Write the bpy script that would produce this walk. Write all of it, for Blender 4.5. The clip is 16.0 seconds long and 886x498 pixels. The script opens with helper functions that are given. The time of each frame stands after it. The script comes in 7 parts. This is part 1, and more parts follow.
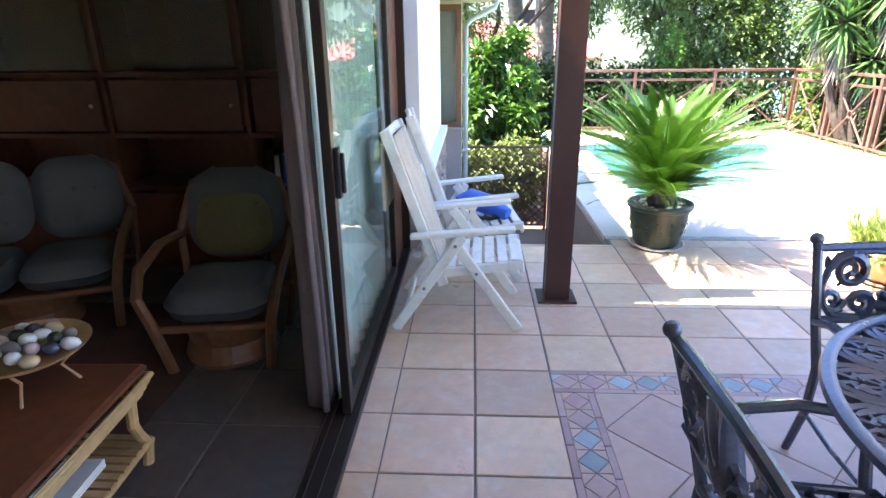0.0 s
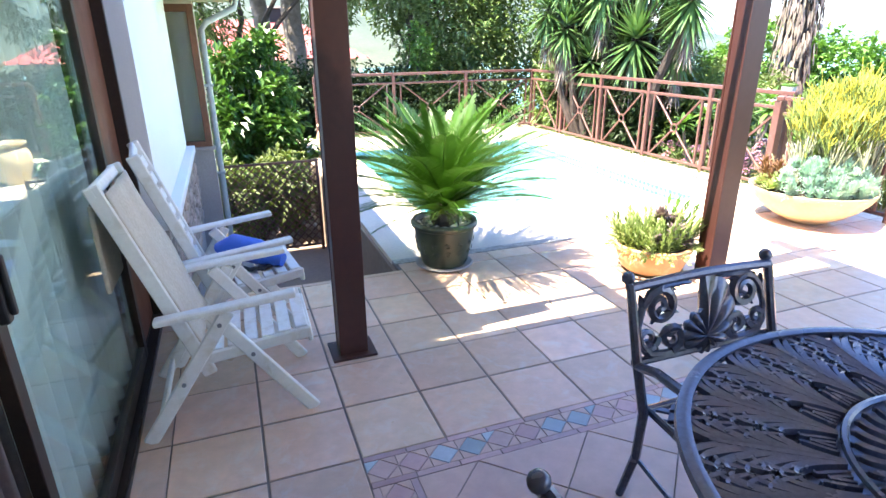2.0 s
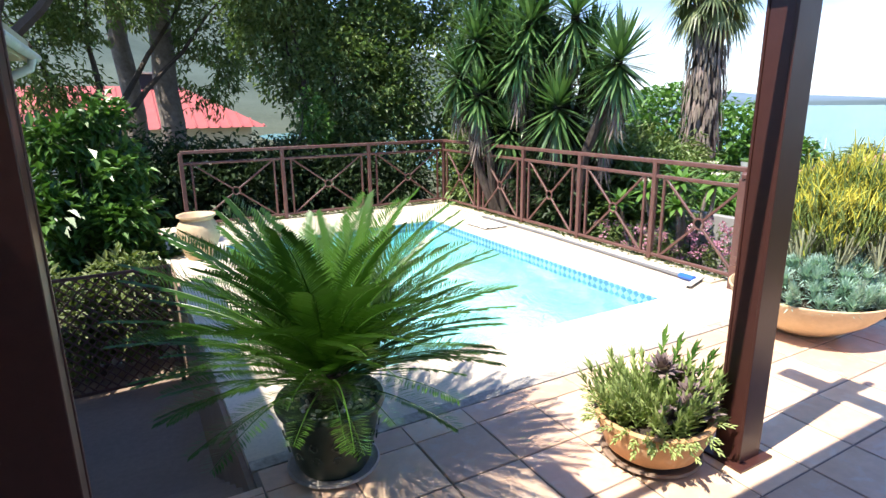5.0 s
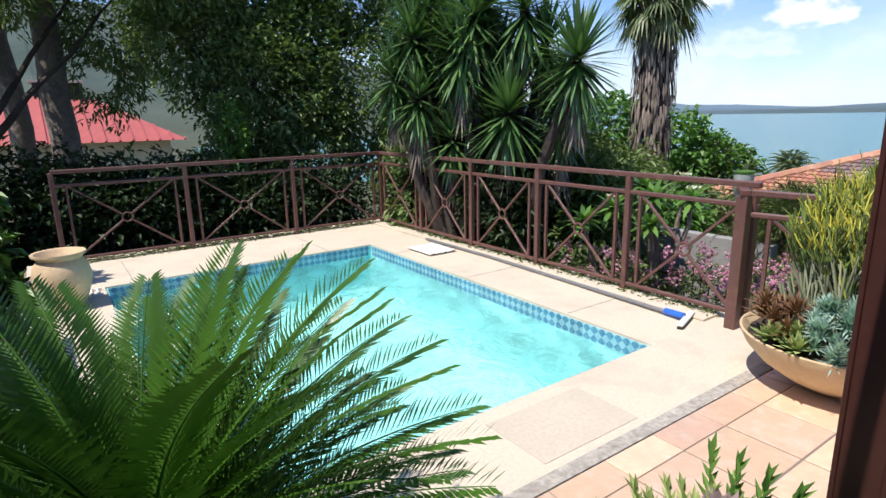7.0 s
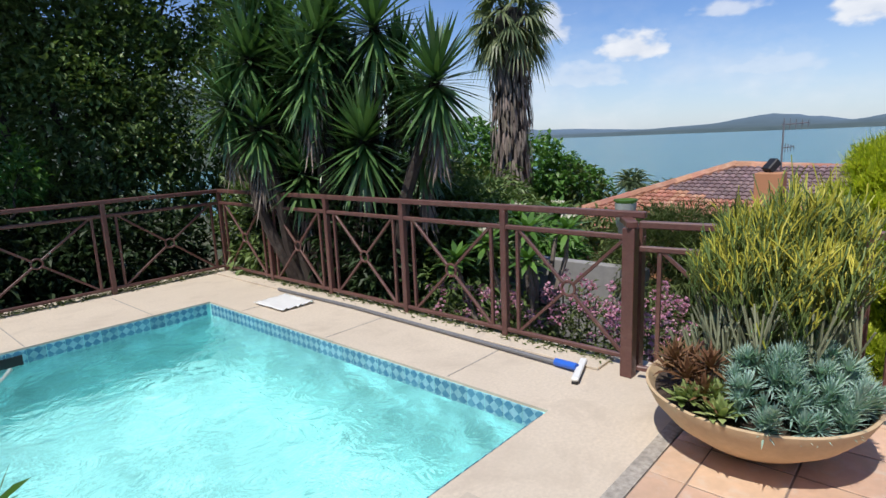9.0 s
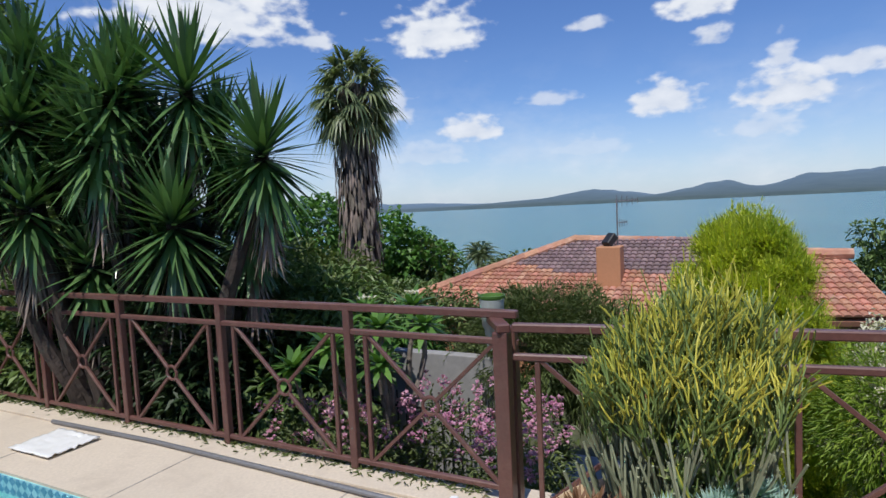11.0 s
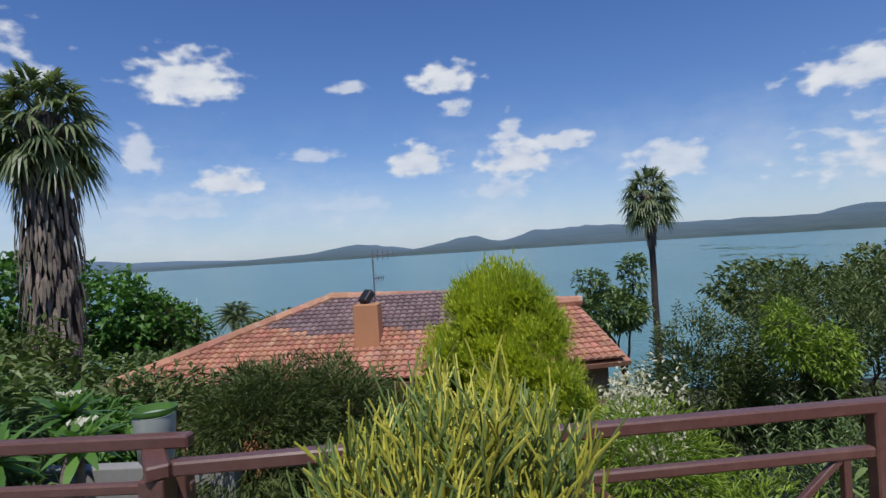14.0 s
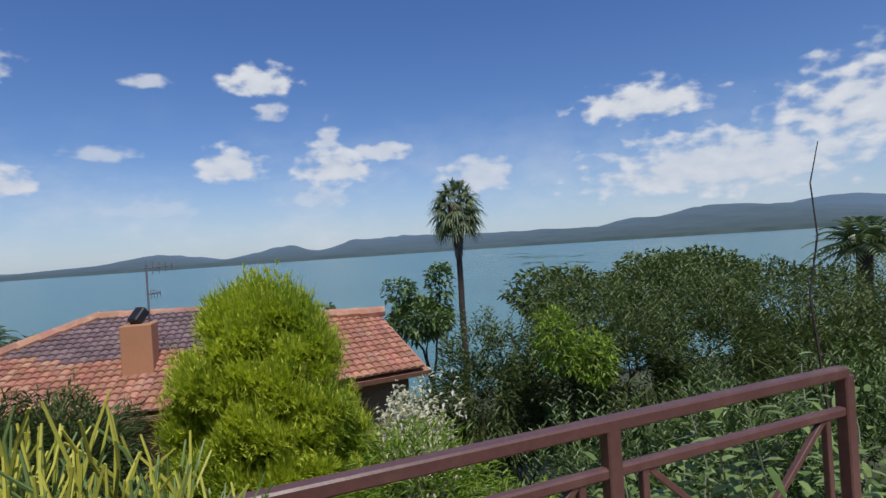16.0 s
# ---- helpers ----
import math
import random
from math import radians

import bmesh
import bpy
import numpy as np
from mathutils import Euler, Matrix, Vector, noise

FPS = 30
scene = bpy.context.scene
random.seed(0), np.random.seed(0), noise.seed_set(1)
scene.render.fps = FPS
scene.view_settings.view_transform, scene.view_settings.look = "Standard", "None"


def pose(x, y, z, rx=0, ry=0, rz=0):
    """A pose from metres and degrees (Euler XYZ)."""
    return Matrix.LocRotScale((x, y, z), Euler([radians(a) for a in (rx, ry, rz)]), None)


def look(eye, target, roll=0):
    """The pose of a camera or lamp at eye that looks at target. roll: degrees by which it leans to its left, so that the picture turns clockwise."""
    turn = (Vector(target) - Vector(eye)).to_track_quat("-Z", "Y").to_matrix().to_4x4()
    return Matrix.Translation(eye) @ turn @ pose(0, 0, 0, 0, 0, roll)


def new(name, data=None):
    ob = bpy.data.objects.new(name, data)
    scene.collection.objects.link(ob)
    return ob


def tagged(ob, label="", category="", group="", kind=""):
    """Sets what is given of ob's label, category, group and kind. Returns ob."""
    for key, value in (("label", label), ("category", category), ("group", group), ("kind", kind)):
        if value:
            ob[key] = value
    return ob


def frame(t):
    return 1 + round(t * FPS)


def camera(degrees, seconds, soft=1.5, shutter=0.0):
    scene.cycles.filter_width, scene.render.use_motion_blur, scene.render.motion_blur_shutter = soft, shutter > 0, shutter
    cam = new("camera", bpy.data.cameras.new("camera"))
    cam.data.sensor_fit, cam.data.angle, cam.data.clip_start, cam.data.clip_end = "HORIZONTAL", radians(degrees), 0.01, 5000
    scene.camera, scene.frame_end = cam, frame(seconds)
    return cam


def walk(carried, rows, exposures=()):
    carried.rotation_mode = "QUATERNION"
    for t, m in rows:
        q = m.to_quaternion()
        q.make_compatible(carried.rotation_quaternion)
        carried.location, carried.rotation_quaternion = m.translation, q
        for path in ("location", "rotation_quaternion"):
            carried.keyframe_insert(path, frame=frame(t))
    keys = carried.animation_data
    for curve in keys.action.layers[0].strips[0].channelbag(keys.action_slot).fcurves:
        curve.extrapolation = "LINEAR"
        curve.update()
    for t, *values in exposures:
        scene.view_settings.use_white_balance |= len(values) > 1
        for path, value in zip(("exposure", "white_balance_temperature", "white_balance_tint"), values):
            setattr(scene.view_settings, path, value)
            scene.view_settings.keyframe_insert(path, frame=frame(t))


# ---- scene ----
cam = camera(76.0, 16.0)
PATH = [
    (0, (-0.03, -0.116, 1.592), (-0.133, 1.762, 0.912), -0.6),
    (0.5, (-0.041, 0.028, 1.596), (0.061, 1.905, 0.912), -0.4),
    (1, (-0.044, 0.168, 1.622), (0.268, 2.02, 0.935), -0.3),
    (1.5, (-0.021, 0.302, 1.646), (0.499, 2.108, 0.961), -0.7),
    (2, (0.027, 0.48, 1.676), (0.676, 2.241, 0.984), -0.5),
    (2.5, (0.119, 0.713, 1.685), (0.843, 2.449, 1.004), -0.9),
    (3, (0.175, 0.98, 1.709), (0.963, 2.694, 1.043), -0.8),
    (3.5, (0.274, 1.245, 1.716), (1.133, 2.941, 1.095), -0.4),
    (4, (0.421, 1.5, 1.724), (1.33, 3.189, 1.158), -0.4),
    (4.2, (0.485, 1.599, 1.723), (1.405, 3.29, 1.181), -0.5),
    (6.3, (1.2, 2.687, 1.673), (2.228, 4.338, 1.207), -0.8),
    (6.5, (1.254, 2.787, 1.667), (2.307, 4.423, 1.202), -0.8),
    (7, (1.419, 2.987, 1.651), (2.537, 4.581, 1.192), -1.1),
    (7.5, (1.563, 3.169, 1.646), (2.751, 4.714, 1.195), -1.4),
    (8, (1.699, 3.332, 1.644), (2.968, 4.815, 1.207), -1.6),
    (8.5, (1.856, 3.474, 1.643), (3.215, 4.882, 1.229), -1.9),
    (9, (2.062, 3.584, 1.654), (3.528, 4.89, 1.274), -2.4),
    (9.2, (2.14, 3.619, 1.652), (3.647, 4.885, 1.294), -2.5),
    (11.3, (2.904, 4.061, 1.727), (4.72, 4.892, 1.611), -2.9),
    (11.5, (2.975, 4.089, 1.729), (4.812, 4.873, 1.627), -2.9),
    (12, (3.145, 4.137, 1.728), (5.032, 4.796, 1.66), -3.1),
    (12.5, (3.331, 4.133, 1.722), (5.257, 4.668, 1.674), -3.2),
    (13, (3.524, 4.107, 1.715), (5.481, 4.519, 1.686), -3.4),
    (13.5, (3.708, 4.085, 1.71), (5.689, 4.359, 1.697), -3.5),
    (14, (3.858, 4.041, 1.704), (5.855, 4.148, 1.705), -3.6),
    (14.5, (4.004, 3.947, 1.69), (6.003, 3.892, 1.694), -3.9),
    (15, (4.117, 3.835, 1.672), (6.107, 3.635, 1.675), -4.0),
    (15.5, (4.2, 3.742, 1.669), (6.168, 3.386, 1.667), -4.0),
    (16, (4.243, 3.649, 1.684), (6.174, 3.129, 1.678), -3.8),
]
EXPOSURES = [(0.0, 3.68, 7400, 10), (1.5, 3.40, 7300, 10), (2.5, 2.92, 7100, 10), (3.5, 2.42, 7000, 10), (4.2, 2.00, 6900, 10), (6.3, 0.96, 6700, 10), (7.5, 0.55, 6600, 10), (9.0, 0.22, 6500, 10), (11.3, 0.10, 6300, 10), (13.0, -0.02, 6300, 10), (16.0, -0.17, 6300, 10)]
walk(cam, [(t, look(eye, target, roll)) for t, eye, target, roll in PATH], EXPOSURES)

# ---- world and sun ----
SUN_WAY = Vector((-1.30, -0.10, 2.45)).normalized()
ELEV = math.asin(SUN_WAY.z)
AZIM = math.atan2(SUN_WAY.x, SUN_WAY.y)

sun = new("sun", bpy.data.lights.new("sun", "SUN"))
sun.data.energy, sun.data.angle, sun.data.color = 3.7, radians(0.55), (1.0, 0.955, 0.88)
sun.matrix_world = look((0, 0, 30), Vector((0, 0, 30)) - SUN_WAY)


def nodes_of(owner):
    owner.use_nodes = True
    tree = owner.node_tree
    tree.nodes.clear()
    return tree


class Graph:
    """A short way to write node trees."""

    def __init__(self, tree):
        self.tree = tree

    def add(self, kind, values=None, **props):
        n = self.tree.nodes.new(kind)
        for k, v in props.items():
            setattr(n, k, v)
        for k, v in (values or {}).items():
            if isinstance(v, bpy.types.NodeSocket):
                self.tree.links.new(v, n.inputs[k])
            else:
                n.inputs[k].default_value = v
        return n

    def math(self, op, a, b=0.0, c=0.0, clamp=False):
        n = self.add("ShaderNodeMath", {0: a, 1: b, 2: c}, operation=op)
        n.use_clamp = clamp
        return n.outputs[0]

    def vec(self, op, a, b=(0, 0, 0)):
        n = self.add("ShaderNodeVectorMath", {0: a, 1: b}, operation=op)
        return n.outputs["Value"] if op in ("DOT_PRODUCT", "LENGTH") else n.outputs[0]

    def noise(self, coord, scale, detail=4.0, rough=0.55, distort=0.0):
        n = self.add("ShaderNodeTexNoise", {"Vector": coord, "Scale": scale, "Detail": detail, "Roughness": rough, "Distortion": distort})
        return n.outputs[0]

    def ramp(self, fac, stops):
        n = self.add("ShaderNodeValToRGB", {"Fac": fac})
        els = n.color_ramp.elements
        while len(els) < len(stops):
            els.new(0.5)
        for e, (p, c) in zip(els, stops):
            e.position, e.color = p, (*c, 1) if len(c) == 3 else c
        return n.outputs[0]

    def span(self, v, a, b, lo=0.0, hi=1.0, smooth=False):
        n = self.add("ShaderNodeMapRange", {0: v, 1: a, 2: b, 3: lo, 4: hi})
        if smooth:
            n.interpolation_type = "SMOOTHSTEP"
        return n.outputs[0]

    def mix(self, fac, a, b, mode="MIX"):
        n = self.add("ShaderNodeMix", data_type="RGBA", blend_type=mode)
        for k, v in ((0, fac), (6, a), (7, b)):
            if isinstance(v, bpy.types.NodeSocket):
                self.tree.links.new(v, n.inputs[k])
            else:
                n.inputs[k].default_value = (*v, 1) if k and len(v) == 3 else v
        return n.outputs[2]


# Clouds: bearing and height in degrees, half width and half height in degrees, thickness.
CLOUDS = [
    (63.6, 17.2, 5.4, 2.8, 1.0), (42.0, 18.9, 10.0, 3.6, 1.0), (51.7, 16.3, 2.4, 1.1, 0.85), (46.8, 16.0, 1.5, 0.7, 0.7), (78.5, 16.3, 2.2, 0.8, 0.75),
    (88.2, 16.9, 4.0, 1.7, 1.0), (89.0, 14.0, 1.9, 1.1, 0.85), (66.8, 7.7, 3.6, 1.6, 0.9), (74.3, 10.1, 3.0, 0.9, 0.6), (85.0, 9.3, 3.8, 2.0, 0.9),
    (95.0, 9.0, 4.6, 2.3, 0.92), (94.4, 11.6, 1.3, 1.6, 0.8), (99.7, 10.2, 3.6, 1.3, 0.85), (92.8, 5.9, 3.4, 1.4, 0.5), (59.4, 10.4, 2.2, 2.2, 0.7),
    (109.2, 7.4, 4.8, 2.3, 0.75), (125.2, 12.6, 6.8, 2.1, 1.0), (132.0, 6.5, 14.0, 3.6, 0.85), (146.0, 10.1, 12.0, 4.4, 0.95), (170.0, 15.0, 14.0, 6.0, 0.9),
    (20.0, 22.0, 9.0, 4.0, 0.9), (-60.0, 35.0, 12.0, 6.0, 0.9), (-120.0, 30.0, 12.0, 5.0, 0.9), (78.0, 5.2, 5.0, 1.2, 0.35), (62.0, 5.5, 6.0, 1.4, 0.4),
]


def build_sky():
    world = bpy.data.worlds.new("sky")
    scene.world = world
    g = Graph(nodes_of(world))
    sky = g.add("ShaderNodeTexSky", sky_type="NISHITA", sun_disc=False, sun_elevation=ELEV, sun_rotation=AZIM)
    sky.air_density, sky.dust_density, sky.ozone_density, sky.altitude = 1.0, 1.2, 2.5, 1200
    way = g.add("ShaderNodeTexCoord").outputs["Generated"]
    sep = g.add("ShaderNodeSeparateXYZ", {0: way})
    bearing = g.math("MULTIPLY", g.math("ARCTAN2", sep.outputs[0], sep.outputs[1]), 57.29578)
    height = g.math("MULTIPLY", g.math("ARCSINE", sep.outputs[2]), 57.29578)
    flat = g.add("ShaderNodeCombineXYZ", {0: bearing, 1: g.math("MULTIPLY", height, 1.7), 2: 0.0}).outputs[0]
    wob = g.noise(flat, 0.50, 3.0, 0.45, 0.0)
    wob = g.span(wob, 0.25, 0.75, -0.46, 0.46)
    total = None
    for b, h, w, t, k in CLOUDS:
        u = g.math("MULTIPLY", g.math("SUBTRACT", bearing, b), 1 / w)
        dv = g.math("SUBTRACT", height, h - 0.35 * t)
        v = g.math("MULTIPLY", g.math("MAXIMUM", dv, g.math("MULTIPLY", dv, -1.9)), 1 / (1.25 * t))
        far = g.math("SQRT", g.math("ADD", g.math("MULTIPLY", u, u), g.math("MULTIPLY", v, v)))
        one = g.math("MULTIPLY", g.span(g.math("ADD", far, wob), 1.04, 0.42, 0.0, 1.0, True), k)
        total = one if total is None else g.math("MAXIMUM", total, one)
    veil = g.math("MULTIPLY", g.span(g.noise(flat, 0.09, 5.0, 0.6), 0.45, 0.75), g.span(height, 16.0, 2.0, 0.0, 0.55, True))
    total = g.math("MAXIMUM", total, veil)
    haze = g.span(height, 0.0, 11.0, 0.5, 0.0, True)
    blue = g.mix(g.span(height, 0.0, 22.0, 0.35, 1.0), sky.outputs[0], g.mix(1.0, sky.outputs[0], (0.72, 0.93, 1.30), "MULTIPLY"))
    clear = g.mix(haze, blue, (5.8, 6.6, 7.7))
    puff = g.mix(g.span(wob, -0.6, 0.6), (8.3, 8.4, 8.6), (5.9, 6.35, 7.2))
    both = g.mix(total, clear, puff)
    back = g.add("ShaderNodeBackground", {0: both, 1: 0.100})
    out = g.add("ShaderNodeOutputWorld", {0: back.outputs[0]})


build_sky()

# ---- materials ----


def material(name, colour=(0.5, 0.5, 0.5), rough=0.6, metal=0.0, spread=0.12, grain=30.0, patch=2.0, bump=0.15, depth=0.004,
             spec=0.5, stain=None, island=0.0, single=0.0, coat=0.0):
    """A surface with variation at two scales. island: how much joined pieces differ; single: how much objects differ."""
    m = bpy.data.materials.new(name)
    g = Graph(nodes_of(m))
    place = g.add("ShaderNodeNewGeometry")
    pos = place.outputs["Position"]
    fine, wide = g.noise(pos, grain, 5.0, 0.6), g.noise(pos, patch, 4.0, 0.55)
    lo, hi = tuple(c * (1 - spread) for c in colour), tuple(min(1, c * (1 + spread)) for c in colour)
    col = g.mix(g.span(fine, 0.3, 0.7), lo, hi)
    col = g.mix(g.span(wide, 0.35, 0.68, 0.0, 0.5), col, tuple(c * (1 - 1.6 * spread) for c in colour))
    if stain:
        col = g.mix(g.span(g.noise(pos, patch * 1.7, 6.0, 0.65, 0.5), 0.52, 0.72), col, stain)
    if island or single:
        rnd = place.outputs["Random Per Island"] if island else g.add("ShaderNodeObjectInfo").outputs["Random"]
        amount = island or single
        hsv = g.add("ShaderNodeHueSaturation", {"Color": col, "Value": g.span(rnd, 0, 1, 1 - amount, 1 + amount),
                                                "Hue": g.span(g.math("FRACT", g.math("MULTIPLY", rnd, 7.3)), 0, 1, 0.5 - 0.05 * amount, 0.5 + 0.05 * amount)})
        col = hsv.outputs[0]
    b = g.add("ShaderNodeBump", {"Strength": bump, "Distance": depth, "Height": fine})
    sh = g.add("ShaderNodeBsdfPrincipled", {"Base Color": col, "Roughness": g.span(wide, 0.2, 0.8, max(0.02, rough - 0.1), min(1, rough + 0.1)),
                                            "Metallic": metal, "Specular IOR Level": spec, "Normal": b.outputs[0], "Coat Weight": coat})
    g.add("ShaderNodeOutputMaterial", {0: sh.outputs[0]})
    return m


def leafy(name, dark, light, rough=0.45, through_light=0.3, spec=0.35, tint=(1.1, 1.25, 0.6)):
    """Leaves: each island its own shade, with light shining through."""
    m = bpy.data.materials.new(name)
    g = Graph(nodes_of(m))
    place = g.add("ShaderNodeNewGeometry")
    rnd = place.outputs["Random Per Island"]
    wide = g.noise(place.outputs["Position"], 1.6, 3.0)
    fac = g.math("ADD", g.math("MULTIPLY", rnd, 0.7), g.span(wide, 0.3, 0.7, -0.1, 0.4), clamp=True)
    col = g.mix(fac, dark, light)
    sh = g.add("ShaderNodeBsdfPrincipled", {"Base Color": col, "Roughness": rough, "Specular IOR Level": spec})
    tr = g.add("ShaderNodeBsdfTranslucent", {0: g.mix(1.0, col, tint, "MULTIPLY")})
    mx = g.add("ShaderNodeMixShader", {0: through_light, 1: sh.outputs[0], 2: tr.outputs[0]})
    g.add("ShaderNodeOutputMaterial", {0: mx.outputs[0]})
    return m


def glassy(name, tint=(0.92, 0.97, 0.95), rough=0.0, gloss=0.35):
    m = bpy.data.materials.new(name)
    g = Graph(nodes_of(m))
    clear = g.add("ShaderNodeBsdfTransparent", {0: (*tint, 1)})
    shine = g.add("ShaderNodeBsdfGlossy", {0: (0.9, 0.95, 0.95, 1), 1: rough})
    fr = g.add("ShaderNodeFresnel", {0: 1.5})
    mx = g.add("ShaderNodeMixShader", {0: g.math("ADD", g.math("MULTIPLY", fr.outputs[0], gloss), 0.02, clamp=True), 1: clear.outputs[0], 2: shine.outputs[0]})
    g.add("ShaderNodeOutputMaterial", {0: mx.outputs[0]})
    return m


M_GROUT = material("grout", (0.24, 0.19, 0.165), 0.9, grain=60, bump=0.3)
M_TILE = material("terracotta_tile", (0.70, 0.475, 0.335), 0.34, spread=0.10, grain=14, patch=5, bump=0.12, single=0.17, stain=(0.68, 0.55, 0.45))
M_TILE_ROSE = material("rose_tile", (0.58, 0.39, 0.32), 0.42, spread=0.09, grain=14, patch=4, bump=0.1, single=0.06)
M_TILE_BLUE = material("blue_grey_tile", (0.36, 0.43, 0.46), 0.4, grain=20, patch=5, bump=0.1, single=0.22)
M_TILE_MAUVE = material("mauve_tile", (0.52, 0.34, 0.315), 0.45, grain=20, patch=5, bump=0.1, single=0.2)
M_DECK = material("deck_screed", (0.62, 0.53, 0.42), 0.75, spread=0.10, grain=45, patch=1.3, bump=0.25, stain=(0.50, 0.42, 0.33))
M_EDGE = material("pebble_strip", (0.42, 0.38, 0.33), 0.85, spread=0.35, grain=28, patch=9, bump=0.5, depth=0.01)
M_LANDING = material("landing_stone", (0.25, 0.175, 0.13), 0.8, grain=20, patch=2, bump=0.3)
# Strong mottling paints in the sun dapples thrown through the water.
M_POOL = material("sun_dappled_plaster", (0.30, 0.75, 0.80), 0.6, spread=0.48, grain=3.8, patch=2.6, bump=0.1)
M_WALL = material("white_plaster", (0.80, 0.79, 0.76), 0.85, spread=0.03, grain=80, patch=1.2, bump=0.25, depth=0.003)
M_BEIGE = material("beige_plaster", (0.62, 0.56, 0.42), 0.85, spread=0.05, grain=80, patch=1.2, bump=0.2, depth=0.003)
# Darker copy of the beige, with the eave's shade put into the colour.
M_EAVE = material("shaded_beige_eave", (0.36, 0.33, 0.21), 0.8, spread=0.06, grain=60, patch=1.5, bump=0.15, depth=0.003)
M_STONE = material("plinth_stone", (0.40, 0.30, 0.24), 0.85, spread=0.22, grain=22, patch=7, bump=0.6, depth=0.01, single=0.25)
M_MORTAR = material("mortar", (0.38, 0.34, 0.31), 0.9, grain=60, bump=0.4)
M_POST = material("oxide_red_paint", (0.058, 0.021, 0.017), 0.38, spread=0.14, grain=24, patch=3, bump=0.08)
M_FENCE = material("brown_rail_paint", (0.135, 0.062, 0.052), 0.42, spread=0.16, grain=50, patch=4, bump=0.12, stain=(0.17, 0.09, 0.07))
M_FRAME = material("bronze_aluminium", (0.060, 0.042, 0.034), 0.35, metal=0.6, spread=0.1, grain=60, bump=0.05)
M_GLASS = glassy("door_glass", gloss=0.42)
M_WHITEWOOD = material("white_painted_wood", (0.80, 0.78, 0.73), 0.55, spread=0.06, grain=35, patch=6, bump=0.15, stain=(0.66, 0.60, 0.50))
M_CANVAS = material("worn_canvas", (0.52, 0.45, 0.35), 0.95, spread=0.12, grain=60, patch=6, bump=0.4, stain=(0.48, 0.42, 0.34))
M_IRON = material("dark_cast_metal", (0.092, 0.106, 0.158), 0.23, metal=0.30, spread=0.2, grain=70, patch=8, bump=0.12, spec=0.6)
M_POTGREEN = material("green_glaze", (0.028, 0.045, 0.030), 0.35, spread=0.25, grain=25, patch=6, bump=0.3)
M_TERRA = material("tan_clay", (0.52, 0.29, 0.14), 0.7, spread=0.12, grain=30, patch=5, bump=0.2, stain=(0.62, 0.45, 0.30))
M_BOWL = material("sand_clay", (0.60, 0.44, 0.27), 0.7, spread=0.08, grain=30, patch=4, bump=0.2, stain=(0.50, 0.36, 0.22))
M_SOIL = material("soil", (0.06, 0.042, 0.03), 0.95, spread=0.4, grain=50, bump=0.8, depth=0.02)
M_GRAVEL = material("white_gravel", (0.6, 0.57, 0.5), 0.9, spread=0.2, grain=60, bump=0.3, island=0.3)
M_BARK = material("dark_bark", (0.07, 0.052, 0.042), 0.95, spread=0.35, grain=12, patch=3, bump=0.9, depth=0.03)
M_PALEBARK = material("pale_bark", (0.20, 0.165, 0.14), 0.95, spread=0.3, grain=14, patch=3, bump=0.9, depth=0.03)
M_THATCH = material("dry_frond", (0.24, 0.19, 0.15), 0.9, spread=0.25, grain=20, patch=3, bump=0.4, island=0.45)
M_CYCAD = leafy("cycad_leaf", (0.014, 0.055, 0.008), (0.075, 0.180, 0.020), 0.36, 0.14, 0.45)
M_RIB = material("leaf_rib", (0.26, 0.30, 0.08), 0.5, grain=40)
M_YUCCA = leafy("yucca_leaf", (0.035, 0.090, 0.030), (0.15, 0.26, 0.085), 0.30, 0.14, 0.6)
M_TREE = leafy("tree_leaf", (0.050, 0.095, 0.026), (0.215, 0.295, 0.100), 0.45, 0.26, 0.35)
M_BROAD = leafy("glossy_broad_leaf", (0.025, 0.075, 0.015), (0.115, 0.235, 0.05), 0.35, 0.22, 0.45)
M_VINE = leafy("vine_leaf", (0.10, 0.17, 0.04), (0.33, 0.42, 0.15), 0.42, 0.28)
# Leaf colours darkened to paint in the deep shade under trees and yucca.
M_SHADE = leafy("shade_dark_leaf", (0.012, 0.026, 0.010), (0.045, 0.080, 0.028), 0.5, 0.12, 0.25)
M_HEDGE = leafy("hedge_leaf", (0.040, 0.11, 0.022), (0.17, 0.32, 0.07), 0.4, 0.3)
M_LIME = leafy("lime_leaf", (0.13, 0.22, 0.025), (0.36, 0.46, 0.07), 0.5, 0.35)
M_GOLD = leafy("golden_conifer", (0.19, 0.29, 0.03), (0.76, 0.75, 0.09), 0.6, 0.40)
M_OLIVE = leafy("olive_leaf", (0.044, 0.070, 0.020), (0.195, 0.240, 0.080), 0.5, 0.25)
M_PALM = leafy("palm_leaf", (0.07, 0.11, 0.05), (0.28, 0.32, 0.15), 0.4, 0.25, 0.5)
M_STICK = leafy("pencil_stem", (0.28, 0.33, 0.045), (0.64, 0.57, 0.085), 0.5, 0.1)
M_STICKMID = leafy("pencil_green", (0.065, 0.12, 0.032), (0.26, 0.34, 0.10), 0.5, 0.1)
M_REDCANE = material("red_brown_cane", (0.20, 0.085, 0.04), 0.45, spread=0.2, grain=25, patch=5, bump=0.2)
M_STICKGREY = material("pencil_branch", (0.27, 0.29, 0.18), 0.7, spread=0.15, grain=20)
M_BLUESTICK = leafy("blue_succulent", (0.25, 0.41, 0.36), (0.52, 0.67, 0.60), 0.55, 0.2)
M_REDSUCC = leafy("bronze_succulent", (0.12, 0.05, 0.028), (0.26, 0.15, 0.075), 0.5, 0.15)
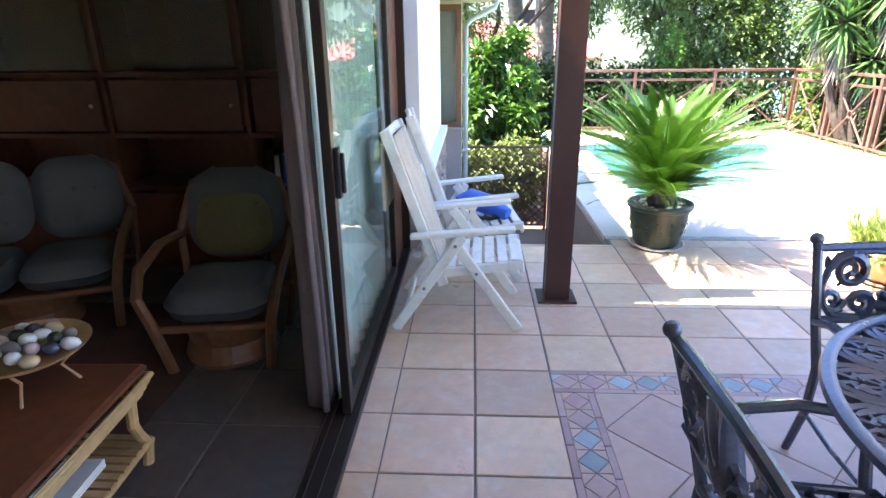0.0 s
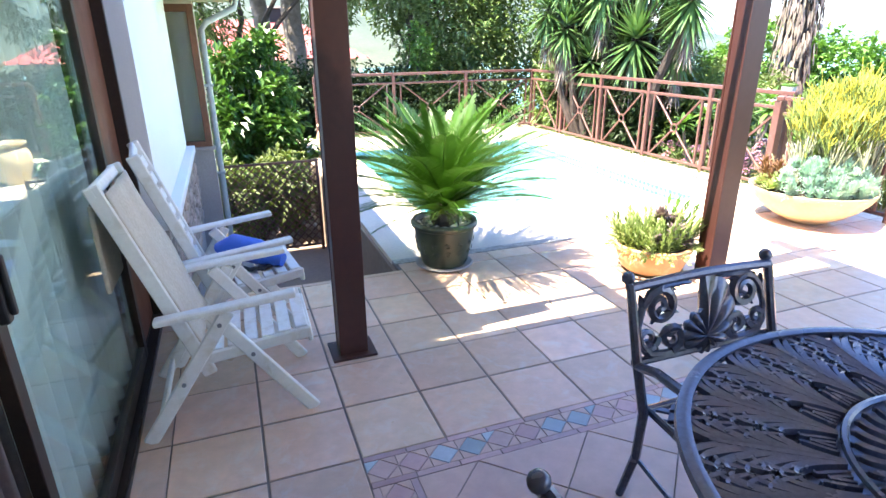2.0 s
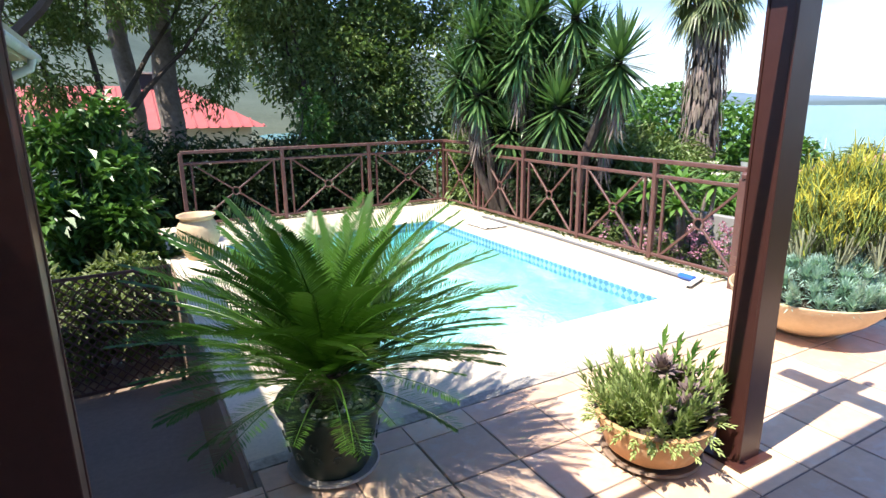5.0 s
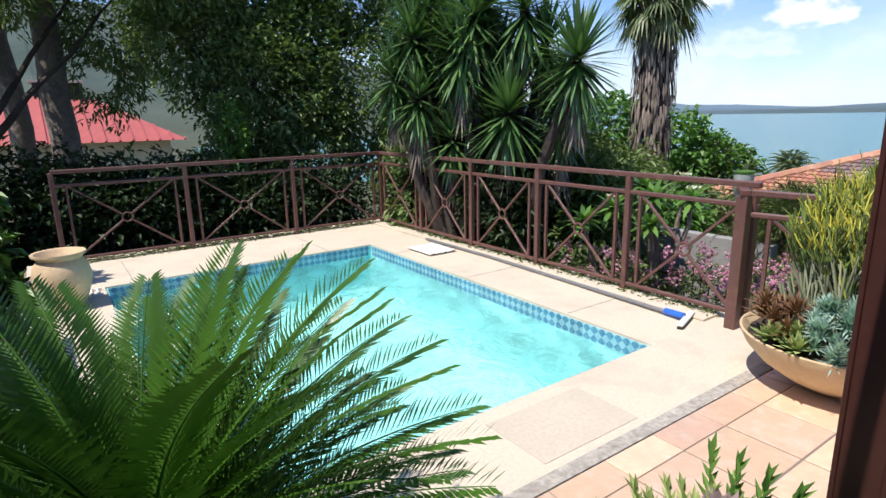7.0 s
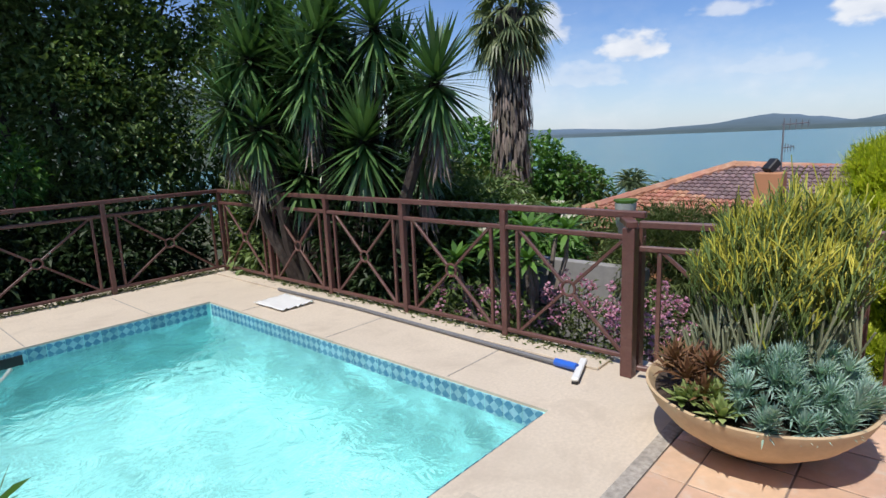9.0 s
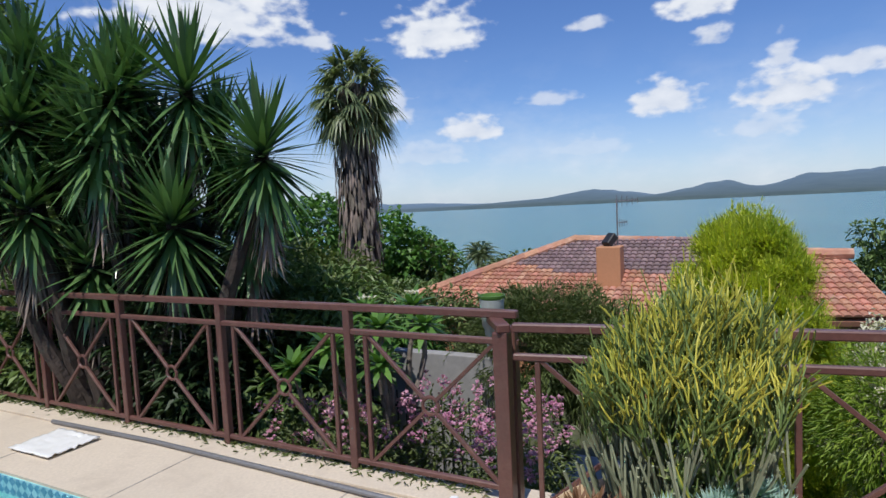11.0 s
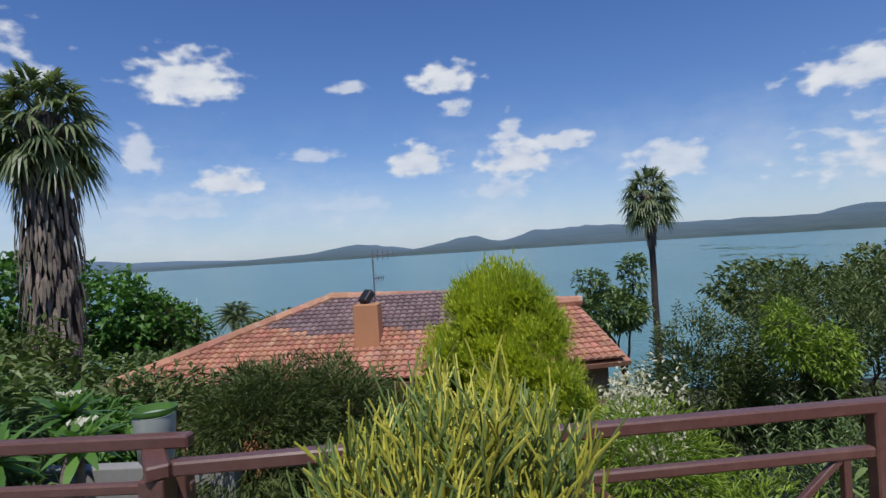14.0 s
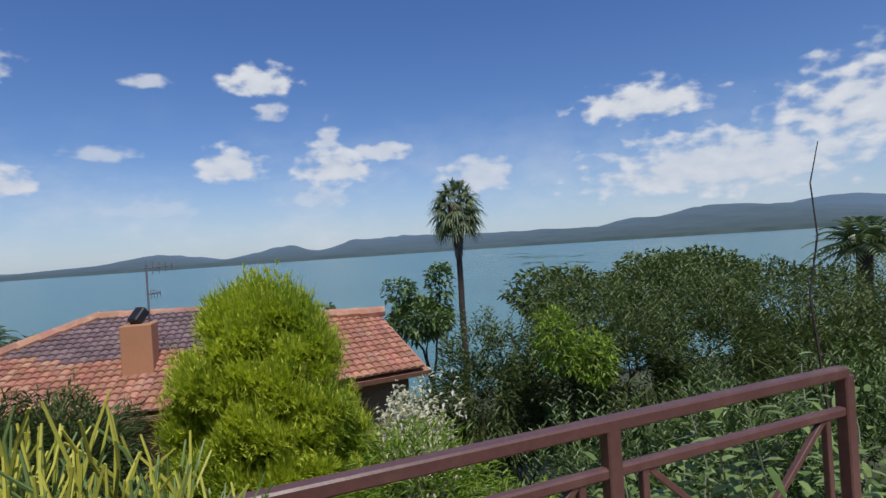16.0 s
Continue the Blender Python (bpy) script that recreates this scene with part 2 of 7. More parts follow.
M_PURPLE = leafy("purple_rosette", (0.14, 0.09, 0.10), (0.33, 0.26, 0.24), 0.5, 0.1)
M_GRASSY = leafy("succulent_green", (0.17, 0.25, 0.07), (0.46, 0.53, 0.23), 0.5, 0.2)
M_PINK = leafy("pink_petal", (0.42, 0.14, 0.28), (0.76, 0.44, 0.56), 0.6, 0.3)
M_CREAM = leafy("cream_petal", (0.55, 0.50, 0.40), (0.8, 0.76, 0.66), 0.6, 0.3)
M_ROOF = material("clay_roof_tile", (0.46, 0.215, 0.135), 0.75, spread=0.18, grain=9, patch=1.4, bump=0.3, island=0.22, stain=(0.52, 0.33, 0.24))
M_ROOFDARK = material("slate_roof_tile", (0.25, 0.17, 0.165), 0.75, spread=0.2, grain=9, patch=1.4, bump=0.3, island=0.25)
M_REDROOF = material("red_sheet_roof", (0.42, 0.10, 0.09), 0.6, spread=0.12, grain=4, patch=0.6, bump=0.1)
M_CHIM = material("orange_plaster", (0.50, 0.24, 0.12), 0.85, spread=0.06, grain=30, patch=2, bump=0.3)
M_BLACK = material("black_metal", (0.015, 0.015, 0.017), 0.5, spread=0.1)
M_WIRE = material("grey_wire", (0.25, 0.25, 0.26), 0.5, metal=0.5)
M_BLUE = material("blue_plastic", (0.03, 0.14, 0.62), 0.4, spread=0.08, bump=0.05)
M_PLASTIC = material("white_plastic", (0.78, 0.78, 0.76), 0.4, spread=0.04, bump=0.05)
M_PALEPOT = material("pale_grey_plastic", (0.42, 0.46, 0.42), 0.5, spread=0.12, grain=20, patch=6, bump=0.1)
M_DARKWOOD = material("dark_cabinet_wood", (0.175, 0.058, 0.028), 0.4, spread=0.2, grain=16, patch=3, bump=0.1)
M_CANE = material("honey_cane", (0.55, 0.33, 0.15), 0.4, spread=0.18, grain=25, patch=5, bump=0.15, island=0.15)
# Cushion and pillow colours are lowered to stand in for the room's dimness.
M_CUSHION = material("dimmed_grey_fabric", (0.10, 0.10, 0.10), 0.95, spread=0.10, grain=90, patch=6, bump=0.35)
M_YELLOW = material("dimmed_mustard_fabric", (0.15, 0.13, 0.06), 0.95, spread=0.14, grain=90, patch=6, bump=0.3)
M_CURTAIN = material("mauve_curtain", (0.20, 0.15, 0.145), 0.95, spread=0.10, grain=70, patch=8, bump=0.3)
M_SHEER = leafy("sheer_curtain", (0.80, 0.86, 0.85), (0.86, 0.90, 0.89), 0.9, 0.45, 0.2, (1.0, 1.0, 0.98))
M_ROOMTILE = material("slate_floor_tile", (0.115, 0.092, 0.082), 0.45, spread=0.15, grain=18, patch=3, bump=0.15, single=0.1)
M_RUG = material("rust_rug", (0.11, 0.045, 0.03), 0.95, spread=0.25, grain=60, patch=5, bump=0.4)
M_GROUND = material("garden_ground", (0.075, 0.085, 0.035), 0.95, spread=0.4, grain=3.0, patch=0.35, bump=0.6, depth=0.05, stain=(0.14, 0.11, 0.07))
M_PAVE = material("grey_paving", (0.30, 0.29, 0.28), 0.85, spread=0.12, grain=12, patch=1.4, bump=0.3)


def water_material(name, colour, ripple, scale, transmit, rough=0.03):
    m = bpy.data.materials.new(name)
    g = Graph(nodes_of(m))
    pos = g.add("ShaderNodeNewGeometry").outputs["Position"]
    n1 = g.noise(pos, scale, 4.0, 0.6, 0.6)
    wide = g.noise(pos, scale * 0.02, 5.0, 0.6)
    b = g.add("ShaderNodeBump", {"Strength": 1.0, "Distance": ripple, "Height": n1})
    col = g.mix(g.span(wide, 0.35, 0.65), tuple(c * 0.92 for c in colour), tuple(min(1, c * 1.06) for c in colour))
    sh = g.add("ShaderNodeBsdfPrincipled", {"Base Color": col, "Roughness": rough, "IOR": 1.33, "Transmission Weight": transmit, "Normal": b.outputs[0]})
    g.add("ShaderNodeOutputMaterial", {0: sh.outputs[0]})
    return m


M_WATER = water_material("pool_water", (0.80, 0.97, 0.99), 0.06, 4.0, 1.0)
M_LAKE = water_material("lake_water", (0.095, 0.21, 0.20), 0.25, 0.5, 0.0, 0.25)



def band_material():
    """Glazed mosaic: a small slanted check in two blues."""
    m = bpy.data.materials.new("waterline_tile")
    g = Graph(nodes_of(m))
    pos = g.add("ShaderNodeNewGeometry").outputs["Position"]
    sep = g.add("ShaderNodeSeparateXYZ", {0: pos})
    run = g.math("ADD", sep.outputs[0], sep.outputs[1])
    slant = g.add("ShaderNodeCombineXYZ", {0: g.math("ADD", run, sep.outputs[2]), 1: g.math("SUBTRACT", run, sep.outputs[2]), 2: 0.0}).outputs[0]
    check = g.add("ShaderNodeTexChecker", {"Vector": slant, "Scale": 13.0, "Color1": (0.06, 0.20, 0.33, 1), "Color2": (0.30, 0.52, 0.60, 1)})
    col = g.mix(g.span(g.noise(pos, 18.0, 4.0), 0.35, 0.65, 0.0, 0.55), check.outputs[0], (0.16, 0.36, 0.46))
    rnd = g.add("ShaderNodeObjectInfo").outputs["Random"]
    col = g.add("ShaderNodeHueSaturation", {"Color": col, "Value": g.span(rnd, 0, 1, 0.85, 1.15)}).outputs[0]
    sh = g.add("ShaderNodeBsdfPrincipled", {"Base Color": col, "Roughness": 0.2})
    g.add("ShaderNodeOutputMaterial", {0: sh.outputs[0]})
    return m


M_BAND = band_material()
M_PATCH = material("deck_repair", (0.55, 0.475, 0.38), 0.8, spread=0.10, grain=40, patch=2.5, bump=0.25)

# ---- building blocks ----


def box(bm, x0, x1, y0, y1, z0, z1, bevel=0.0):
    vs = [bm.verts.new((x, y, z)) for z in (z0, z1) for x, y in ((x0, y0), (x1, y0), (x1, y1), (x0, y1))]
    fs = [bm.faces.new([vs[i] for i in q]) for q in ((3, 2, 1, 0), (4, 5, 6, 7), (0, 1, 5, 4), (1, 2, 6, 5), (2, 3, 7, 6), (3, 0, 4, 7))]
    if bevel:
        bmesh.ops.bevel(bm, geom=list({e for f in fs for e in f.edges}), offset=bevel, segments=2, affect="EDGES", profile=0.5)
    return bm


def beam(bm, a, b, w, h, up=(0, 0, 1), bevel=0.0):
    """A bar from a to b with width w and height h."""
    a, b = Vector(a), Vector(b)
    d = (b - a).normalized()
    side = d.cross(Vector(up))
    side = side.normalized() if side.length > 1e-4 else d.cross(Vector((0, 1, 0))).normalized()
    top = side.cross(d).normalized()
    vs = [bm.verts.new(p + side * sx * w / 2 + top * sz * h / 2) for p in (a, b) for sx, sz in ((-1, -1), (1, -1), (1, 1), (-1, 1))]
    fs = [bm.faces.new([vs[i] for i in q]) for q in ((0, 1, 2, 3), (7, 6, 5, 4), (0, 4, 5, 1), (1, 5, 6, 2), (2, 6, 7, 3), (3, 7, 4, 0))]
    if bevel:
        bmesh.ops.bevel(bm, geom=list({e for f in fs for e in f.edges}), offset=bevel, segments=1, affect="EDGES")
    return bm


def tube(bm, pts, radius, n=8, closed=False, ends=True):
    """A round bar along points; radius is a number or a list."""
    pts = [Vector(p) for p in pts]
    rs = radius if isinstance(radius, (list, tuple)) else [radius] * len(pts)
    rings, count = [], len(pts)
    side = None
    for i, p in enumerate(pts):
        a = pts[(i - 1) % count] if closed or i else p
        c = pts[(i + 1) % count] if closed or i < count - 1 else p
        d = (c - a).normalized() if (c - a).length > 1e-9 else Vector((0, 0, 1))
        if side is None:
            side = d.orthogonal().normalized()
        side = (side - d * side.dot(d)).normalized()
        other = d.cross(side)
        rings.append([bm.verts.new(p + (side * math.cos(k * math.tau / n) + other * math.sin(k * math.tau / n)) * rs[i]) for k in range(n)])
    for i in range(count if closed else count - 1):
        r0, r1 = rings[i], rings[(i + 1) % count]
        for k in range(n):
            bm.faces.new((r0[k], r0[(k + 1) % n], r1[(k + 1) % n], r1[k]))
    if ends and not closed:
        bm.faces.new(rings[0][::-1])
        bm.faces.new(rings[-1])
    return bm


def lathe(bm, profile, n=40, centre=(0, 0)):
    """A turned shape from (radius, z) rows."""
    rings = []
    for r, z in profile:
        rings.append([bm.verts.new((centre[0] + r * math.cos(k * math.tau / n), centre[1] + r * math.sin(k * math.tau / n), z)) for k in range(n)])
    for a, b in zip(rings, rings[1:]):
        for k in range(n):
            bm.faces.new((a[k], a[(k + 1) % n], b[(k + 1) % n], b[k]))
    return bm


def mesh_of(name, bm, mat, smooth=False):
    me = bpy.data.meshes.new(name)
    bmesh.ops.recalc_face_normals(bm, faces=bm.faces)
    bm.to_mesh(me)
    bm.free()
    me.materials.append(mat)
    if smooth:
        me.polygons.foreach_set("use_smooth", [True] * len(me.polygons))
        me.set_sharp_from_angle(angle=radians(40))
    return me


def part(name, bm, mat, parent=None, label="", smooth=False, kind=""):
    """Links a bmesh as one mesh object under a thing or a part."""
    ob = new(name, mesh_of(name, bm, mat, smooth))
    if parent:
        ob.parent = parent
    return tagged(ob, label, kind=kind)


def raw(name, verts, faces, mat, parent=None, label="", smooth=False, kind=""):
    me = bpy.data.meshes.new(name)
    me.from_pydata(verts, [], faces)
    me.materials.append(mat)
    if smooth:
        me.polygons.foreach_set("use_smooth", [True] * len(me.polygons))
    ob = new(name, me)
    if parent:
        ob.parent = parent
    return tagged(ob, label, kind=kind)


def thing(name, x, y, z, label, category, group="", kind="", turn=0):
    ob = new(name)
    ob.empty_display_size = 0.1
    ob.matrix_world = pose(x, y, z, 0, 0, turn)
    return tagged(ob, label, category, group, kind)


def solid(name, boxes, mat, kind="structure", label="", category="", bevel=0.0, parent=None):
    bm = bmesh.new()
    for b in boxes:
        box(bm, *b, bevel=bevel)
    ob = part(name, bm, mat, parent, label)
    return tagged(ob, label, category, kind=kind)


class Leaves:
    """Collects many small leaves as plain lists."""

    def __init__(self, seed):
        self.v, self.f, self.r = [], [], random.Random(seed)

    def blade(self, base, way, length, width, droop=0.0, fold=0.25, parts=1):
        """A narrow leaf from base along way, folded along its middle, drooping over its length."""
        way = Vector(way).normalized()
        side = way.cross(Vector((0, 0, 1)))
        side = side.normalized() if side.length > 1e-3 else Vector((1, 0, 0))
        up = side.cross(way)
        p, n = Vector(base), len(self.v)
        if parts == 1:
            mid, tip = p + way * length * 0.45, p + way * length - Vector((0, 0, droop * length))
            self.v += [p[:], (mid + side * width / 2 + up * width * fold)[:], tip[:], (mid - side * width / 2 + up * width * fold)[:]]
            self.f += [(n, n + 1, n + 2), (n, n + 2, n + 3)]
            return
        for i in range(parts + 1):
            s = i / parts
            c = p + way * length * s - Vector((0, 0, droop * length * s * s))
            w = width * (0.55 + 0.9 * s if s < 0.5 else 2.0 * (1 - s)) / 2
            if i == parts:
                self.v.append(c[:])
            else:
                self.v += [(c + side * w + up * w * fold)[:], (c - side * w + up * w * fold)[:]]
        for i in range(parts - 1):
            a = n + 2 * i
            self.f.append((a, a + 1, a + 3, a + 2))
        a = n + 2 * (parts - 1)
        self.f.append((a, a + 1, a + 2))

    def cloud(self, centre, size, count, length, width, outward=0.7, shell=0.55, gap=0.5, freq=1.4):
        """Leaves through the outer part of an uneven ellipsoid, with gaps."""
        r = self.r
        c = Vector(centre)
        made = 0
        off = Vector((r.uniform(-9, 9), r.uniform(-9, 9), r.uniform(-9, 9)))
        while made < count:
            d = Vector((r.gauss(0, 1), r.gauss(0, 1), r.gauss(0, 1))).normalized()
            lump = 1 + 0.28 * noise.noise(d * 2.3 + off) + 0.16 * noise.noise(d * 5.5 + off)
            q = shell + (1 - shell) * r.random() ** 0.6
            p = c + Vector((d.x * size[0], d.y * size[1], d.z * size[2])) * q * lump
            if noise.noise(p * freq + off) < gap - 0.62 - 0.3 * r.random():
                made += 0.25
                continue
            way = d * outward + Vector((r.uniform(-1, 1), r.uniform(-1, 1), r.uniform(-0.9, 0.7)))
            k = r.uniform(0.7, 1.3)
            self.blade(p, way, length * k, width * k, r.uniform(0, 0.3))
            made += 1
        return self

    def put(self, name, mat, parent=None, label="", kind="stuff"):
        return raw(name, self.v, self.f, mat, parent, label, kind=kind)


# ---- ground, lake and far hills ----


def ease(a, b, v):
    s = min(1.0, max(0.0, (v - a) / (b - a)))
    return s * s * (3 - 2 * s)


def ridge(y, table):
    for (y0, h0), (y1, h1) in zip(table, table[1:]):
        if y <= y1:
            return h0 + (h1 - h0) * ease(y0, y1, y)
    return table[-1][1]


HILLS = [(-4400, 95), (-3245, 82), (-2796, 105), (-2571, 155), (-2270, 101), (-1949, 122), (-1811, 134), (-1501, 92), (-1299, 54), (-1170, 58), (-978, 55), (-700, 64), (-580, 78), (-313, 63), (-137, 30), (2, 55), (308, 14), (466, 36), (543, 50), (878, 19), (1126, 6), (1790, 30), (2300, 60), (4500, 60)]


def land(x, y):
    z = -0.75 - 12.0 * ease(8, 72, x) - 1.2 * ease(6.3, 9, x)
    z += 0.15 * noise.noise(Vector((x * 0.15, y * 0.15, 3)))
    if x < 6.3:
        z = -2.0 if y > 4 and x > 0.8 and y < 11.3 else -1.3 if 3.5 < y < 11.5 else -1.0
    z -= 3.0 * ease(60, 160, x)
    north = ease(250, 1400, y)
    z += north * (230 + 90 * noise.noise(Vector((x * 0.0016, y * 0.0016, 5)))) * ease(900, 250, x)
    near = 850 * ease(-500, -1500, y)
    fall = 1 - 0.22 * near / 850
    x += near
    if x > 1700:
        wave = (1.0 + 0.22 * noise.noise(Vector((x * 0.003, y * 0.007, 2))) + 0.12 * noise.noise(Vector((x * 0.006, y * 0.018, 3)))) * (1 - 0.5 * ease(3000, 3600, x))
        z += ease(1790, 1900, x) * 16 + ease(1900, 2900, x) * ridge(y, HILLS) * wave * fall
    return z


def spaced(lo, hi, fine, step):
    """Grid lines, fine near zero and growing outward."""
    right, v = [0.0], step
    while right[-1] < hi:
        right.append(right[-1] + (step if right[-1] < fine else max(step, min(38.0, right[-1] * 0.055))))
    left = [0.0]
    while left[-1] > lo:
        left.append(left[-1] - (step if -left[-1] < fine else max(step, min(38.0, -left[-1] * 0.055))))
    return left[:0:-1] + right


def build_ground():
    xs = [x for x in spaced(-900, 1600, 26, 1.0)] + [1700 + 40 * i for i in range(60)]
    ys = spaced(-4400, 4400, 26, 1.0)
    verts = [(x, y, land(x, y)) for x in xs for y in ys]
    n = len(ys)
    faces = [(i * n + j, (i + 1) * n + j, (i + 1) * n + j + 1, i * n + j + 1) for i in range(len(xs) - 1) for j in range(n - 1)]
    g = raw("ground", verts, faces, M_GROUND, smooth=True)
    tagged(g, "green and brown garden ground falling to the lake, blue haze painted on far hills", "ground", kind="structure")


def far_haze():
    """Ground colour: scrub green near by, then woods, with blue distance haze painted in."""
    g = Graph(M_GROUND.node_tree)
    sh = next(n for n in g.tree.nodes if n.type == "BSDF_PRINCIPLED")
    col = sh.inputs["Base Color"].links[0].from_socket
    pos = next(n for n in g.tree.nodes if n.type == "NEW_GEOMETRY").outputs["Position"]
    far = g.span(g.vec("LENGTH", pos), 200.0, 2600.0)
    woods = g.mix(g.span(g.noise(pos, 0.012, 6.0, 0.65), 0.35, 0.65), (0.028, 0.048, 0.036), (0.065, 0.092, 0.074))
    # Aerial haze mixed into the colour as blue that grows with distance.
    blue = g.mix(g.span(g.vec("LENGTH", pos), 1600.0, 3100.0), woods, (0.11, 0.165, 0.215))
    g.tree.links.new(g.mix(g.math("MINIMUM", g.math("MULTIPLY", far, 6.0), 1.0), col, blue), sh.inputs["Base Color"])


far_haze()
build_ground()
bm = bmesh.new()
vs = [bm.verts.new(p) for p in ((50, -4500, -12), (4000, -4500, -12), (4000, 4500, -12), (50, 4500, -12))]
bm.faces.new(vs)
tagged(part("water", bm, M_LAKE), "wide teal lake water with a light chop", "lake", kind="structure")

# ---- terrace, pool deck and pool ----
PITCH, GX, GY = 0.385, -0.012, 2.832
XW, XE = -0.60, 5.95          # terrace
YS, YN = -2.56, 4.42
DECK_Y, DECK_W, DECK_N = 4.64, 1.12, 11.15
PX0, PX1, PY0, PY1 = 1.78, 4.86, 5.27, 9.55

solid("floor", [(XW, XE, YS, YN, -0.9, -0.006), (DECK_W, XE, YN, DECK_Y, -0.9, -0.006)], M_GROUT, label="terrace slab with dark grout between clay tiles", category="floor")
solid("pavement", [(DECK_W, PX0, DECK_Y, DECK_N, -0.9, 0), (PX1, XE, DECK_Y, DECK_N, -0.9, 0), (PX0, PX1, DECK_Y, PY0, -0.9, 0), (PX0, PX1, PY1, DECK_N, -0.9, 0)],
      M_DECK, label="sand-coloured screed deck round the pool", category="pool deck")
solid("pool_shell", [(PX0 - 0.1, PX1 + 0.1, PY0 - 0.1, PY1 + 0.1, -1.7, -1.5), (PX0 - 0.1, PX0 + 0.02, PY0, PY1, -1.5, -0.02), (PX1 - 0.02, PX1 + 0.1, PY0, PY1, -1.5, -0.02),
                     (PX0 + 0.02, PX1 - 0.02, PY0 - 0.1, PY0 + 0.02, -1.5, -0.02), (PX0 + 0.02, PX1 - 0.02, PY1 - 0.02, PY1 + 0.1, -1.5, -0.02)], M_POOL,
      label="pale blue plastered swimming pool basin with sun dapples mottled into its colour", category="pool")


def build_pool_water():
    n = 60
    verts = [(PX0 + 0.021 + (PX1 - PX0 - 0.042) * i / n, PY0 + 0.021 + (PY1 - PY0 - 0.042) * j / n, -0.13) for i in range(n + 1) for j in range(n + 1)]
    verts = [(x, y, z + 0.006 * noise.noise(Vector((x * 2.6, y * 2.6, 1)))) for x, y, z in verts]
    faces = [(i * (n + 1) + j, (i + 1) * (n + 1) + j, (i + 1) * (n + 1) + j + 1, i * (n + 1) + j + 1) for i in range(n) for j in range(n)]
    w = raw("pool_water", verts, faces, M_WATER, smooth=True)
    w.visible_shadow = False
    tagged(w, "clear turquoise pool water with small ripples", "water", kind="structure")


build_pool_water()
solid("landing", [(-1.2, DECK_W - 0.03, 5.9, 9.6, -1.35, -1.05)], M_LANDING, label="brown stone landing at the foot of the steps", category="landing")
solid("garden_steps", [(-0.62, DECK_W - 0.03, YN + 0.002 + 0.30 * i, YN + 0.302 + 0.30 * i, -1.34, -0.175 * (i + 1)) for i in range(5)], M_LANDING,
      label="brown stone steps going down beside the house", category="steps", bevel=0.006)
solid("deck_side_wall", [(DECK_W - 0.03, DECK_W - 0.001, YN + 0.002, DECK_N, -1.34, -0.035)], M_LANDING, label="brown rendered side wall of the pool deck", category="wall")

# ---- house ----
WALLX = -0.56


def build_house():
    solid("wall_east", [(WALLX - 0.2, WALLX + 0.12, 4.30, 6.11, 0.62, 2.95), (WALLX - 0.2, WALLX + 0.12, 6.11, 7.20, 0.62, 2.098), (WALLX - 0.2, WALLX, -2.6, -1.2, -0.1, 3.0), (WALLX - 0.2, WALLX, -1.2, 4.30, 2.3, 3.0)],
          M_WALL, label="white plastered house wall beside the sliding door", category="wall")
    solid("wall_plinth", [(WALLX - 0.2, WALLX + 0.14, 4.30, 7.58, -1.34, 0.55), (-1.6, -0.19, 7.58, 7.78, -1.34, 0.50)], M_MORTAR, label="rough brown stone plinth of the house", category="stone wall")
    solid("wall_north_bay", [(-1.6, -0.19, 7.60, 7.78, 2.06, 2.95), (-1.6, -1.10, 7.60, 7.78, 0.50, 2.06)], M_BEIGE,
          label="cream plastered wall above a window", category="wall")
    # Roof stays out of view; its white is chosen to bounce light below.
    solid("roof", [(-6.0, 2.95, -4.0, 3.17, 2.62, 2.74), (-6.0, -0.30, 3.17, 7.85, 2.95, 3.1)], M_WALL, label="flat roof over terrace and house, coloured white to bounce light", category="roof")
    solid("wall_ledge", [(WALLX + 0.0, WALLX + 0.20, 4.30, 7.24, 0.551, 0.619)], M_WALL, label="white painted ledge above the stone plinth", category="ledge", bevel=0.008)
    solid("room_floor", [(-5.5, WALLX + 0.0, -2.6, 4.6, -0.2, -0.02)], M_GROUT, label="dark grey room floor", category="floor")
    solid("ceiling", [(-5.5, WALLX, -2.6, 4.6, 2.5, 2.6)], M_WALL, label="white room ceiling", category="ceiling")
    # Wood colour is made up for this wall, to cut light in the room.
    solid("wall_room_north", [(-5.5, WALLX - 0.2, 4.3, 4.6, -0.1, 2.5)], M_DARKWOOD, label="room wall coloured dark to keep the room dim", category="wall")
    solid("wall_room_west", [(-5.6, -5.4, -2.6, 4.6, -0.1, 2.5)], M_BEIGE, label="plain cream room wall", category="wall")
    solid("wall_south", [(-5.5, 3.0, -2.8, -2.6, -0.1, 2.62)], M_WALL, label="plain wall behind the terrace", category="wall")


build_house()


def roof_timbers():
    for x in (1.0, 3.0):
        solid("roof_beam", [(x - 0.05, x + 0.05, -2.6, 3.78, 2.50, 2.615)], M_POST, kind="structure", label="dark red rafter under the terrace roof", category="beam")
    solid("roof_beam", [(-0.4, 3.34, 3.385, 3.435, 2.38, 2.495)], M_POST, kind="structure", label="dark red beam carried by the posts", category="beam")


roof_timbers()


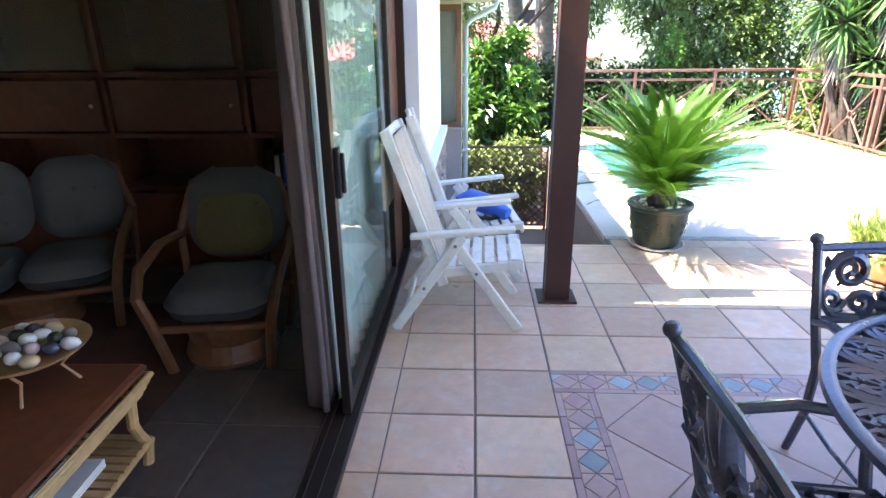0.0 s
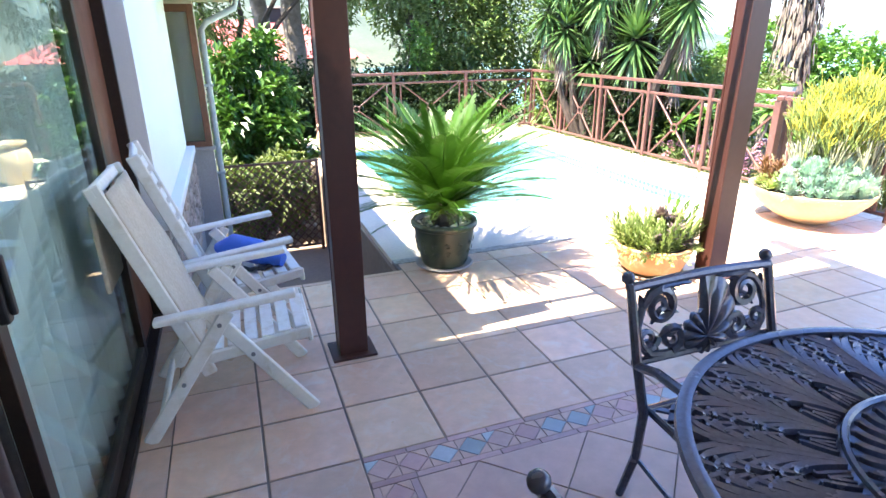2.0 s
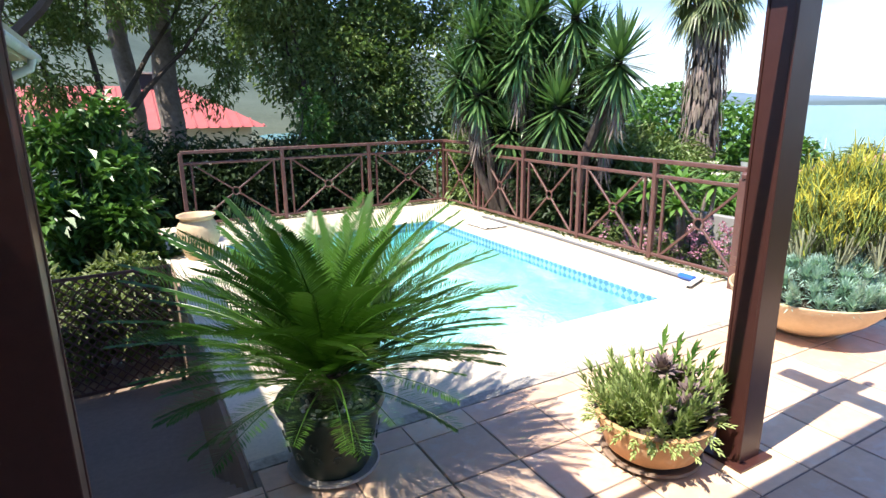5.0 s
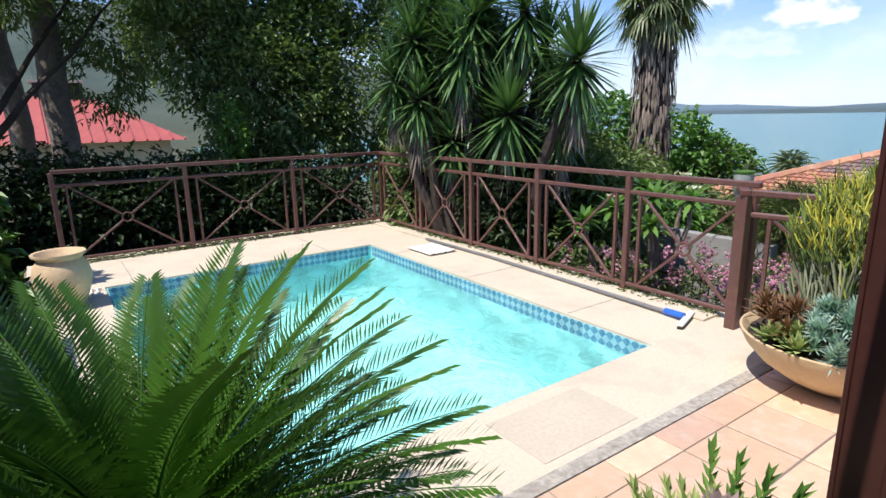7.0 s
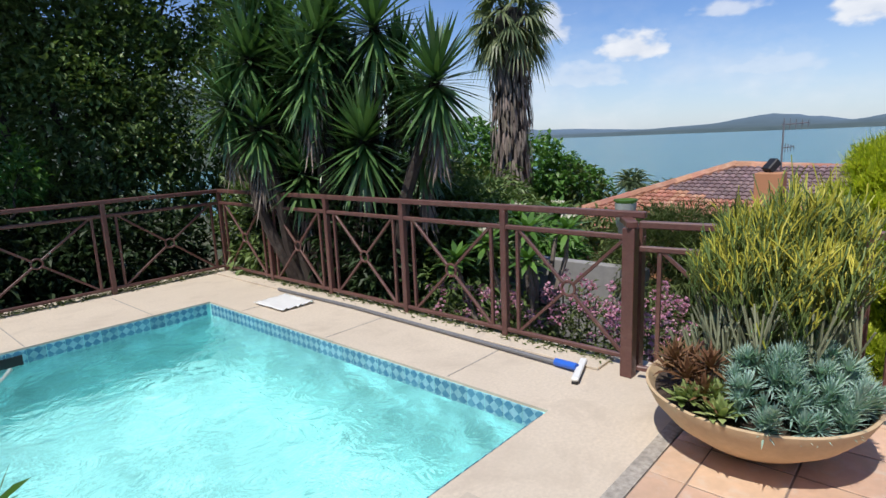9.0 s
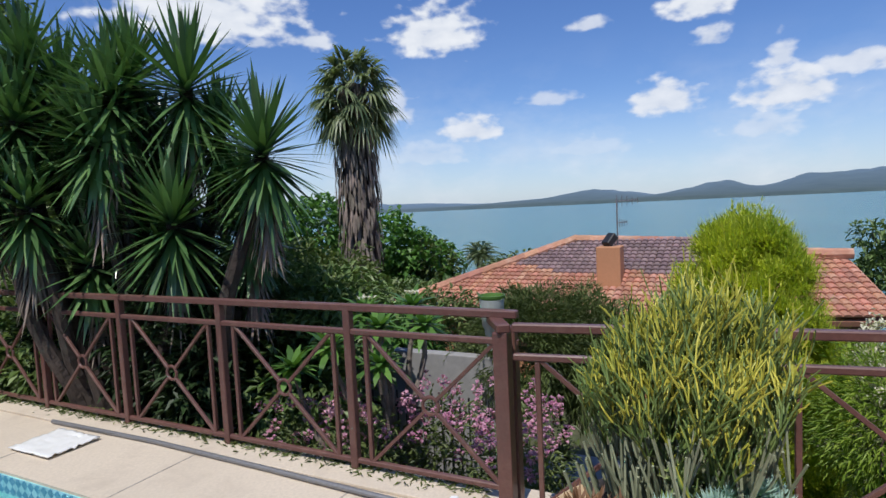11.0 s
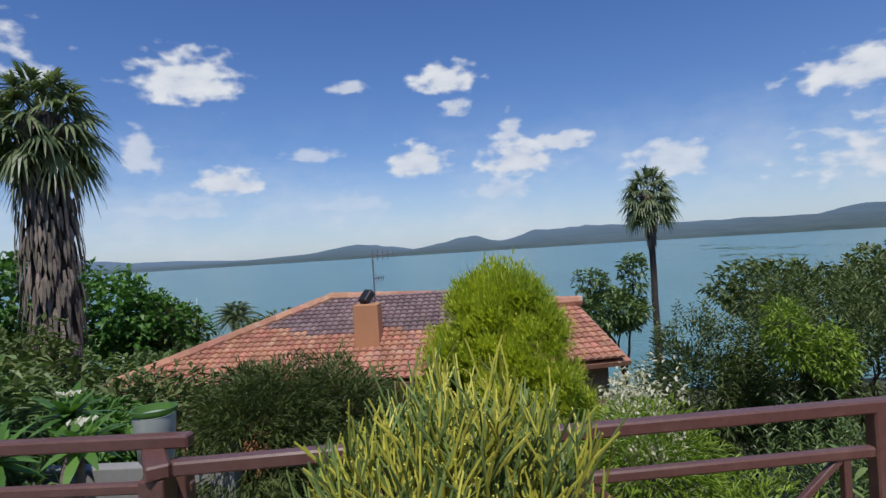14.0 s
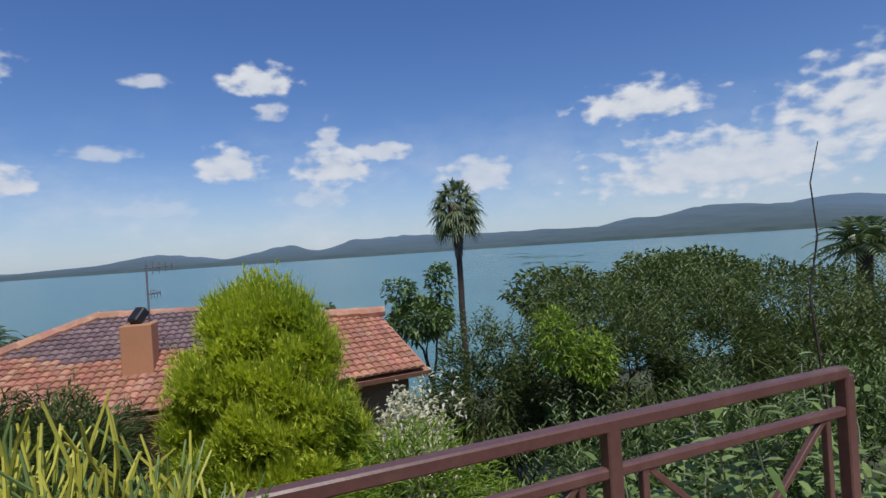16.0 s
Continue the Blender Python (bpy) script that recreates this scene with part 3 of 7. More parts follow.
def terrace_post(x, y):
    p = thing("post", x, y, 0, "dark oxide-red steel post with a base plate on the terrace tiles", "post", "terrace posts")
    bm = bmesh.new()
    w = 0.075
    box(bm, -w, w, -0.055, 0.055, 0.014, 2.38, 0.004)
    part("shaft", bm, M_POST, p)
    for s in (-1, 1):
        bm = bmesh.new()
        box(bm, -w - 0.004, w + 0.004, s * 0.062 - 0.007, s * 0.062 + 0.007, 0.014, 2.38, 0.003)
        part("flange", bm, M_POST, p)
    bm = bmesh.new()
    box(bm, -0.125, 0.125, -0.11, 0.11, -0.002, 0.014, 0.003)
    part("base_plate", bm, M_POST, p)
    return p


terrace_post(0.525, 3.36)
terrace_post(3.25, 3.47)

# ---- fences ----


def fence_run(a, b, bays, top, label, first=True, last=True, base=0.0):
    """Posts, two top rails, a bottom rail and a crossed panel with a ring in each bay."""
    a, b = Vector((*a, 0)), Vector((*b, 0))
    d = (b - a) / bays
    u = d.normalized()
    f = thing("fence", a.x, a.y, base, label, "fence", "pool fence")
    n = Vector((-u.y, u.x, 0))
    L = d.length
    for i in range(bays + 1):
        if (i == 0 and not first) or (i == bays and not last):
            continue
        bm = bmesh.new()
        p = d * i
        beam(bm, p, p + Vector((0, 0, top)), 0.055, 0.055, n, 0.006)
        part("post", bm, M_FENCE, f)
    up2, low = top - 0.15, 0.075
    for z, w, h in ((top + 0.010, 0.055, 0.046), (up2, 0.038, 0.038), (low, 0.035, 0.035)):
        bm = bmesh.new()
        beam(bm, Vector((0, 0, z)), d * bays + Vector((0, 0, z)), w, h, (0, 0, 1), 0.007)
        part("rail", bm, M_FENCE, f)
    for i in range(bays):
        o = d * i
        s, e = o + u * 0.13, o + d - u * 0.13
        for q in (s, e):
            bm = bmesh.new()
            beam(bm, q + Vector((0, 0, low)), q + Vector((0, 0, up2)), 0.028, 0.028, n, 0.003)
            part("upright", bm, M_FENCE, f)
        mid = (s + e) / 2 + Vector((0, 0, (low + up2) / 2))
        R = 0.055
        for q, z in ((s, low), (s, up2), (e, low), (e, up2)):
            c = q + Vector((0, 0, z))
            bm = bmesh.new()
            beam(bm, c, mid + (c - mid).normalized() * R, 0.024, 0.024, n, 0.003)
            part("brace", bm, M_FENCE, f)
        bm = bmesh.new()
        tube(bm, [mid + (u * math.cos(k * math.tau / 20) + Vector((0, 0, 1)) * math.sin(k * math.tau / 20)) * R for k in range(20)], 0.012, 6, True)
        part("ring", bm, M_FENCE, f)
    return f


FX = 5.775
fence_run((FX, 10.88), (FX, 5.06), 5, 1.09, "brown steel balustrade with crossed bars beside the pool", last=False)
fence_run((1.5, 10.88), (FX, 10.88), 3, 1.09, "brown steel balustrade with crossed bars at the far pool end", last=False)
fence_run((5.625, 5.04), (6.09, 1.47), 3, 1.05, "brown steel balustrade with crossed bars at the terrace edge", first=False)


def corner_posts():
    c = thing("corner_post", 5.625, 5.10, 0, "stout brown steel corner post of the balustrade", "post")
    bm = bmesh.new()
    box(bm, -0.042, 0.042, -0.042, 0.042, 0, 1.035, 0.006)
    part("shaft", bm, M_FENCE, c)
    bm = bmesh.new()
    box(bm, 0.105, 0.175, -0.035, 0.035, 0, 1.035, 0.006)
    part("second_shaft", bm, M_FENCE, c)
    bm = bmesh.new()
    beam(bm, (-0.045, -0.03, 1.059), (0.20, 0.13, 1.059), 0.075, 0.047, (0, 0, 1), 0.007)
    part("cap", bm, M_FENCE, c)


corner_posts()

# ---- sliding door, window and outer details of the house ----


def door_panel(y0, y1, x, handle):
    d = thing("sliding_door", x, y0, 0, "bronze aluminium sliding door panel with clear glass", "door", "sliding door panels")
    w = y1 - y0
    for a, b in ((0, 0.06), (w - 0.06, w)):
        bm = bmesh.new()
        box(bm, -0.02, 0.02, a, b, 0.02, 2.28, 0.003)
        part("stile", bm, M_FRAME, d)
    for a, b in ((0.02, 0.10), (2.20, 2.28)):
        bm = bmesh.new()
        box(bm, -0.019, 0.019, 0.06, w - 0.06, a, b, 0.003)
        part("rail", bm, M_FRAME, d)
    bm = bmesh.new()
    box(bm, -0.003, 0.003, 0.055, w - 0.055, 0.095, 2.205)
    p = part("pane", bm, M_GLASS, d)
    p.visible_shadow = False
    if handle:
        bm = bmesh.new()
        box(bm, 0.020, 0.045, 0.012, 0.048, 1.02, 1.22, 0.006)
        box(bm, 0.045, 0.062, 0.020, 0.040, 1.04, 1.20, 0.006)
        part("handle", bm, M_BLACK, d, "black door handle")
    return d


door_panel(2.02, 3.70, WALLX - 0.03, True)
door_panel(3.58, 4.26, WALLX - 0.085, False)


def door_frame():
    f = thing("door_1", WALLX, 0, 0, "bronze aluminium sliding door frame with floor track", "door frame", kind="structure")
    for b in ((-0.12, 0.02, -1.2, 4.30, -0.004, 0.012), (-0.12, 0.02, 4.26, 4.30, 0.012, 2.3), (-0.12, 0.02, -1.2, 4.26, 2.285, 2.3), (-0.045, -0.035, -1.2, 4.26, 0.012, 0.02), (-0.10, -0.09, -1.2, 4.26, 0.012, 0.02)):
        bm = bmesh.new()
        box(bm, *b)
        part("track" if b[5] < 0.1 else "jamb", bm, M_FRAME, f)


door_frame()


def curtain(name, x, y0, y1, z0, z1, mat, folds, depth, label):
    n, m = folds * 10, 14
    r = random.Random(folds)
    verts, faces = [], []
    for j in range(m + 1):
        s = j / m
        for i in range(n + 1):
            q = i / n
            verts.append((x + depth * math.sin(q * folds * math.tau + 0.6 * math.sin(3 * q + 2 * s)) * (0.6 + 0.5 * s) + 0.008 * noise.noise(Vector((q * 9, s * 3, 2))),
                          y0 + (y1 - y0) * q, z1 + (z0 - z1) * s))
    for j in range(m):
        for i in range(n):
            a = j * (n + 1) + i
            faces.append((a, a + 1, a + n + 2, a + n + 1))
    ob = raw(name, verts, faces, mat, smooth=True)
    sol = ob.modifiers.new("thick", "SOLIDIFY")
    sol.thickness = 0.004
    return tagged(ob, label, "curtain")


curtain("curtain", -0.72, 2.00, 2.30, 0.04, 2.28, M_CURTAIN, 4, 0.05, "heavy mauve-brown curtain hanging beside the sliding door")
curtain("sheer_curtain", -0.665, 2.12, 4.2, 0.03, 2.28, M_SHEER, 15, 0.026, "pale translucent net curtain behind the glass door")


def bay_window():
    w = thing("window_1", -1.10, 7.60, 0.50, "brown framed bay window above the stone plinth", "window", kind="structure")
    W = 0.91
    for b in ((0, 0.06, 0, 0.06, 0.04, 1.56), (W - 0.07, W, 0, 0.08, 0.04, 1.56), (0.06, W - 0.07, 0, 0.06, 0.04, 0.10), (0.06, W - 0.07, 0, 0.06, 1.48, 1.56), (0.50, 0.545, 0.005, 0.055, 0.10, 1.48)):
        bm = bmesh.new()
        box(bm, *b, bevel=0.003)
        part("window_frame", bm, M_REDCANE, w)
    for a, e in ((0.06, 0.50), (0.545, W - 0.07)):
        bm = bmesh.new()
        box(bm, a, e, 0.025, 0.031, 0.10, 1.48)
        p = part("pane", bm, M_GLASS, w)
        p.visible_shadow = False
    bm = bmesh.new()
    box(bm, -0.03, W + 0.03, -0.05, 0.10, 0.002, 0.038, 0.004)
    part("window_sill", bm, M_MORTAR, w)


bay_window()
tagged(solid("room_backing", [(-2.6, -2.5, 4.6, 9.0, -0.2, 2.9), (-2.5, -1.6, 7.6, 7.78, -1.34, 2.95), (-1.6, -0.19, 7.95, 8.0, -1.34, 2.09), (-0.215, -0.19, 7.78, 7.95, -1.34, 2.09)], M_BEIGE), "cream wall inside the bay room", "wall")


def eave():
    e = thing("eave", 0.0, 0, 0, "cream soffit and gutter along the house roof", "eave", kind="structure")
    bm = bmesh.new()
    box(bm, -1.6, 0.20, 6.15, 7.99, 2.10, 2.17, 0.004)
    part("soffit", bm, M_EAVE, e)
    bm = bmesh.new()
    box(bm, 0.202, 0.225, 6.13, 8.0, 2.08, 2.26, 0.003)
    part("fascia", bm, M_EAVE, e)
    bm = bmesh.new()
    box(bm, -1.6, 0.20, 6.12, 6.148, 2.05, 2.34, 0.003)
    part("fascia", bm, M_EAVE, e)
    bm = bmesh.new()
    tube(bm, [(0.262, 6.15, 2.13), (0.262, 8.05, 2.13)], 0.036, 12)
    part("gutter", bm, M_PALEPOT, e, smooth=True)
    bm = bmesh.new()
    tube(bm, [(0.262, 7.72, 2.11), (0.24, 7.70, 2.03), (-0.07, 7.66, 1.88), (-0.135, 7.66, 1.80), (-0.135, 7.66, -1.05)], 0.034, 12)
    part("downpipe", bm, M_PALEPOT, e, smooth=True)
    for z in (0.2, 1.2):
        bm = bmesh.new()
        box(bm, -0.185, -0.09, 7.62, 7.70, z, z + 0.03, 0.002)
        part("pipe_clip", bm, M_PALEPOT, e)


eave()


def mesh_railing():
    g = thing("lattice_railing", -0.13, 8.06, -1.05, "dark brown steel railing with diamond lattice panel on the landing", "railing")
    W, H = 1.17, 1.26
    for a in (0.0, W):
        bm = bmesh.new()
        box(bm, a - 0.02, a + 0.02, -0.02, 0.02, 0, H, 0.003)
        part("post", bm, M_FENCE, g)
    for z in (0.08, H - 0.016):
        bm = bmesh.new()
        box(bm, 0.02, W - 0.02, -0.015, 0.015, z - 0.015, z + 0.015, 0.003)
        part("rail", bm, M_FENCE, g)
    lo, hi = 0.095, H - 0.032
    for s in (-1, 1):
        k = lo - hi
        while k < W:
            a, b = max(0.02, k), min(W - 0.02, k + hi - lo)
            if b > a + 0.03:
                z0, z1 = lo + (a - k), lo + (b - k)
                if s < 0:
                    z0, z1 = lo + hi - z0, lo + hi - z1
                bm = bmesh.new()
                beam(bm, (a, s * 0.006, z0), (b, s * 0.006, z1), 0.014, 0.010, (0, 1, 0))
                part("slat", bm, M_FENCE, g)
            k += 0.10


mesh_railing()

# ---- white folding chairs ----


def folding_chair(canvas):
    c = thing("folding_chair", 0, 0, 0, "white painted wooden folding armchair with worn canvas over the back" if canvas else "white painted wooden folding armchair with a slatted back", "chair", "folding chairs")
    H = 0.28
    for s in (-1, 1):
        y = s * H
        for name, a, b, w, h, dy in (("back_leg", (-0.48, 0, 0.0), (-0.08, 0, 0.585), 0.022, 0.062, 0.0), ("front_leg", (0.25, 0, 0.0), (-0.16, 0, 0.585), 0.022, 0.062, -0.024 * s),
                                     ("armrest", (-0.37, 0, 0.585), (0.21, 0, 0.635), 0.062, 0.028, 0.012 * s), ("back_frame", (-0.19, 0, 0.27), (-0.50, 0, 1.16), 0.024, 0.062, -0.048 * s),
                                     ("seat_frame", (-0.22, 0, 0.345), (0.27, 0, 0.405), 0.024, 0.055, -0.048 * s)):
            bm = bmesh.new()
            up = (0, 0, 1) if name in ("armrest", "seat_frame") else (1, 0, 0.3)
            beam(bm, Vector(a) + Vector((0, y + dy, 0)), Vector(b) + Vector((0, y + dy, 0)), w, h, up, 0.006)
            part(name, bm, M_WHITEWOOD, c)
        for px, pz in ((-0.12, 0.53), (0.0, 0.365), (-0.30, 0.27)):
            bm = bmesh.new()
            tube(bm, [(px, y + s * 0.011, pz), (px, y + s * 0.017, pz)], 0.010, 8)
            part("bolt", bm, M_WIRE, c)
    seat = [(-0.18 + 0.075 * i, 0.375 + 0.0092 * i) for i in range(6)]
    for x, z in seat:
        bm = bmesh.new()
        box(bm, x, x + 0.058, -0.232, 0.232, z, z + 0.016, 0.005)
        part("seat_slat", bm, M_WHITEWOOD, c)
    bm = bmesh.new()
    beam(bm, (0.262, -0.235, 0.375), (0.262, 0.235, 0.375), 0.022, 0.05, (0, 0, 1), 0.005)
    part("stretcher", bm, M_WHITEWOOD, c)
    bm = bmesh.new()
    beam(bm, (-0.42, -0.27, 0.09), (-0.42, 0.27, 0.09), 0.022, 0.045, (0, 0, 1), 0.005)
    part("stretcher", bm, M_WHITEWOOD, c)
    ax = Vector((-0.31, 0, 0.89)).normalized()
    for i in range(8):
        p = Vector((-0.205, 0, 0.34)) + ax * (0.10 * i + 0.06)
        bm = bmesh.new()
        pts = [p + Vector((-0.018 * (1 - (k / 4 - 1) ** 2), -0.222 + 0.444 * k / 8, 0)) for k in range(9)]
        vs = [[bm.verts.new(q + ax * u + Vector((v, 0, 0))) for u, v in ((-0.031, -0.007), (0.031, -0.007), (0.031, 0.007), (-0.031, 0.007))] for q in pts]
        for a, b in zip(vs, vs[1:]):
            for k in range(4):
                bm.faces.new((a[k], a[(k + 1) % 4], b[(k + 1) % 4], b[k]))
        bm.faces.new(vs[0])
        bm.faces.new(vs[-1][::-1])
        part("back_slat", bm, M_WHITEWOOD, c)
    bm = bmesh.new()
    beam(bm, (-0.497, -0.245, 1.135), (-0.497, 0.245, 1.135), 0.024, 0.05, ax, 0.006)
    part("top_rail", bm, M_WHITEWOOD, c)
    if canvas:
        n = 16
        grid = [[None] * (n + 1) for _ in range(n + 1)]
        bm = bmesh.new()
        nrm = Vector((0.89, 0, 0.31)).normalized()
        for i in range(n + 1):
            for j in range(n + 1):
                u, v = i / n, j / n
                edge = 0.018 * noise.noise(Vector((u * 7, v * 7, 3)))
                q = Vector((-0.235, 0, 0.40)) + ax * (0.76 * u + (edge if j in (0, n) else 0)) + Vector((0, (v - 0.5) * 0.47 + (edge if i in (0, n) else 0), 0))
                grid[i][j] = bm.verts.new(q + nrm * (0.030 + 0.012 * noise.noise(Vector((u * 3, v * 4, 1)))))
        for i in range(n):
            for j in range(n):
                bm.faces.new((grid[i][j], grid[i + 1][j], grid[i + 1][j + 1], grid[i][j + 1]))
        part("canvas", bm, M_CANVAS, c, "stained beige canvas", True).modifiers.new("thick", "SOLIDIFY").thickness = 0.006
        bm = bmesh.new()
        box(bm, -0.535, -0.515, -0.20, 0.10, 0.70, 1.08, 0.008)
        part("back_flap", bm, M_CANVAS, c)
    return c


folding_chair(True).matrix_world = pose(0.0, 3.15, 0, 0, 0, -1)
folding_chair(False).matrix_world = pose(0.03, 3.86, 0, 0, 0, 7)


def pool_float():
    p = thing("pool_cleaner_hose", 0.05, 3.86, 0.405, "blue plastic pool vacuum head lying on the white chair", "pool cleaner", turn=12)
    bm = bmesh.new()
    tube(bm, [(-0.16, 0.16, 0.10), (-0.08, 0.08, 0.12), (0.03, -0.04, 0.10), (0.14, -0.16, 0.06)], [0.03, 0.075, 0.075, 0.04], 12)
    part("float", bm, M_BLUE, p, smooth=True)
    bm = bmesh.new()
    tube(bm, [(0.02 + 0.13 * math.cos(k * math.tau / 24), 0.02 + 0.16 * math.sin(k * math.tau / 24), 0.030 + 0.006 * math.sin(3 * k)) for k in range(24)], 0.014, 8, True)
    part("hose", bm, M_BLACK, p, "thin dark hose")


pool_float()

# ---- cast metal table and chairs ----


def spiral(bm, centre, u, v, r, turns, start, thick, n=18, flip=1):
    pts = []
    for k in range(n + 1):
        s = k / n
        a = start + flip * turns * math.tau * s
        q = r * (1 - 0.82 * s)
        pts.append(Vector(centre) + Vector(u) * q * math.cos(a) + Vector(v) * q * math.sin(a))
    tube(bm, pts, [thick * (1.15 - 0.5 * k / n) for k in range(n + 1)], 5)


def petal(bm, base, way, across, up, length, width, thick):
    """A raised leaf shape with a ridge along its middle."""
    base, way, across, up = Vector(base), Vector(way), Vector(across), Vector(up)
    top, low = [], []
    rows = [(0.0, 0.18), (0.3, 0.75), (0.65, 1.0), (0.88, 0.62), (1.0, 0.05)]
    for s, w in rows:
        c = base + way * length * s
        low.append((bm.verts.new(c - across * width * w / 2), bm.verts.new(c + across * width * w / 2)))
        top.append(bm.verts.new(c + up * thick * (0.4 + 0.6 * w)))
    for i in range(len(rows) - 1):
        bm.faces.new((low[i][0], low[i + 1][0], top[i + 1], top[i]))
        bm.faces.new((low[i][1], top[i], top[i + 1], low[i + 1][1]))
        bm.faces.new((low[i][0], low[i][1], low[i + 1][1], low[i + 1][0]))


def curl(turn, q, off, start, bend, length, hook, n):
    """A flat path that starts at radius q, bends gently and hooks round at its end."""
    p = Vector((q, off))
    pts, h = [p.copy()], start
    for i in range(n):
        s = (i + 0.5) / n
        h = start + bend * s * s + (hook * ((s - 0.68) / 0.32) ** 1.2 if s > 0.68 else 0.0)
        p = p + Vector((math.cos(h), math.sin(h))) * (length / n) * (0.55 if s > 0.75 else 1.15)
        pts.append(p.copy())
    c, s = math.cos(turn), math.sin(turn)
    return [(x * c - y * s, x * s + y * c) for x, y in pts]


def ribbon(bm, pts, width, height, z):
    """A raised rib along a flat path, swelling and then tapering."""
    rows, n = [], len(pts) - 1
    for i, (x, y) in enumerate(pts):
        a, b = pts[max(0, i - 1)], pts[min(n, i + 1)]
        d = Vector((b[0] - a[0], b[1] - a[1])).normalized()
        w = width * (0.35 + 1.1 * math.sin(math.pi * min(1.0, 0.12 + 0.80 * i / n)) ** 0.8) * 0.5
        ox, oy = -d.y * w, d.x * w
        rows.append([bm.verts.new(v) for v in ((x + ox, y + oy, z), (x + ox * 0.55, y + oy * 0.55, z + height * 0.85), (x - ox * 0.55, y - oy * 0.55, z + height), (x - ox, y - oy, z))])
    for r0, r1 in zip(rows, rows[1:]):
        for k in range(3):
            bm.faces.new((r0[k], r0[k + 1], r1[k + 1], r1[k]))


def iron_table():
    t = thing("garden_table", 1.60, 0.95, 0, "round dark blue-black cast metal table with scrolled openwork top", "table")
    R = 0.75
    bm = bmesh.new()
    lathe(bm, [(R - 0.036, 0.715), (R - 0.010, 0.708), (R + 0.004, 0.722), (R, 0.738), (R - 0.02, 0.742), (R - 0.036, 0.738), (R - 0.036, 0.715)], 96)
    part("rim", bm, M_IRON, t, smooth=True)
    bm = bmesh.new()
    lathe(bm, [(0.001, 0.703), (R - 0.038, 0.703), (R - 0.038, 0.695), (0.001, 0.695)], 64)
    part("tabletop", bm, M_IRON, t)
    for rad in (0.36, 0.14):
        bm = bmesh.new()
        tube(bm, [(rad * math.cos(k * math.tau / 72), rad * math.sin(k * math.tau / 72), 0.730) for k in range(72)], 0.010, 6, True)
        part("ring", bm, M_IRON, t)
    N = 20
    bm = bmesh.new()
    for i in range(N):
        turn = i * math.tau / N
        ribbon(bm, curl(turn, 0.375, 0.0, 0.0, 0.0, 0.30, 0.0, 8), 0.015, 0.016, 0.716)
        for side in (-1, 1):
            for k in range(13):
                q = 0.372 + 0.0235 * k
                length = min(0.175 + 0.006 * k, (0.70 - q) * 1.25 + 0.035)
                ribbon(bm, curl(turn, q, side * 0.004, side * radians(12 + 1.0 * k + 3 * math.sin(k * 2.1)), side * radians(66 - 1.5 * k), length * (0.94 + 0.08 * math.sin(k * 1.7)), side * radians(165), 13), 0.0140, 0.018, 0.712)
            for k in range(4):
                q = 0.50 + 0.052 * k
                ribbon(bm, curl(turn, q, side * (q * 0.155 - 0.006), -side * radians(8), -side * radians(50), 0.105 - 0.012 * k, -side * radians(170), 10), 0.013, 0.014, 0.716)
            for k in range(2):
                ribbon(bm, curl(turn, 0.376, side * (0.034 + 0.016 * k), side * radians(16), side * radians(20), 0.09 - 0.03 * k, -side * radians(160), 9), 0.009, 0.014, 0.716)
        for k in range(2):
            a = turn + (k - 0.5) * math.tau / N / 2
            ribbon(bm, curl(a, 0.155, 0.0, radians(30), radians(-55), 0.19, 0.0, 8), 0.013, 0.015, 0.716)
            ribbon(bm, curl(a + 0.06, 0.235, 0.0, radians(-25), radians(50), 0.11, 0.0, 6), 0.010, 0.013, 0.716)
        for k in range(2):
            a = turn + (k - 0.5) * math.tau / N / 2
            ribbon(bm, curl(a, 0.02, 0.0, radians(22), radians(-40), 0.115, 0.0, 7), 0.012, 0.015, 0.716)
    part("openwork", bm, M_IRON, t, "raised leaf scrolls", kind="stuff")
    for i in range(4):
        a = radians(45 + 90 * i)
        bm = bmesh.new()
        c, s = math.cos(a), math.sin(a)
        prof = [(0.10, 0.71), (0.12, 0.55), (0.17, 0.40), (0.25, 0.26), (0.33, 0.13), (0.40, 0.04), (0.45, 0.012)]
        tube(bm, [(r * c, r * s, z) for r, z in prof], [0.024, 0.026, 0.026, 0.024, 0.022, 0.022, 0.026], 8)
        part("leg", bm, M_IRON, t, smooth=True)
    bm = bmesh.new()
    lathe(bm, [(0.001, 0.42), (0.15, 0.42), (0.17, 0.405), (0.15, 0.39), (0.001, 0.39)], 32)
    part("stretcher_plate", bm, M_IRON, t)


iron_table()


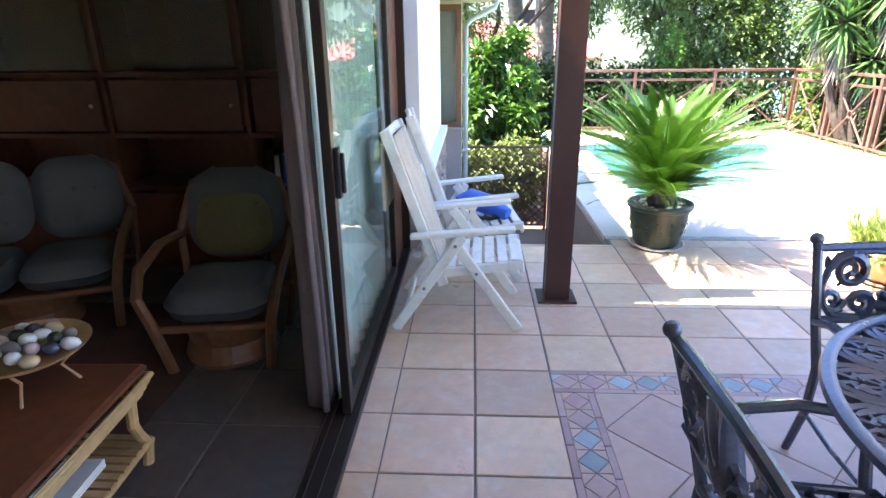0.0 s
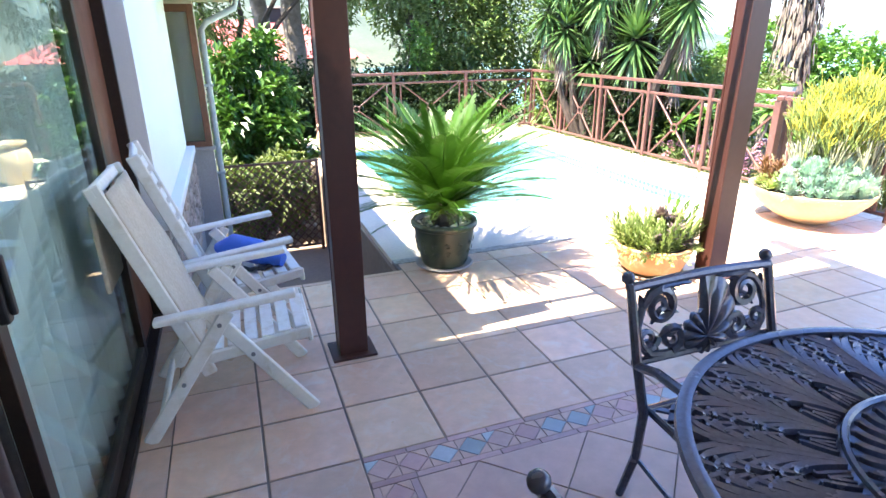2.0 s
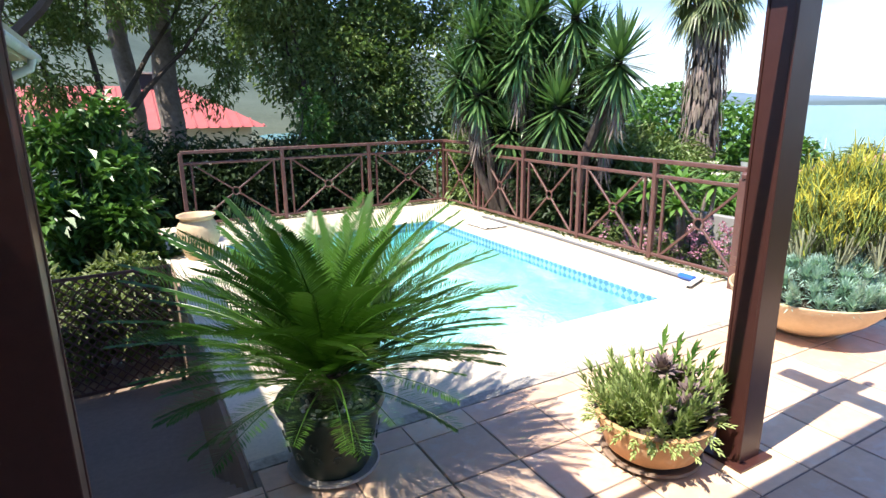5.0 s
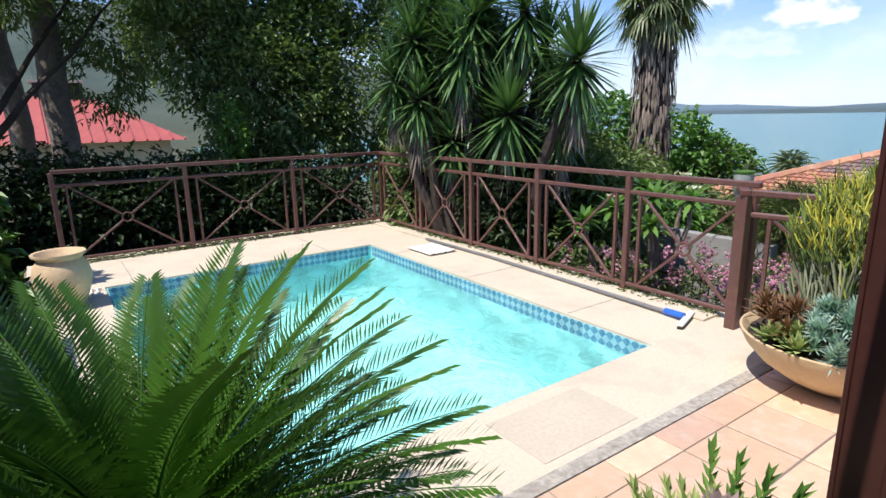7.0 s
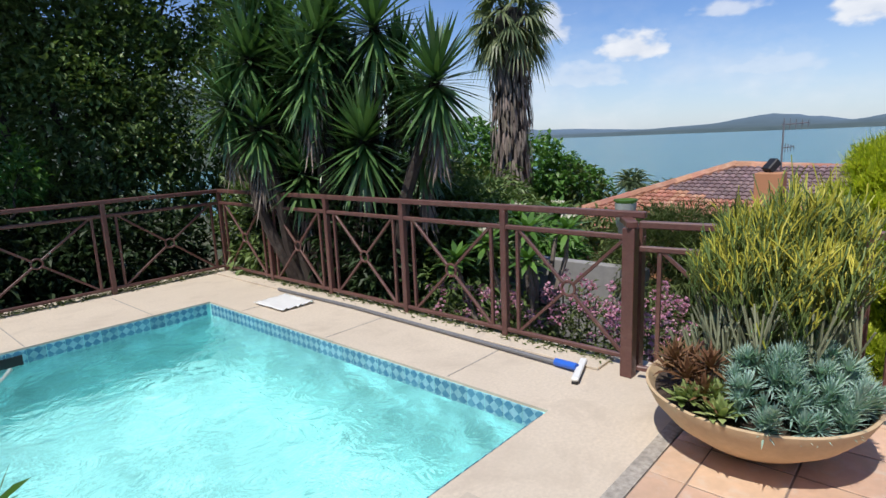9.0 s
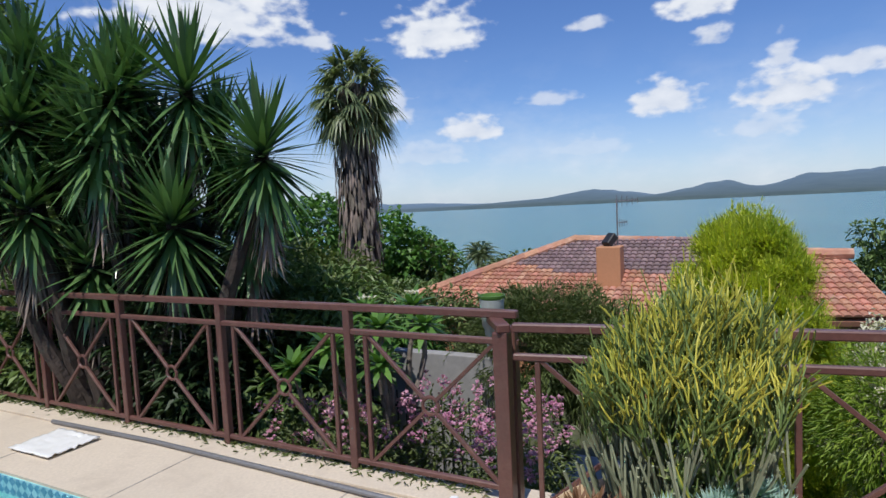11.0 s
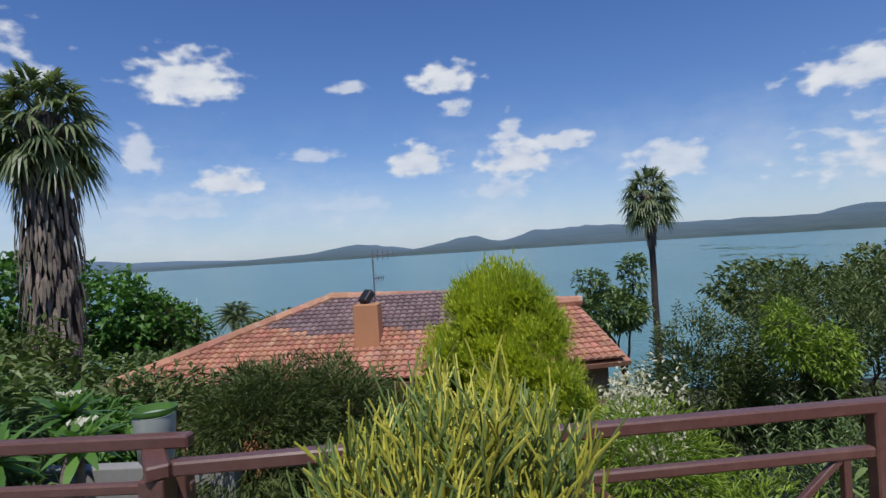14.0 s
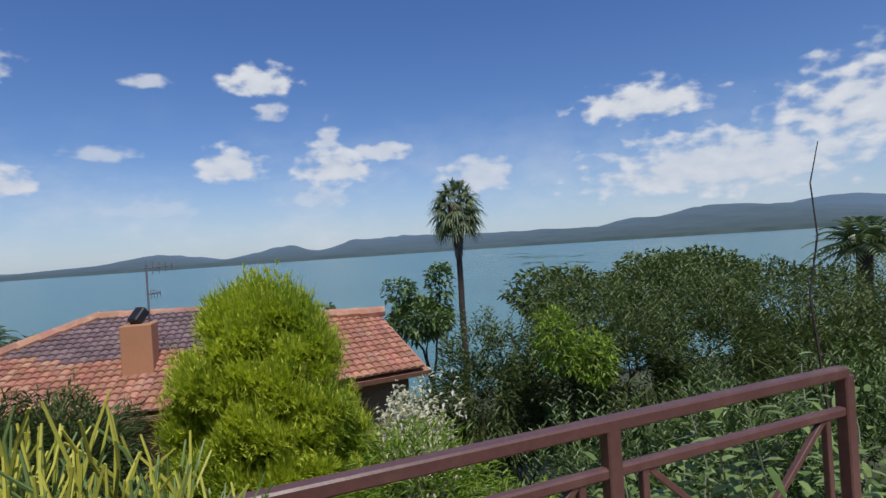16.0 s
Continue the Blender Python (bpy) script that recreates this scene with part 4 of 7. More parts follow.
def iron_chair():
    """Faces -y; the back stands at y = 0."""
    c = thing("garden_chair", 0, 0, 0, "dark cast metal garden armchair with shell and scroll back", "chair", "garden chairs")
    W = 0.315
    lean = 0.10
    back = lambda z: lean * max(0.0, (z - 0.42)) / 0.46
    for s in (-1, 1):
        bm = bmesh.new()
        tube(bm, [(s * (W - 0.02), 0.05, 0.0), (s * (W - 0.03), 0.0, 0.22), (s * (W - 0.02), -0.02, 0.42), (s * W, back(0.62) - 0.02, 0.62), (s * W, back(0.86), 0.86), (s * W, back(0.88) + 0.012, 0.885)],
             [0.016, 0.017, 0.018, 0.018, 0.017, 0.016], 8)
        bmesh.ops.create_icosphere(bm, subdivisions=2, radius=0.025, matrix=Matrix.Translation((s * W, back(0.88) + 0.014, 0.895)))
        part("back_leg", bm, M_IRON, c, smooth=True)
        bm = bmesh.new()
        tube(bm, [(s * 0.26, -0.50, 0.0), (s * 0.27, -0.47, 0.2), (s * 0.27, -0.46, 0.42)], [0.016, 0.017, 0.019], 8)
        part("front_leg", bm, M_IRON, c, smooth=True)
        bm = bmesh.new()
        tube(bm, [(s * W, 0.015, 0.60), (s * (W + 0.02), -0.10, 0.645), (s * (W + 0.03), -0.26, 0.655), (s * (W + 0.025), -0.40, 0.635), (s * (W + 0.01), -0.455, 0.585), (s * 0.285, -0.44, 0.50), (s * 0.275, -0.45, 0.42)], 0.017, 8)
        part("armrest", bm, M_IRON, c, smooth=True)
        bm = bmesh.new()
        tube(bm, [(s * 0.26, 0.02, 0.18), (s * 0.262, -0.15, 0.155), (s * 0.266, -0.32, 0.155), (s * 0.268, -0.47, 0.18)], 0.009, 6)
        part("side_stretcher", bm, M_IRON, c)
    for z, r in ((0.865, 0.018), (0.60, 0.015)):
        bm = bmesh.new()
        tube(bm, [(-W + 2 * W * k / 10, back(z), z + (0.012 * math.sin(math.pi * k / 10) if z > 0.8 else 0)) for k in range(11)], r, 8)
        part("back_rail", bm, M_IRON, c)
    u, v, up = Vector((1, 0, 0)), Vector((0, 0.21, 1)).normalized(), Vector((0, -1, 0.21)).normalized()
    mid = Vector((0, back(0.73), 0.73))
    base = mid - v * 0.085
    bm = bmesh.new()
    n = 104
    for face in (1, -1):
        rows = []
        for k in range(6):
            s, ring = k / 5, []
            for i in range(n):
                a = math.tau * i / n
                ribs = abs(math.cos(a * 6.5))
                r = (0.088 + 0.135 * max(0.0, math.cos(a * 0.5)) ** 5.0 + 0.012 * ribs) * max(s, 0.04)
                r *= 1.0 if abs(a - math.pi) > 0.9 else 0.72
                lift = face * (0.006 + 0.016 * ribs * math.sin(math.pi * min(1, s * 0.85 + 0.08)) + 0.010 * (1 - s))
                ring.append(bm.verts.new(base + u * r * math.sin(a) + v * r * math.cos(a) + up * lift))
            rows.append(ring)
        for r0, r1 in zip(rows, rows[1:]):
            for i in range(n):
                bm.faces.new((r0[i], r0[(i + 1) % n], r1[(i + 1) % n], r1[i]))
        bm.faces.new(rows[0])
        edge = rows[-1] if face == 1 else edge
        if face == -1:
            for i in range(n):
                bm.faces.new((edge[i], edge[(i + 1) % n], rows[-1][(i + 1) % n], rows[-1][i]))
    part("shell", bm, M_IRON, c, smooth=True)
    for s in (-1, 1):
        bm = bmesh.new()
        spiral(bm, mid + u * s * 0.195 + v * 0.055, u, v, 0.064, 1.55, math.pi / 2, 0.017, 22, s)
        part("scroll", bm, M_IRON, c, smooth=True)
        bm = bmesh.new()
        spiral(bm, mid + u * s * 0.150 - v * 0.068, u, v, 0.050, 1.6, -math.pi / 2, 0.016, 22, -s)
        part("scroll", bm, M_IRON, c, smooth=True)
        bm = bmesh.new()
        spiral(bm, mid + u * s * 0.252 - v * 0.055, u, v, 0.046, 1.4, 0.0 if s < 0 else math.pi, 0.014, 18, s)
        part("scroll", bm, M_IRON, c, smooth=True)
        arc = [(0.055, 0.120), (0.10, 0.128), (0.17, 0.125), (0.235, 0.105), (0.272, 0.055), (0.288, -0.01), (0.283, -0.07), (0.25, -0.112), (0.19, -0.122), (0.13, -0.122), (0.07, -0.112)]
        bm = bmesh.new()
        tube(bm, [mid + u * s * p + v * q for p, q in arc], [0.006, 0.012, 0.016, 0.017, 0.014, 0.010, 0.014, 0.017, 0.015, 0.012, 0.008], 7)
        part("scroll_border", bm, M_IRON, c, smooth=True)
        for p, q, a, ln in ((0.115, 0.02, 20, 0.075), (0.13, 0.075, 60, 0.065), (0.235, -0.005, 130, 0.07), (0.265, 0.03, 80, 0.08), (0.20, -0.055, 150, 0.06), (0.10, -0.03, -30, 0.07), (0.205, -0.10, 20, 0.06), (0.12, 0.105, 5, 0.08)):
            w = u * s * math.cos(radians(a)) + v * math.sin(radians(a))
            o = -u * s * math.sin(radians(a)) + v * math.cos(radians(a))
            bm = bmesh.new()
            for face in (1, -1):
                petal(bm, mid + u * s * p + v * q, w, o, up * face, ln, 0.030, 0.015)
            part("leaf", bm, M_IRON, c, smooth=True)
    bm = bmesh.new()
    pts = [(-0.27, -0.01, 0.425), (0.27, -0.01, 0.425), (0.285, -0.25, 0.43), (0.27, -0.47, 0.425), (0.0, -0.50, 0.425), (-0.27, -0.47, 0.425), (-0.285, -0.25, 0.43)]
    tube(bm, pts, 0.016, 8, True)
    part("seat_frame", bm, M_IRON, c)
    bm = bmesh.new()
    for i in range(11):
        q = -0.50 + 0.10 * i
        for sgn in (-1, 1):
            a, b = Vector((max(-0.27, q - 0.25), 0, 0)), Vector((min(0.27, q + 0.25), 0, 0))
            ya, yb = -0.24 + sgn * (a.x - q) * 0.9, -0.24 + sgn * (b.x - q) * 0.9
            beam(bm, (a.x, max(-0.47, min(-0.01, ya)), 0.428), (b.x, max(-0.47, min(-0.01, yb)), 0.428), 0.022, 0.010)
    part("seat", bm, M_IRON, c)
    return c


iron_chair().matrix_world = pose(1.57, 1.84, 0, 0, 0, 0)
iron_chair().matrix_world = pose(0.60, 0.90, 0, 0, 0, 90)

# ---- potted plants ----


def frond_mesh(length, arch, seed, pairs=66):
    """One cycad frond along +x: a ribbed stalk whose narrow leaflets grow out of it."""
    r = random.Random(seed)
    v, f, axis = [], [], []
    for i in range(pairs + 1):
        s = i / pairs
        axis.append(Vector((length * (s - 0.16 * arch * s * s), 0, -arch * length * s * s * 0.62)))
    for i, p in enumerate(axis):
        q = 0.0065 * (1 - 0.75 * i / pairs)
        v += [(p.x, q, p.z), (p.x, -q, p.z), (p.x, 0, p.z + q * 1.3)]
        if i:
            a = 3 * (i - 1)
            f += [(a, a + 1, a + 4, a + 3), (a + 1, a + 2, a + 5, a + 4), (a + 2, a, a + 3, a + 5)]
    for i in range(int(pairs * 0.13), pairs):
        s = i / pairs
        d = (axis[i + 1] - axis[i]).normalized()
        size = length * 0.128 * math.sin(math.pi * min(1, 0.12 + 0.86 * s)) ** 0.55 + 0.02
        for k, side in ((0, 1), (1, -1)):
            w = (Vector((0, side, 0)) * (0.95 - 0.25 * s) + d * (0.50 + 0.34 * s) + Vector((0, 0, 0.30 + r.uniform(-0.10, 0.10)))).normalized()
            across = w.cross(Vector((0, 0, 1))).normalized() * 0.0056
            ln = size * r.uniform(0.92, 1.08)
            mid, tip = axis[i] + w * ln * 0.5, axis[i] + w * ln - Vector((0, 0, 0.05 * ln))
            n = len(v)
            v += [(mid + across)[:], (mid - across)[:], tip[:]]
            f += [(3 * i + k, n, n + 1), (n, n + 2, n + 1)]
    me = bpy.data.meshes.new("frond")
    me.from_pydata(v, [], f)
    me.materials.append(M_CYCAD)
    return me


def cycad():
    p = thing("potted_cycad", 1.49, 4.42, 0, "arching green cycad in a dark green glazed pot on a saucer", "potted plant")
    bm = bmesh.new()
    lathe(bm, [(0.001, 0.0), (0.19, 0.0), (0.225, 0.022), (0.215, 0.03), (0.18, 0.018), (0.001, 0.016)], 48)
    part("saucer", bm, M_MORTAR, p, "grey saucer", True)
    bm = bmesh.new()
    lathe(bm, [(0.001, 0.02), (0.165, 0.02), (0.185, 0.06), (0.222, 0.24), (0.236, 0.325), (0.255, 0.335), (0.262, 0.36), (0.252, 0.378), (0.228, 0.378), (0.215, 0.34), (0.001, 0.335)], 56)
    part("pot", bm, M_POTGREEN, p, smooth=True)
    bm = bmesh.new()
    for i in range(14):
        a = i * math.tau / 14
        for k in range(2):
            r = 0.205 + 0.014 * k
            spiral(bm, (math.cos(a) * (r + 0.008), math.sin(a) * (r + 0.008), 0.15 + 0.075 * k), (-math.sin(a), math.cos(a), 0), (0.18 * math.cos(a), 0.18 * math.sin(a), 0.98), 0.026, 1.2, k * 2.0, 0.0035, 10)
    part("relief", bm, M_POTGREEN, p, kind="stuff")
    r = random.Random(4)
    bm = bmesh.new()
    for i in range(150):
        a, q = r.uniform(0, math.tau), 0.21 * math.sqrt(r.random())
        bmesh.ops.create_icosphere(bm, subdivisions=1, radius=r.uniform(0.008, 0.017), matrix=Matrix.Translation((q * math.cos(a), q * math.sin(a), 0.342)))
    part("gravel", bm, M_GRAVEL, p, "pale gravel", kind="stuff")
    bm = bmesh.new()
    lathe(bm, [(0.09, 0.33), (0.105, 0.38), (0.10, 0.44), (0.085, 0.50), (0.04, 0.53), (0.001, 0.535)], 20)
    for v in bm.verts:
        v.co += Vector((noise.noise(v.co * 30), noise.noise(v.co * 30 + Vector((5, 0, 0))), 0)) * 0.012
    part("trunk", bm, M_BARK, p)
    kinds = [frond_mesh(1.0, 0.62, 1), frond_mesh(0.96, 0.60, 2), frond_mesh(0.84, 0.46, 3), frond_mesh(0.96, 0.58, 5)]
    golden = 2.39996
    count = 106
    for i in range(count):
        s = i / (count - 1)
        lift = 80 - 60 * s ** 0.85 + r.uniform(-5, 5)
        f = new("frond", kinds[3 if s < 0.25 else 0 if s < 0.5 else 1 if s < 0.8 else 2])
        f.parent = p
        yaw = math.degrees(i * golden) + r.uniform(-6, 6)
        k = 0.89 + 0.13 * math.sin(math.pi * min(1.0, 0.25 + s)) - 0.05 * s + r.uniform(-0.05, 0.05)
        f.matrix_local = Matrix.Translation((0.03 * math.cos(radians(yaw)), 0.03 * math.sin(radians(yaw)), 0.50 - 0.08 * s)) @ Euler((radians(r.uniform(-9, 9)), radians(-lift), radians(yaw)), "XYZ").to_matrix().to_4x4() @ Matrix.Diagonal((k, k, k, 1))
    return p


cycad()


def rosette(L, c, count, length, width, up=0.55, droop=0.1, parts=2):
    for i in range(count):
        a = i * 2.39996
        s = i / count
        e = radians(88 - 75 * s * (1.15 - up * 0.3))
        w = Vector((math.cos(a) * math.cos(e), math.sin(a) * math.cos(e), math.sin(e)))
        L.blade(c, w, length * L.r.uniform(0.75, 1.1), width, droop * L.r.uniform(0.4, 1.3), 0.25, parts)


def stick_stem(L, base, way, length, leaf, n, width):
    """A stem closely set with fleshy leaves."""
    way = Vector(way).normalized()
    for i in range(n):
        s = i / n
        a = i * 2.39996
        side = way.orthogonal().normalized()
        other = way.cross(side)
        w = (side * math.cos(a) + other * math.sin(a)) * (0.85 - 0.5 * s) + way * (0.55 + 0.7 * s)
        L.blade(Vector(base) + way * length * s, w, leaf * L.r.uniform(0.8, 1.15), width, -0.05, 0.5)


def succulent_pot():
    p = thing("potted_succulents", 2.90, 3.70, 0, "tan clay pot of mixed green and purple succulents beside the post", "potted plant")
    bm = bmesh.new()
    lathe(bm, [(0.001, 0.0), (0.215, 0.0), (0.245, 0.022), (0.235, 0.032), (0.20, 0.018), (0.001, 0.018)], 48)
    part("saucer", bm, M_LANDING, p, "dark brown saucer", True)
    bm = bmesh.new()
    lathe(bm, [(0.001, 0.02), (0.175, 0.02), (0.225, 0.06), (0.262, 0.15), (0.268, 0.20), (0.282, 0.205), (0.286, 0.235), (0.27, 0.245), (0.25, 0.235), (0.24, 0.205), (0.001, 0.20)], 56)
    part("pot", bm, M_TERRA, p, smooth=True)
    bm = bmesh.new()
    lathe(bm, [(0.001, 0.225), (0.15, 0.222), (0.245, 0.212)], 32)
    part("soil", bm, M_SOIL, p)
    L = Leaves(11)
    r = L.r
    for i in range(95):
        a, q = r.uniform(0, math.tau), 0.24 * math.sqrt(r.random())
        stick_stem(L, (q * math.cos(a), q * math.sin(a), 0.21), (0.9 * q * math.cos(a) + r.uniform(-0.1, 0.1), 0.9 * q * math.sin(a) + r.uniform(-0.1, 0.1), 0.5), r.uniform(0.10, 0.25), 0.062, 22, 0.018)
    for i in range(60):
        a = r.uniform(0, math.tau)
        stick_stem(L, (0.24 * math.cos(a), 0.24 * math.sin(a), 0.23), (math.cos(a), math.sin(a), r.uniform(-0.7, 0.3)), r.uniform(0.06, 0.14), 0.035, 16, 0.012)
    L.put("green_succulent", M_GRASSY, p, "pale green trailing succulents")
    L = Leaves(12)
    for x, y, z, s in ((0.10, -0.12, 0.33, 0.11), (0.16, -0.02, 0.36, 0.12), (0.02, -0.17, 0.31, 0.10), (0.18, 0.10, 0.34, 0.10), (0.06, 0.02, 0.41, 0.12), (0.21, -0.12, 0.28, 0.10), (-0.10, -0.17, 0.30, 0.08), (0.12, -0.20, 0.27, 0.09)):
        rosette(L, Vector((x, y, z)), 34, s, 0.042)
    L.put("purple_rosette", M_PURPLE, p, "grey-purple rosettes")
    L = Leaves(13)
    for i in range(4):
        stick_stem(L, (0.16, 0.06 * i - 0.05, 0.28), (0.5, 0.15 * i - 0.2, 0.9), 0.26, 0.075, 18, 0.022)
    L.put("upright_succulent", M_HEDGE, p, "tall green branching succulents")


succulent_pot()


def pencil_bush(seed, base, spread, height, stems):
    """Thin round stems that fork again and again, yellow towards their tips."""
    r = random.Random(seed)
    young, old = ([], []), ([], [])

    def stick(store, a, b, ra, rb):
        v, f = store
        d = (b - a).normalized()
        s = d.orthogonal().normalized()
        o = d.cross(s)
        n = len(v)
        for p, q in ((a, ra), (b, rb)):
            for k in range(4):
                v.append((p + (s * math.cos(k * 1.5708) + o * math.sin(k * 1.5708)) * q)[:])
        for k in range(4):
            f.append((n + k, n + (k + 1) % 4, n + 4 + (k + 1) % 4, n + 4 + k))
        f.append((n + 4, n + 5, n + 6, n + 7))

    mid = ([], [])

    def grow(p, d, level, length):
        e = p + d * length
        if level <= 1:
            stick(old, p, e, 0.010 - 0.003 * level, 0.0075 - 0.002 * level)
        else:
            m = p + d * length * 0.5 + Vector((r.uniform(-1, 1), r.uniform(-1, 1), 0.5)) * 0.012
            store = young if (level == 4 and r.random() < 0.62) or r.random() < 0.10 else mid
            stick(store, p, m, 0.0038, 0.0036)
            stick(store, m, e, 0.0036, 0.0026)
        if level >= 4 or e.z > height + 0.10 * r.random() - 0.75 * max(0.0, e.y - base[1]) - 1.5 * (math.hypot(e.x - base[0], e.y - base[1]) - 0.1) ** 2:
            return
        for k in range(r.choice((2, 3, 3)) if level < 3 else r.choice((1, 2, 3))):
            w = (d + Vector((r.uniform(-1, 1), r.uniform(-1, 1), r.uniform(-0.15, 0.75))) * 0.42).normalized()
            out = Vector((e.x - base[0], e.y - base[1], 0))
            if out.length > 0.26:
                w -= out.normalized() * (out.length - 0.26) * r.uniform(0.4, 2.4)
            w.z = max(w.z, 0.35)
            grow(e, w.normalized(), level + 1, length * r.uniform(0.62, 0.95))

    for i in range(stems):
        a, q = r.uniform(0, math.tau), spread * math.sqrt(r.random())
        p = Vector((base[0] + q * math.cos(a), base[1] + q * math.sin(a) * 1.15, base[2]))
        grow(p, Vector((q * 0.55 * math.cos(a), q * 0.65 * math.sin(a), 0.55)).normalized(), 0, r.uniform(0.20, 0.34))
    return young, mid, old


def bowl_garden():
    p = thing("bowl_planter", 5.17, 4.22, 0, "wide shallow sand-coloured bowl planted with pencil cactus and blue succulents", "potted plant")
    bm = bmesh.new()
    lathe(bm, [(0.001, 0.0), (0.17, 0.0), (0.19, 0.012), (0.30, 0.07), (0.42, 0.155), (0.50, 0.245), (0.535, 0.315), (0.538, 0.33), (0.525, 0.335), (0.505, 0.31), (0.48, 0.27), (0.001, 0.25)], 64)
    part("bowl", bm, M_BOWL, p, smooth=True)
    bm = bmesh.new()
    lathe(bm, [(0.001, 0.36), (0.25, 0.335), (0.42, 0.30), (0.49, 0.285)], 40)
    for v in bm.verts:
        v.co.z += 0.02 * noise.noise(v.co * 9)
    part("soil", bm, M_SOIL, p)
    young, mid, old = pencil_bush(21, (0.13, -0.01, 0.30), 0.21, 1.24, 84)
    low = pencil_bush(27, (0.12, 0.0, 0.28), 0.32, 0.70, 84)
    side = pencil_bush(33, (0.30, -0.22, 0.34), 0.12, 1.02, 20)
    low = tuple((a[0] + b[0], a[1] + [tuple(k + len(a[0]) for k in f) for f in b[1]]) for a, b in zip(low, side))
    for store, more in ((young, low[0]), (mid, low[1]), (old, low[2])):
        n = len(store[0])
        store[0].extend(more[0])
        store[1].extend(tuple(k + n for k in f) for f in more[1])
    raw("pencil_stem", young[0], young[1], M_STICK, p, "yellow-green pencil-thin stems", kind="stuff")
    raw("pencil_twig", mid[0], mid[1], M_STICKMID, p, "green thin twigs", kind="stuff")
    raw("pencil_branch", old[0], old[1], M_STICKGREY, p, "grey-green main branches", kind="stuff")
    L = Leaves(22)
    r = L.r
    for i in range(84):
        a = radians(r.uniform(174, 340))
        q = 0.50 * r.uniform(0.50, 1.0)
        c = Vector((q * math.cos(a), q * math.sin(a), 0.53 - 0.30 * (q / 0.5) ** 3 + r.uniform(0.06, 0.12)))
        rosette(L, c, 54, r.uniform(0.065, 0.095), 0.010, droop=-0.05)
        rosette(L, c - Vector((0, 0, 0.04)), 40, r.uniform(0.07, 0.10), 0.010, up=-1.2, droop=0.0)
    for i in range(26):
        a = radians(r.uniform(190, 325))
        q = 0.47 * r.uniform(0.45, 1.0)
        x, y = q * math.cos(a), q * math.sin(a)
        lean = Vector((0.6 * math.cos(a) + r.uniform(-0.3, 0.3), 0.55 * math.sin(a) + r.uniform(-0.3, 0.3), 0.9))
        stick_stem(L, (x, y, 0.30), lean, r.uniform(0.12, 0.24), 0.085, 44, 0.014)
    L.put("blue_succulent", M_BLUESTICK, p, "powder-blue finger succulents")
    L = Leaves(23)
    for i in range(7):
        a = radians(116 + 7.5 * i)
        q = 0.42 - 0.10 * (i % 2)
        rosette(L, Vector((q * math.cos(a), q * math.sin(a), 0.38 + 0.05 * (i % 3))), 34, 0.18, 0.022, droop=0.25)
    L.put("bronze_rosette", M_REDSUCC, p, "bronze-red spiky rosettes")
    L = Leaves(24)
    for a, q, z in ((150, 0.47, 0.33), (170, 0.46, 0.32), (162, 0.38, 0.36), (158, 0.46, 0.36), (176, 0.48, 0.34), (168, 0.40, 0.38), (215, 0.22, 0.5), (240, 0.2, 0.55), (180, 0.2, 0.5)):
        rosette(L, Vector((q * math.cos(radians(a)), q * math.sin(radians(a)), z)), 26, 0.13, 0.036, droop=0.1)
    for i in range(16):
        rosette(L, Vector((r.uniform(-0.12, 0.22), r.uniform(-0.22, 0.05), r.uniform(0.50, 0.64))), 22, 0.09, 0.034, droop=0.1)
    L.put("green_rosette", M_GRASSY, p, "fresh green rosettes")


bowl_garden()


def clay_jar():
    p = thing("clay_jar", 1.44, 9.04, 0, "sand-coloured clay jar standing at the pool corner", "jar")
    bm = bmesh.new()
    lathe(bm, [(0.001, 0.0), (0.14, 0.0), (0.17, 0.06), (0.225, 0.22), (0.238, 0.30), (0.215, 0.40), (0.175, 0.46), (0.19, 0.485), (0.215, 0.50), (0.215, 0.52), (0.19, 0.515), (0.155, 0.46), (0.001, 0.2)], 40)
    part("body", bm, M_BOWL, p, smooth=True)


clay_jar()

# ---- pool fittings ----


